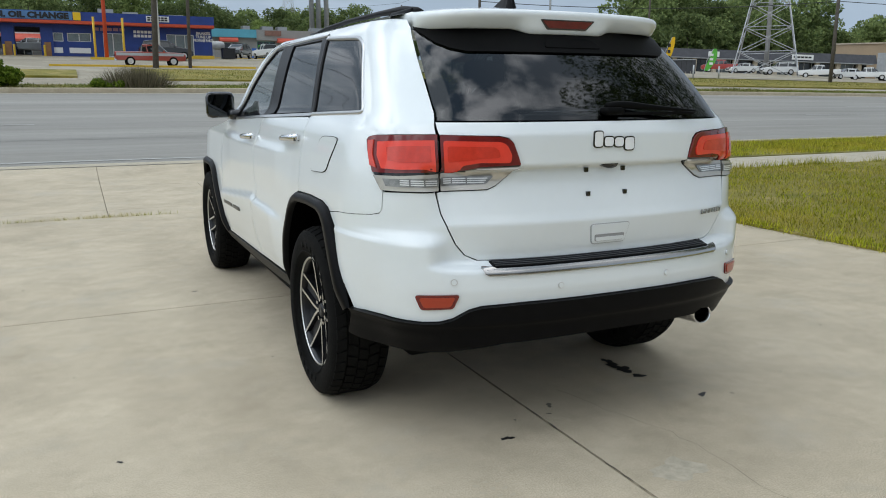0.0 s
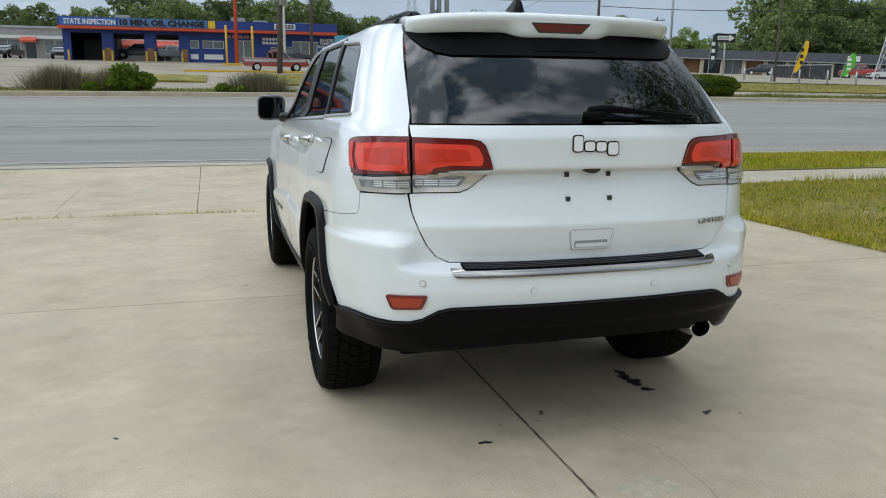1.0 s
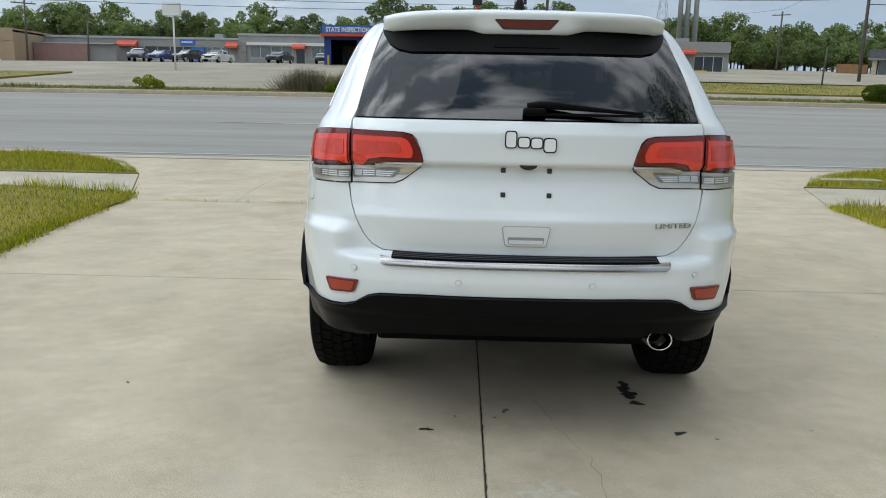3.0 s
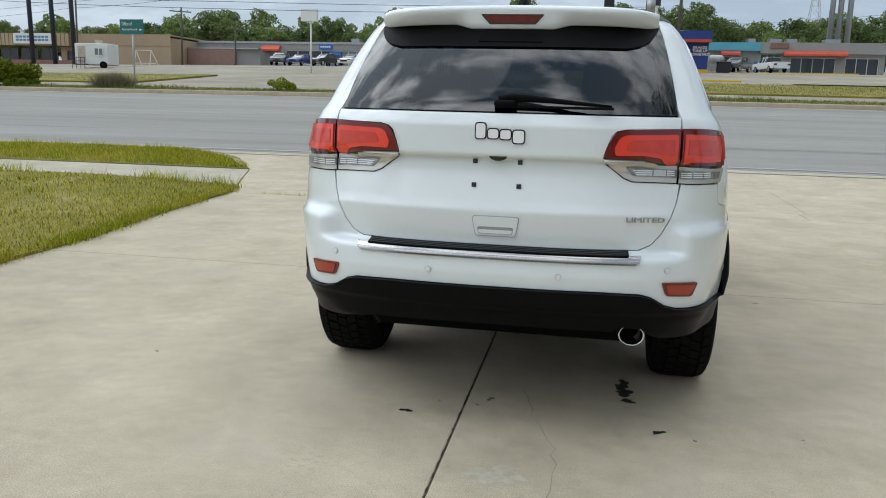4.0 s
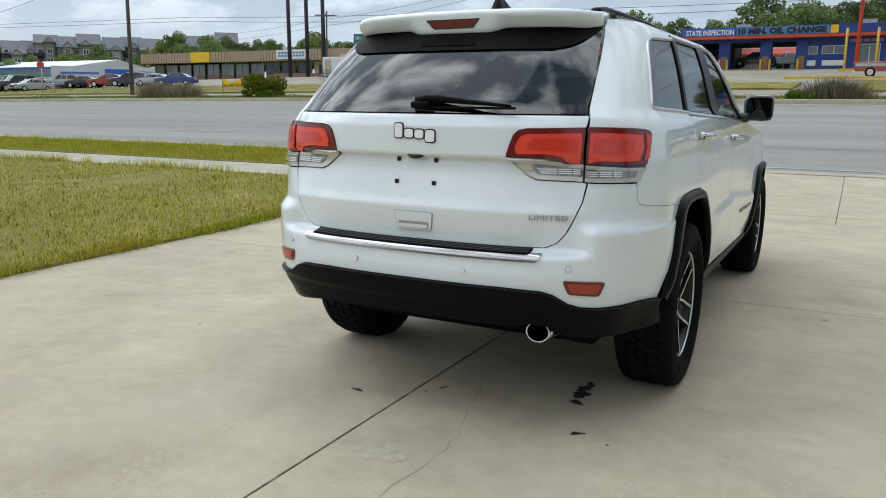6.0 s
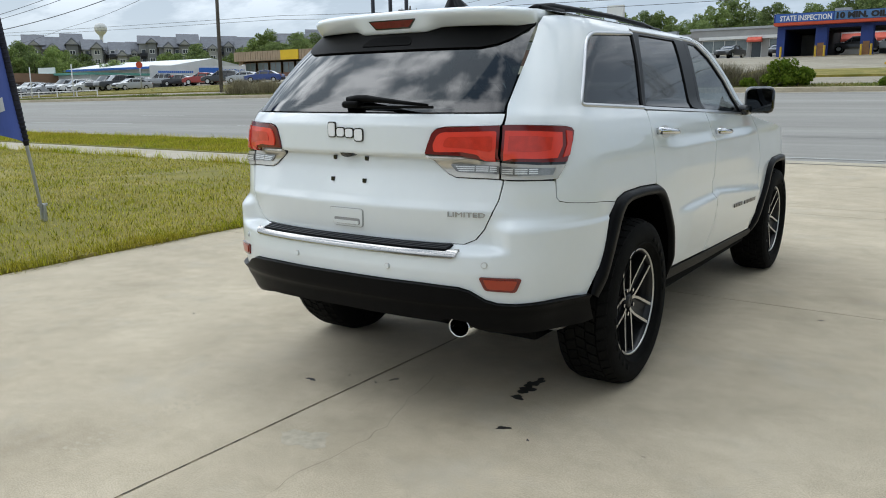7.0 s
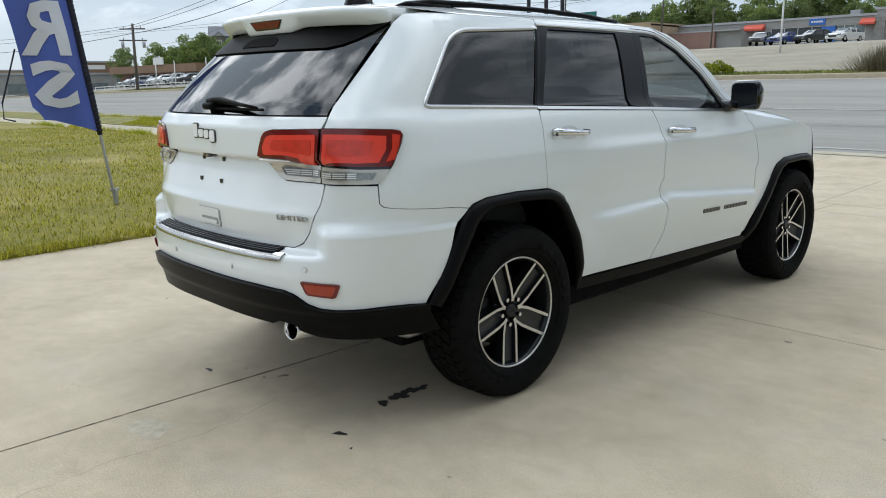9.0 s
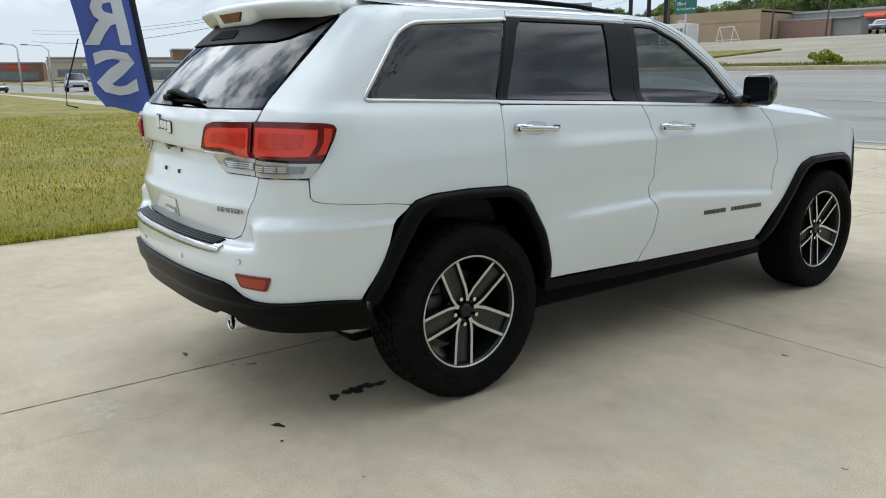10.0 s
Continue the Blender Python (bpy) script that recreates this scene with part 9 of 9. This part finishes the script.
for dz, s in ((0, 0.7), (-0.55, 0.8), (-1.9, 1.0)):
    wire([(120, 46, 16 + dz), (62.7, 50.6, 13.8 + dz), (38.3, 59.6, 14.6 + dz), (6.6, 62, 15.4 + dz), (-43.2, 40.3, 13.6 + dz), (-73.3, 34.3, 7.3 + dz * 0.4), (-150, 28, 9 + dz)], s, 0.032 if dz < -1 else 0.022)
wire([(6.6, 62, 12.6), (-20, 60, 11.4), (-55.5, 80, 11.2), (-110, 110, 13)], 0.4)
wire([(6.6, 62, 12.0), (-20, 60, 10.8), (-55.5, 80, 10.5), (-110, 110, 12)], 0.5)
wire([(-43.2, 40.3, 11.2), (-80, 50, 8.9), (-120, 58, 8.0)], 0.5)
wire([(32.8, 62.6, 13.2), (49.2, 121, 15.6), (21, 150, 16)], 0.6)
wire([(32.8, 62.6, 9.2), (62.5, 50.6, 9.4), (110, 40, 10)], 0.6, 0.03)
wire([(6.6, 62, 9.8), (32.8, 62.6, 9.6)], 0.4)
wire([(-120, 48, 9.4), (-44.7, 48, 7.95), (-21.1, 48, 7.25), (5.9, 58.6, 8.2)], 0.1, 0.016)
wire([(-120, 48, 9.1), (-44.7, 48, 7.65), (-21.1, 48, 6.8), (5.9, 58.6, 7.8)], 0.12, 0.016)

# road signs, flags and loose things across the road
guide = pole("road_sign", "green road sign on a steel post", -22.9, 40, 3.4, 0.05, 0.05, galv, category="road sign")
block("sign_plate", guide, -0.72, 0.70, -0.06, -0.03, 2.75, 3.55, sign_green, "green sign plate")
letters("sign_letters", "Office of", 0.2, upright(-0.60, -0.065, 3.22), sign_white, guide, 0.004, "white letters", 0.62, 0.19)
letters("sign_letters", "Attorney General", 0.2, upright(-0.60, -0.065, 2.92), sign_white, guide, 0.004, "white letters", 0.92, 0.17)
bm = bmesh.new()
prism(bm, [(0.42, 3.0), (0.52, 3.07), (0.52, 3.02), (0.64, 3.02), (0.64, 2.98), (0.52, 2.98), (0.52, 2.93)], 0.006, lambda u, v, w: Vector((u, -0.07 + w, v)))
part("arrow", bm, sign_white, guide)
one_way = pole("road_sign", "black and white one way sign on a steel post", 44.5, 61.0, 3.6, 0.06, 0.06, galv, category="road sign")
block("sign_plate", one_way, -1.0, 1.0, -0.08, -0.04, 3.2, 3.95, black_ink, "black sign plate")
bm = bmesh.new()
prism(bm, [(-0.85, 3.40), (0.35, 3.40), (0.35, 3.28), (0.9, 3.58), (0.35, 3.88), (0.35, 3.75), (-0.85, 3.75)], 0.006, lambda u, v, w: Vector((u, -0.09 + w, v)))
part("arrow", bm, sign_white, one_way)
letters("sign_letters", "ONE WAY", 0.2, upright(-0.75, -0.095, 3.48), black_ink, one_way, 0.004, "black letters", 1.1, 0.2)
stop = pole("stop_sign", "red stop sign on a steel post", -63.5, 47.5, 2.6, 0.05, 0.05, galv, category="road sign")
bm = bmesh.new()
prism(bm, [(0.32 * math.cos(a), 2.5 + 0.32 * math.sin(a)) for a in (math.pi / 8 + k * math.pi / 4 for k in range(8))], 0.02, lambda u, v, w: Vector((u * 0.7, u * 0.7 - 0.08 + w, v)))
part("sign_plate", bm, red_stripe, stop, "red octagonal plate")


def feather(x, y, z, h, w, col, name_mat, label, lean=0.6, turn=0):
    f = empty("feather_flag", label, "flag", pose(x, y, z, 0, 0, turn))
    bm = bmesh.new()
    tube(bm, [(0, 0, -0.1), (lean * 0.4, 0, h * 0.6), (lean, 0, h)], 0.03, 6)
    part("mast", bm, galv, f)
    bm = bmesh.new()
    rows = []
    for k in range(11):
        t = k / 10
        c = lean * (0.15 + 0.85 * t)
        ww = w * math.sin(math.pi * min(1, 0.12 + 0.8 * t)) ** 0.6
        rows.append([bm.verts.new((c + ww * u, 0.05 * math.sin(6 * t + 3 * u), h * (0.25 + 0.75 * t))) for u in (0, 0.35, 0.7, 1)])
    for a, b in zip(rows, rows[1:]):
        for k in range(3):
            bm.faces.new((a[k], a[k + 1], b[k + 1], b[k]))
    part("cloth", bm, mat(name_mat, col, 0.8, vary=0.1, scale=3), f, "", True)
    for k in range(3):
        block("lettering_bar", f, lean * 0.6 + 0.05, lean * 0.6 + w * 0.55, -0.09, -0.07, h * (0.45 + 0.15 * k), h * (0.53 + 0.15 * k), black_ink if col[0] > 0.3 else sign_white)
    return f


feather(58.0, 68.5, 3.1, 4.2, 0.62, (0.75, 0.45, 0.01), "yellow_flag_cloth", "yellow feather flag with dark lettering", 1.2, -35)
feather(61.4, 65.6, 3.0, 3.0, 0.75, (0.10, 0.42, 0.05), "green_flag_cloth", "green feather flag with white lettering", 1.0, -35)
feather(43.6, 62.0, 3.1, 4.0, 0.6, (0.03, 0.05, 0.05), "dark_flag_cloth", "dark feather flag with white lettering", 0.3, -30)
feather(-92, 25, 1.6, 3.6, 1.0, (0.10, 0.30, 0.60), "pale_blue_flag_cloth", "pale blue feather flag far along the road", 0.3, 60)
fence = empty("screen_fence", "grey board screen fence around a yard", "fence", pose(57.5, 70.5, 3.0, 0, 0, -42))
for k in range(11):
    block("board", fence, 0.5 * k, 0.5 * k + 0.47, 0, 0.06, -0.6, 2.0, dark_roof)
block("rail", fence, 0, 5.5, -0.05, 0.0, 1.9, 2.0, galv)
for k in range(5):
    x = 46 + 1.9 * k
    y = 60 - 1.2 * k
    pole("fence_post", "short grey post at the lot edge", x, y, 1.15, 0.075, 0.075, galv)
trailer = empty("cargo_trailer", "white enclosed cargo trailer parked on the lot", "trailer", pose(-43.1, 65.6, hill(-43.1, 65.6), 0, 0, 8))
block("box_body", trailer, -1.75, 1.35, 0, 2.2, 0.35, 2.25, white_wall, "white box body", 0.06)
window(trailer, 0.1, 0.95, 1.15, 1.85, -0.05, 2, window_grey, name="trailer_window")
block("trailer_door", trailer, -1.45, -0.75, -0.03, 0.01, 0.5, 2.0, cream_wall, "pale trailer door")
block("vent", trailer, -0.2, 0.3, 0.8, 1.3, 2.3, 2.6, cream_wall)
for x in (0.9,):
    bm = bmesh.new()
    lathe(bm, [(-0.1, 0.05), (-0.1, 0.33), (0.1, 0.33), (0.1, 0.05)], 16)
    bm.transform(pose(x, 0.0, 0.33, 0, 0, 90))
    part("wheel", bm, rubber, trailer)
landing = block("steps", trailer, -1.7, -0.5, -0.7, 0, 0.30, 0.38, pole_dark, "dark steel landing with a rail")
bm = bmesh.new()
for x in (-1.68, -1.3, -0.9, -0.52):
    tube(bm, [(x, -0.68, -0.1), (x, -0.68, 0.95)], 0.028, 5)
for z in (0.62, 0.95):
    tube(bm, [(-1.68, -0.68, z), (-0.52, -0.68, z)], 0.028, 5)
part("rail", bm, pole_dark, landing)
goal = empty("goal_frame", "white steel swing frame on the grass", "frame", pose(-45.6, 76, hill(-45.6, 76)) @ Matrix.Scale(0.6, 4))
for a, b in (((0, 0, 0), (0.5, 0, 2.6)), ((1.0, 0.8, 0), (0.5, 0, 2.6)), ((3.0, 0, 0), (3.4, 0, 2.6)), ((4.4, 0.6, 0), (3.4, 0, 2.6)), ((0.5, 0, 2.6), (3.4, 0, 2.6)), ((0, 0, 0.4), (4.2, 0, 0.4))):
    bm = bmesh.new()
    tube(bm, [a, b], 0.07, 6)
    part("tube", bm, white_frame, goal)
banner = empty("banner", "yellow cloth banner tied low between stakes", "banner", pose(-35.6, 41.4, hill(-35.6, 41.4) + 0.05) @ Matrix.Scale(0.85, 4))
bm = bmesh.new()
rows = []
for k in range(13):
    t = k / 12
    dip = 0.32 * math.sin(math.pi * t)
    rows.append([bm.verts.new((2.2 * t, 0.05 * math.sin(9 * t), 1.25 - dip)), bm.verts.new((2.2 * t, 0.06 * math.sin(9 * t + 1), 0.45))])
for a, b in zip(rows, rows[1:]):
    bm.faces.new((a[0], b[0], b[1], a[1]))
part("cloth", bm, sign_yellow, banner, "", True)
letters("banner_letters", "ENROLLMENT CENTER", 0.3, upright(0.08, -0.07, 0.50), black_ink, banner, 0.004, "black lettering", 2.02, 0.26)
for x in (0, 2.2):
    bm = bmesh.new()
    tube(bm, [(x, 0.02, -0.2), (x, 0.02, 1.35)], 0.025, 6)
    part("stake", bm, pole_wood, banner)
lid = empty("utility_cover", "pale concrete utility cover set in the verge", "cover", pose(8.3, 13.1, lawn_z(8.3, 13.1)))
block("cover", lid, -0.5, 0.5, -0.22, 0.22, -0.1, 0.035, walk_concrete, "", 0.01)

# ---- the blue flag beside the drive ----
cloth = bpy.data.materials.new("blue_flag_cloth")
cloth.use_nodes = True
cb = cloth.node_tree.nodes["Principled BSDF"]
cb.inputs["Base Color"].default_value, cb.inputs["Roughness"].default_value = (0.066, 0.112, 0.42, 1), 0.75
cb.inputs["Sheen Weight"].default_value = 0.3
nz, bp = cloth.node_tree.nodes.new("ShaderNodeTexNoise"), cloth.node_tree.nodes.new("ShaderNodeBump")
nz.inputs["Scale"].default_value, nz.inputs["Detail"].default_value = 5, 4
bp.inputs["Strength"].default_value, bp.inputs["Distance"].default_value = 0.35, 0.03
cloth.node_tree.links.new(nz.outputs["Fac"], bp.inputs["Height"])
cloth.node_tree.links.new(bp.outputs[0], cb.inputs["Normal"])
pale_cloth = mat("white_flag_letters", (0.62, 0.64, 0.70), 0.8, vary=0.05, scale=6)
sleeve = mat("black_flag_sleeve", (0.015, 0.016, 0.03), 0.8, vary=0.3, scale=12, bump=0.3, bscale=40)

sail = empty("advertising_flag", "tall blue fabric flag with white letters stuck in the lawn", "flag", pose(-3.70, 4.585, 0.09))


def pole_y(z):
    return -0.125 * z + 0.0


def flag_x(y, z):
    return 0.05 * math.sin(5.5 * y + 2.2 * z) + 0.025 * math.sin(11 * y - 4 * z)


bm = bmesh.new()
tube(bm, [(0, pole_y(z), z) for z in (-0.25, 0.0, 0.4, 0.85, 1.0)], [0.012, 0.016, 0.017, 0.017, 0.017], 10)
part("pole", bm, galv, sail, "grey metal pole", True)
bm = bmesh.new()
tube(bm, [(0, pole_y(z) - 0.012 * max(0, z - 2), z) for z in (0.78, 1.2, 1.6, 2.0, 2.6, 3.2, 3.8)], [0.026, 0.034, 0.034, 0.033, 0.03, 0.026, 0.02], 10)
for k in range(60):
    z = 0.82 + 0.045 * k
    tube(bm, [(0, pole_y(z), z), (0, pole_y(z + 0.018), z + 0.018)], 0.037 - 0.002 * (z - 0.8), 10)
part("sleeve", bm, sleeve, sail, "gathered black pole sleeve", True)
bm = bmesh.new()
box(bm, -0.05, 0.05, -0.012, 0.012, 0.0, 0.17, 0.004)
box(bm, -0.012, 0.012, -0.05, 0.05, 0.15, 0.18, 0.004)
part("ground_spike", bm, galv, sail, "grey steel ground spike")
FLAG_LEFT = [(0.98, -0.64), (1.10, -0.74), (1.6, -0.80), (2.2, -0.92), (2.8, -0.95), (3.4, -0.80), (3.8, -0.50)]
bm = bmesh.new()
rows = []
for i in range(41):
    t = i / 40
    row = []
    for k in range(17):
        u = k / 16
        zlow = 0.80 + (0.0 if u < 0.02 else 0.16 * min(1, u * 1.15) ** 0.8)
        z = zlow + (3.75 - zlow) * t
        yl = float(np.interp(z, [p[0] for p in FLAG_LEFT], [p[1] for p in FLAG_LEFT]))
        y = pole_y(z) + (yl - pole_y(z)) * u
        row.append(bm.verts.new((flag_x(y, z) * min(1, u * 3), y, z)))
    rows.append(row)
for a, b in zip(rows, rows[1:]):
    for k in range(16):
        bm.faces.new((a[k], b[k], b[k + 1], a[k + 1]))
part("cloth", bm, cloth, sail, "blue flag cloth", True)


def flag_letter(text, y0, y1, z0, z1, slant):
    """A letter seen from behind the cloth, bent with it."""
    ob = letters("flag_letter", text, 1.0, Matrix(), pale_cloth, sail, 0.0, "white letter seen in reverse", 1.0, 1.0, 0.03)
    bmx = bmesh.new()
    bmx.from_mesh(ob.data)
    bmesh.ops.triangulate(bmx, faces=bmx.faces)
    bmesh.ops.subdivide_edges(bmx, edges=bmx.edges, cuts=3, use_grid_fill=True)
    for v in bmx.verts:
        u, w = v.co.x, v.co.y
        z = z0 + (z1 - z0) * w
        y = y1 + (y0 - y1) * u + slant * (z - z0)
        v.co = Vector((flag_x(y, z) + 0.012, y, z))
    for f in bmx.faces:
        f.smooth = True
    bmx.to_mesh(ob.data)
    bmx.free()
    return ob


flag_letter("S", -0.69, -0.27, 1.08, 1.57, -0.12)
flag_letter("R", -0.79, -0.33, 1.62, 2.17, -0.12)
flag_letter("A", -0.84, -0.42, 2.28, 2.78, -0.10)
bm = bmesh.new()
tube(bm, [(0.02, -0.86, 1.68), (0.0, -0.93, 1.45), (0.0, -1.03, 1.15), (0.02, -1.04, 0.99), (0.0, -0.93, 0.96)], 0.009, 6)
part("tie_cord", bm, sleeve, sail, "loose black tie cord")
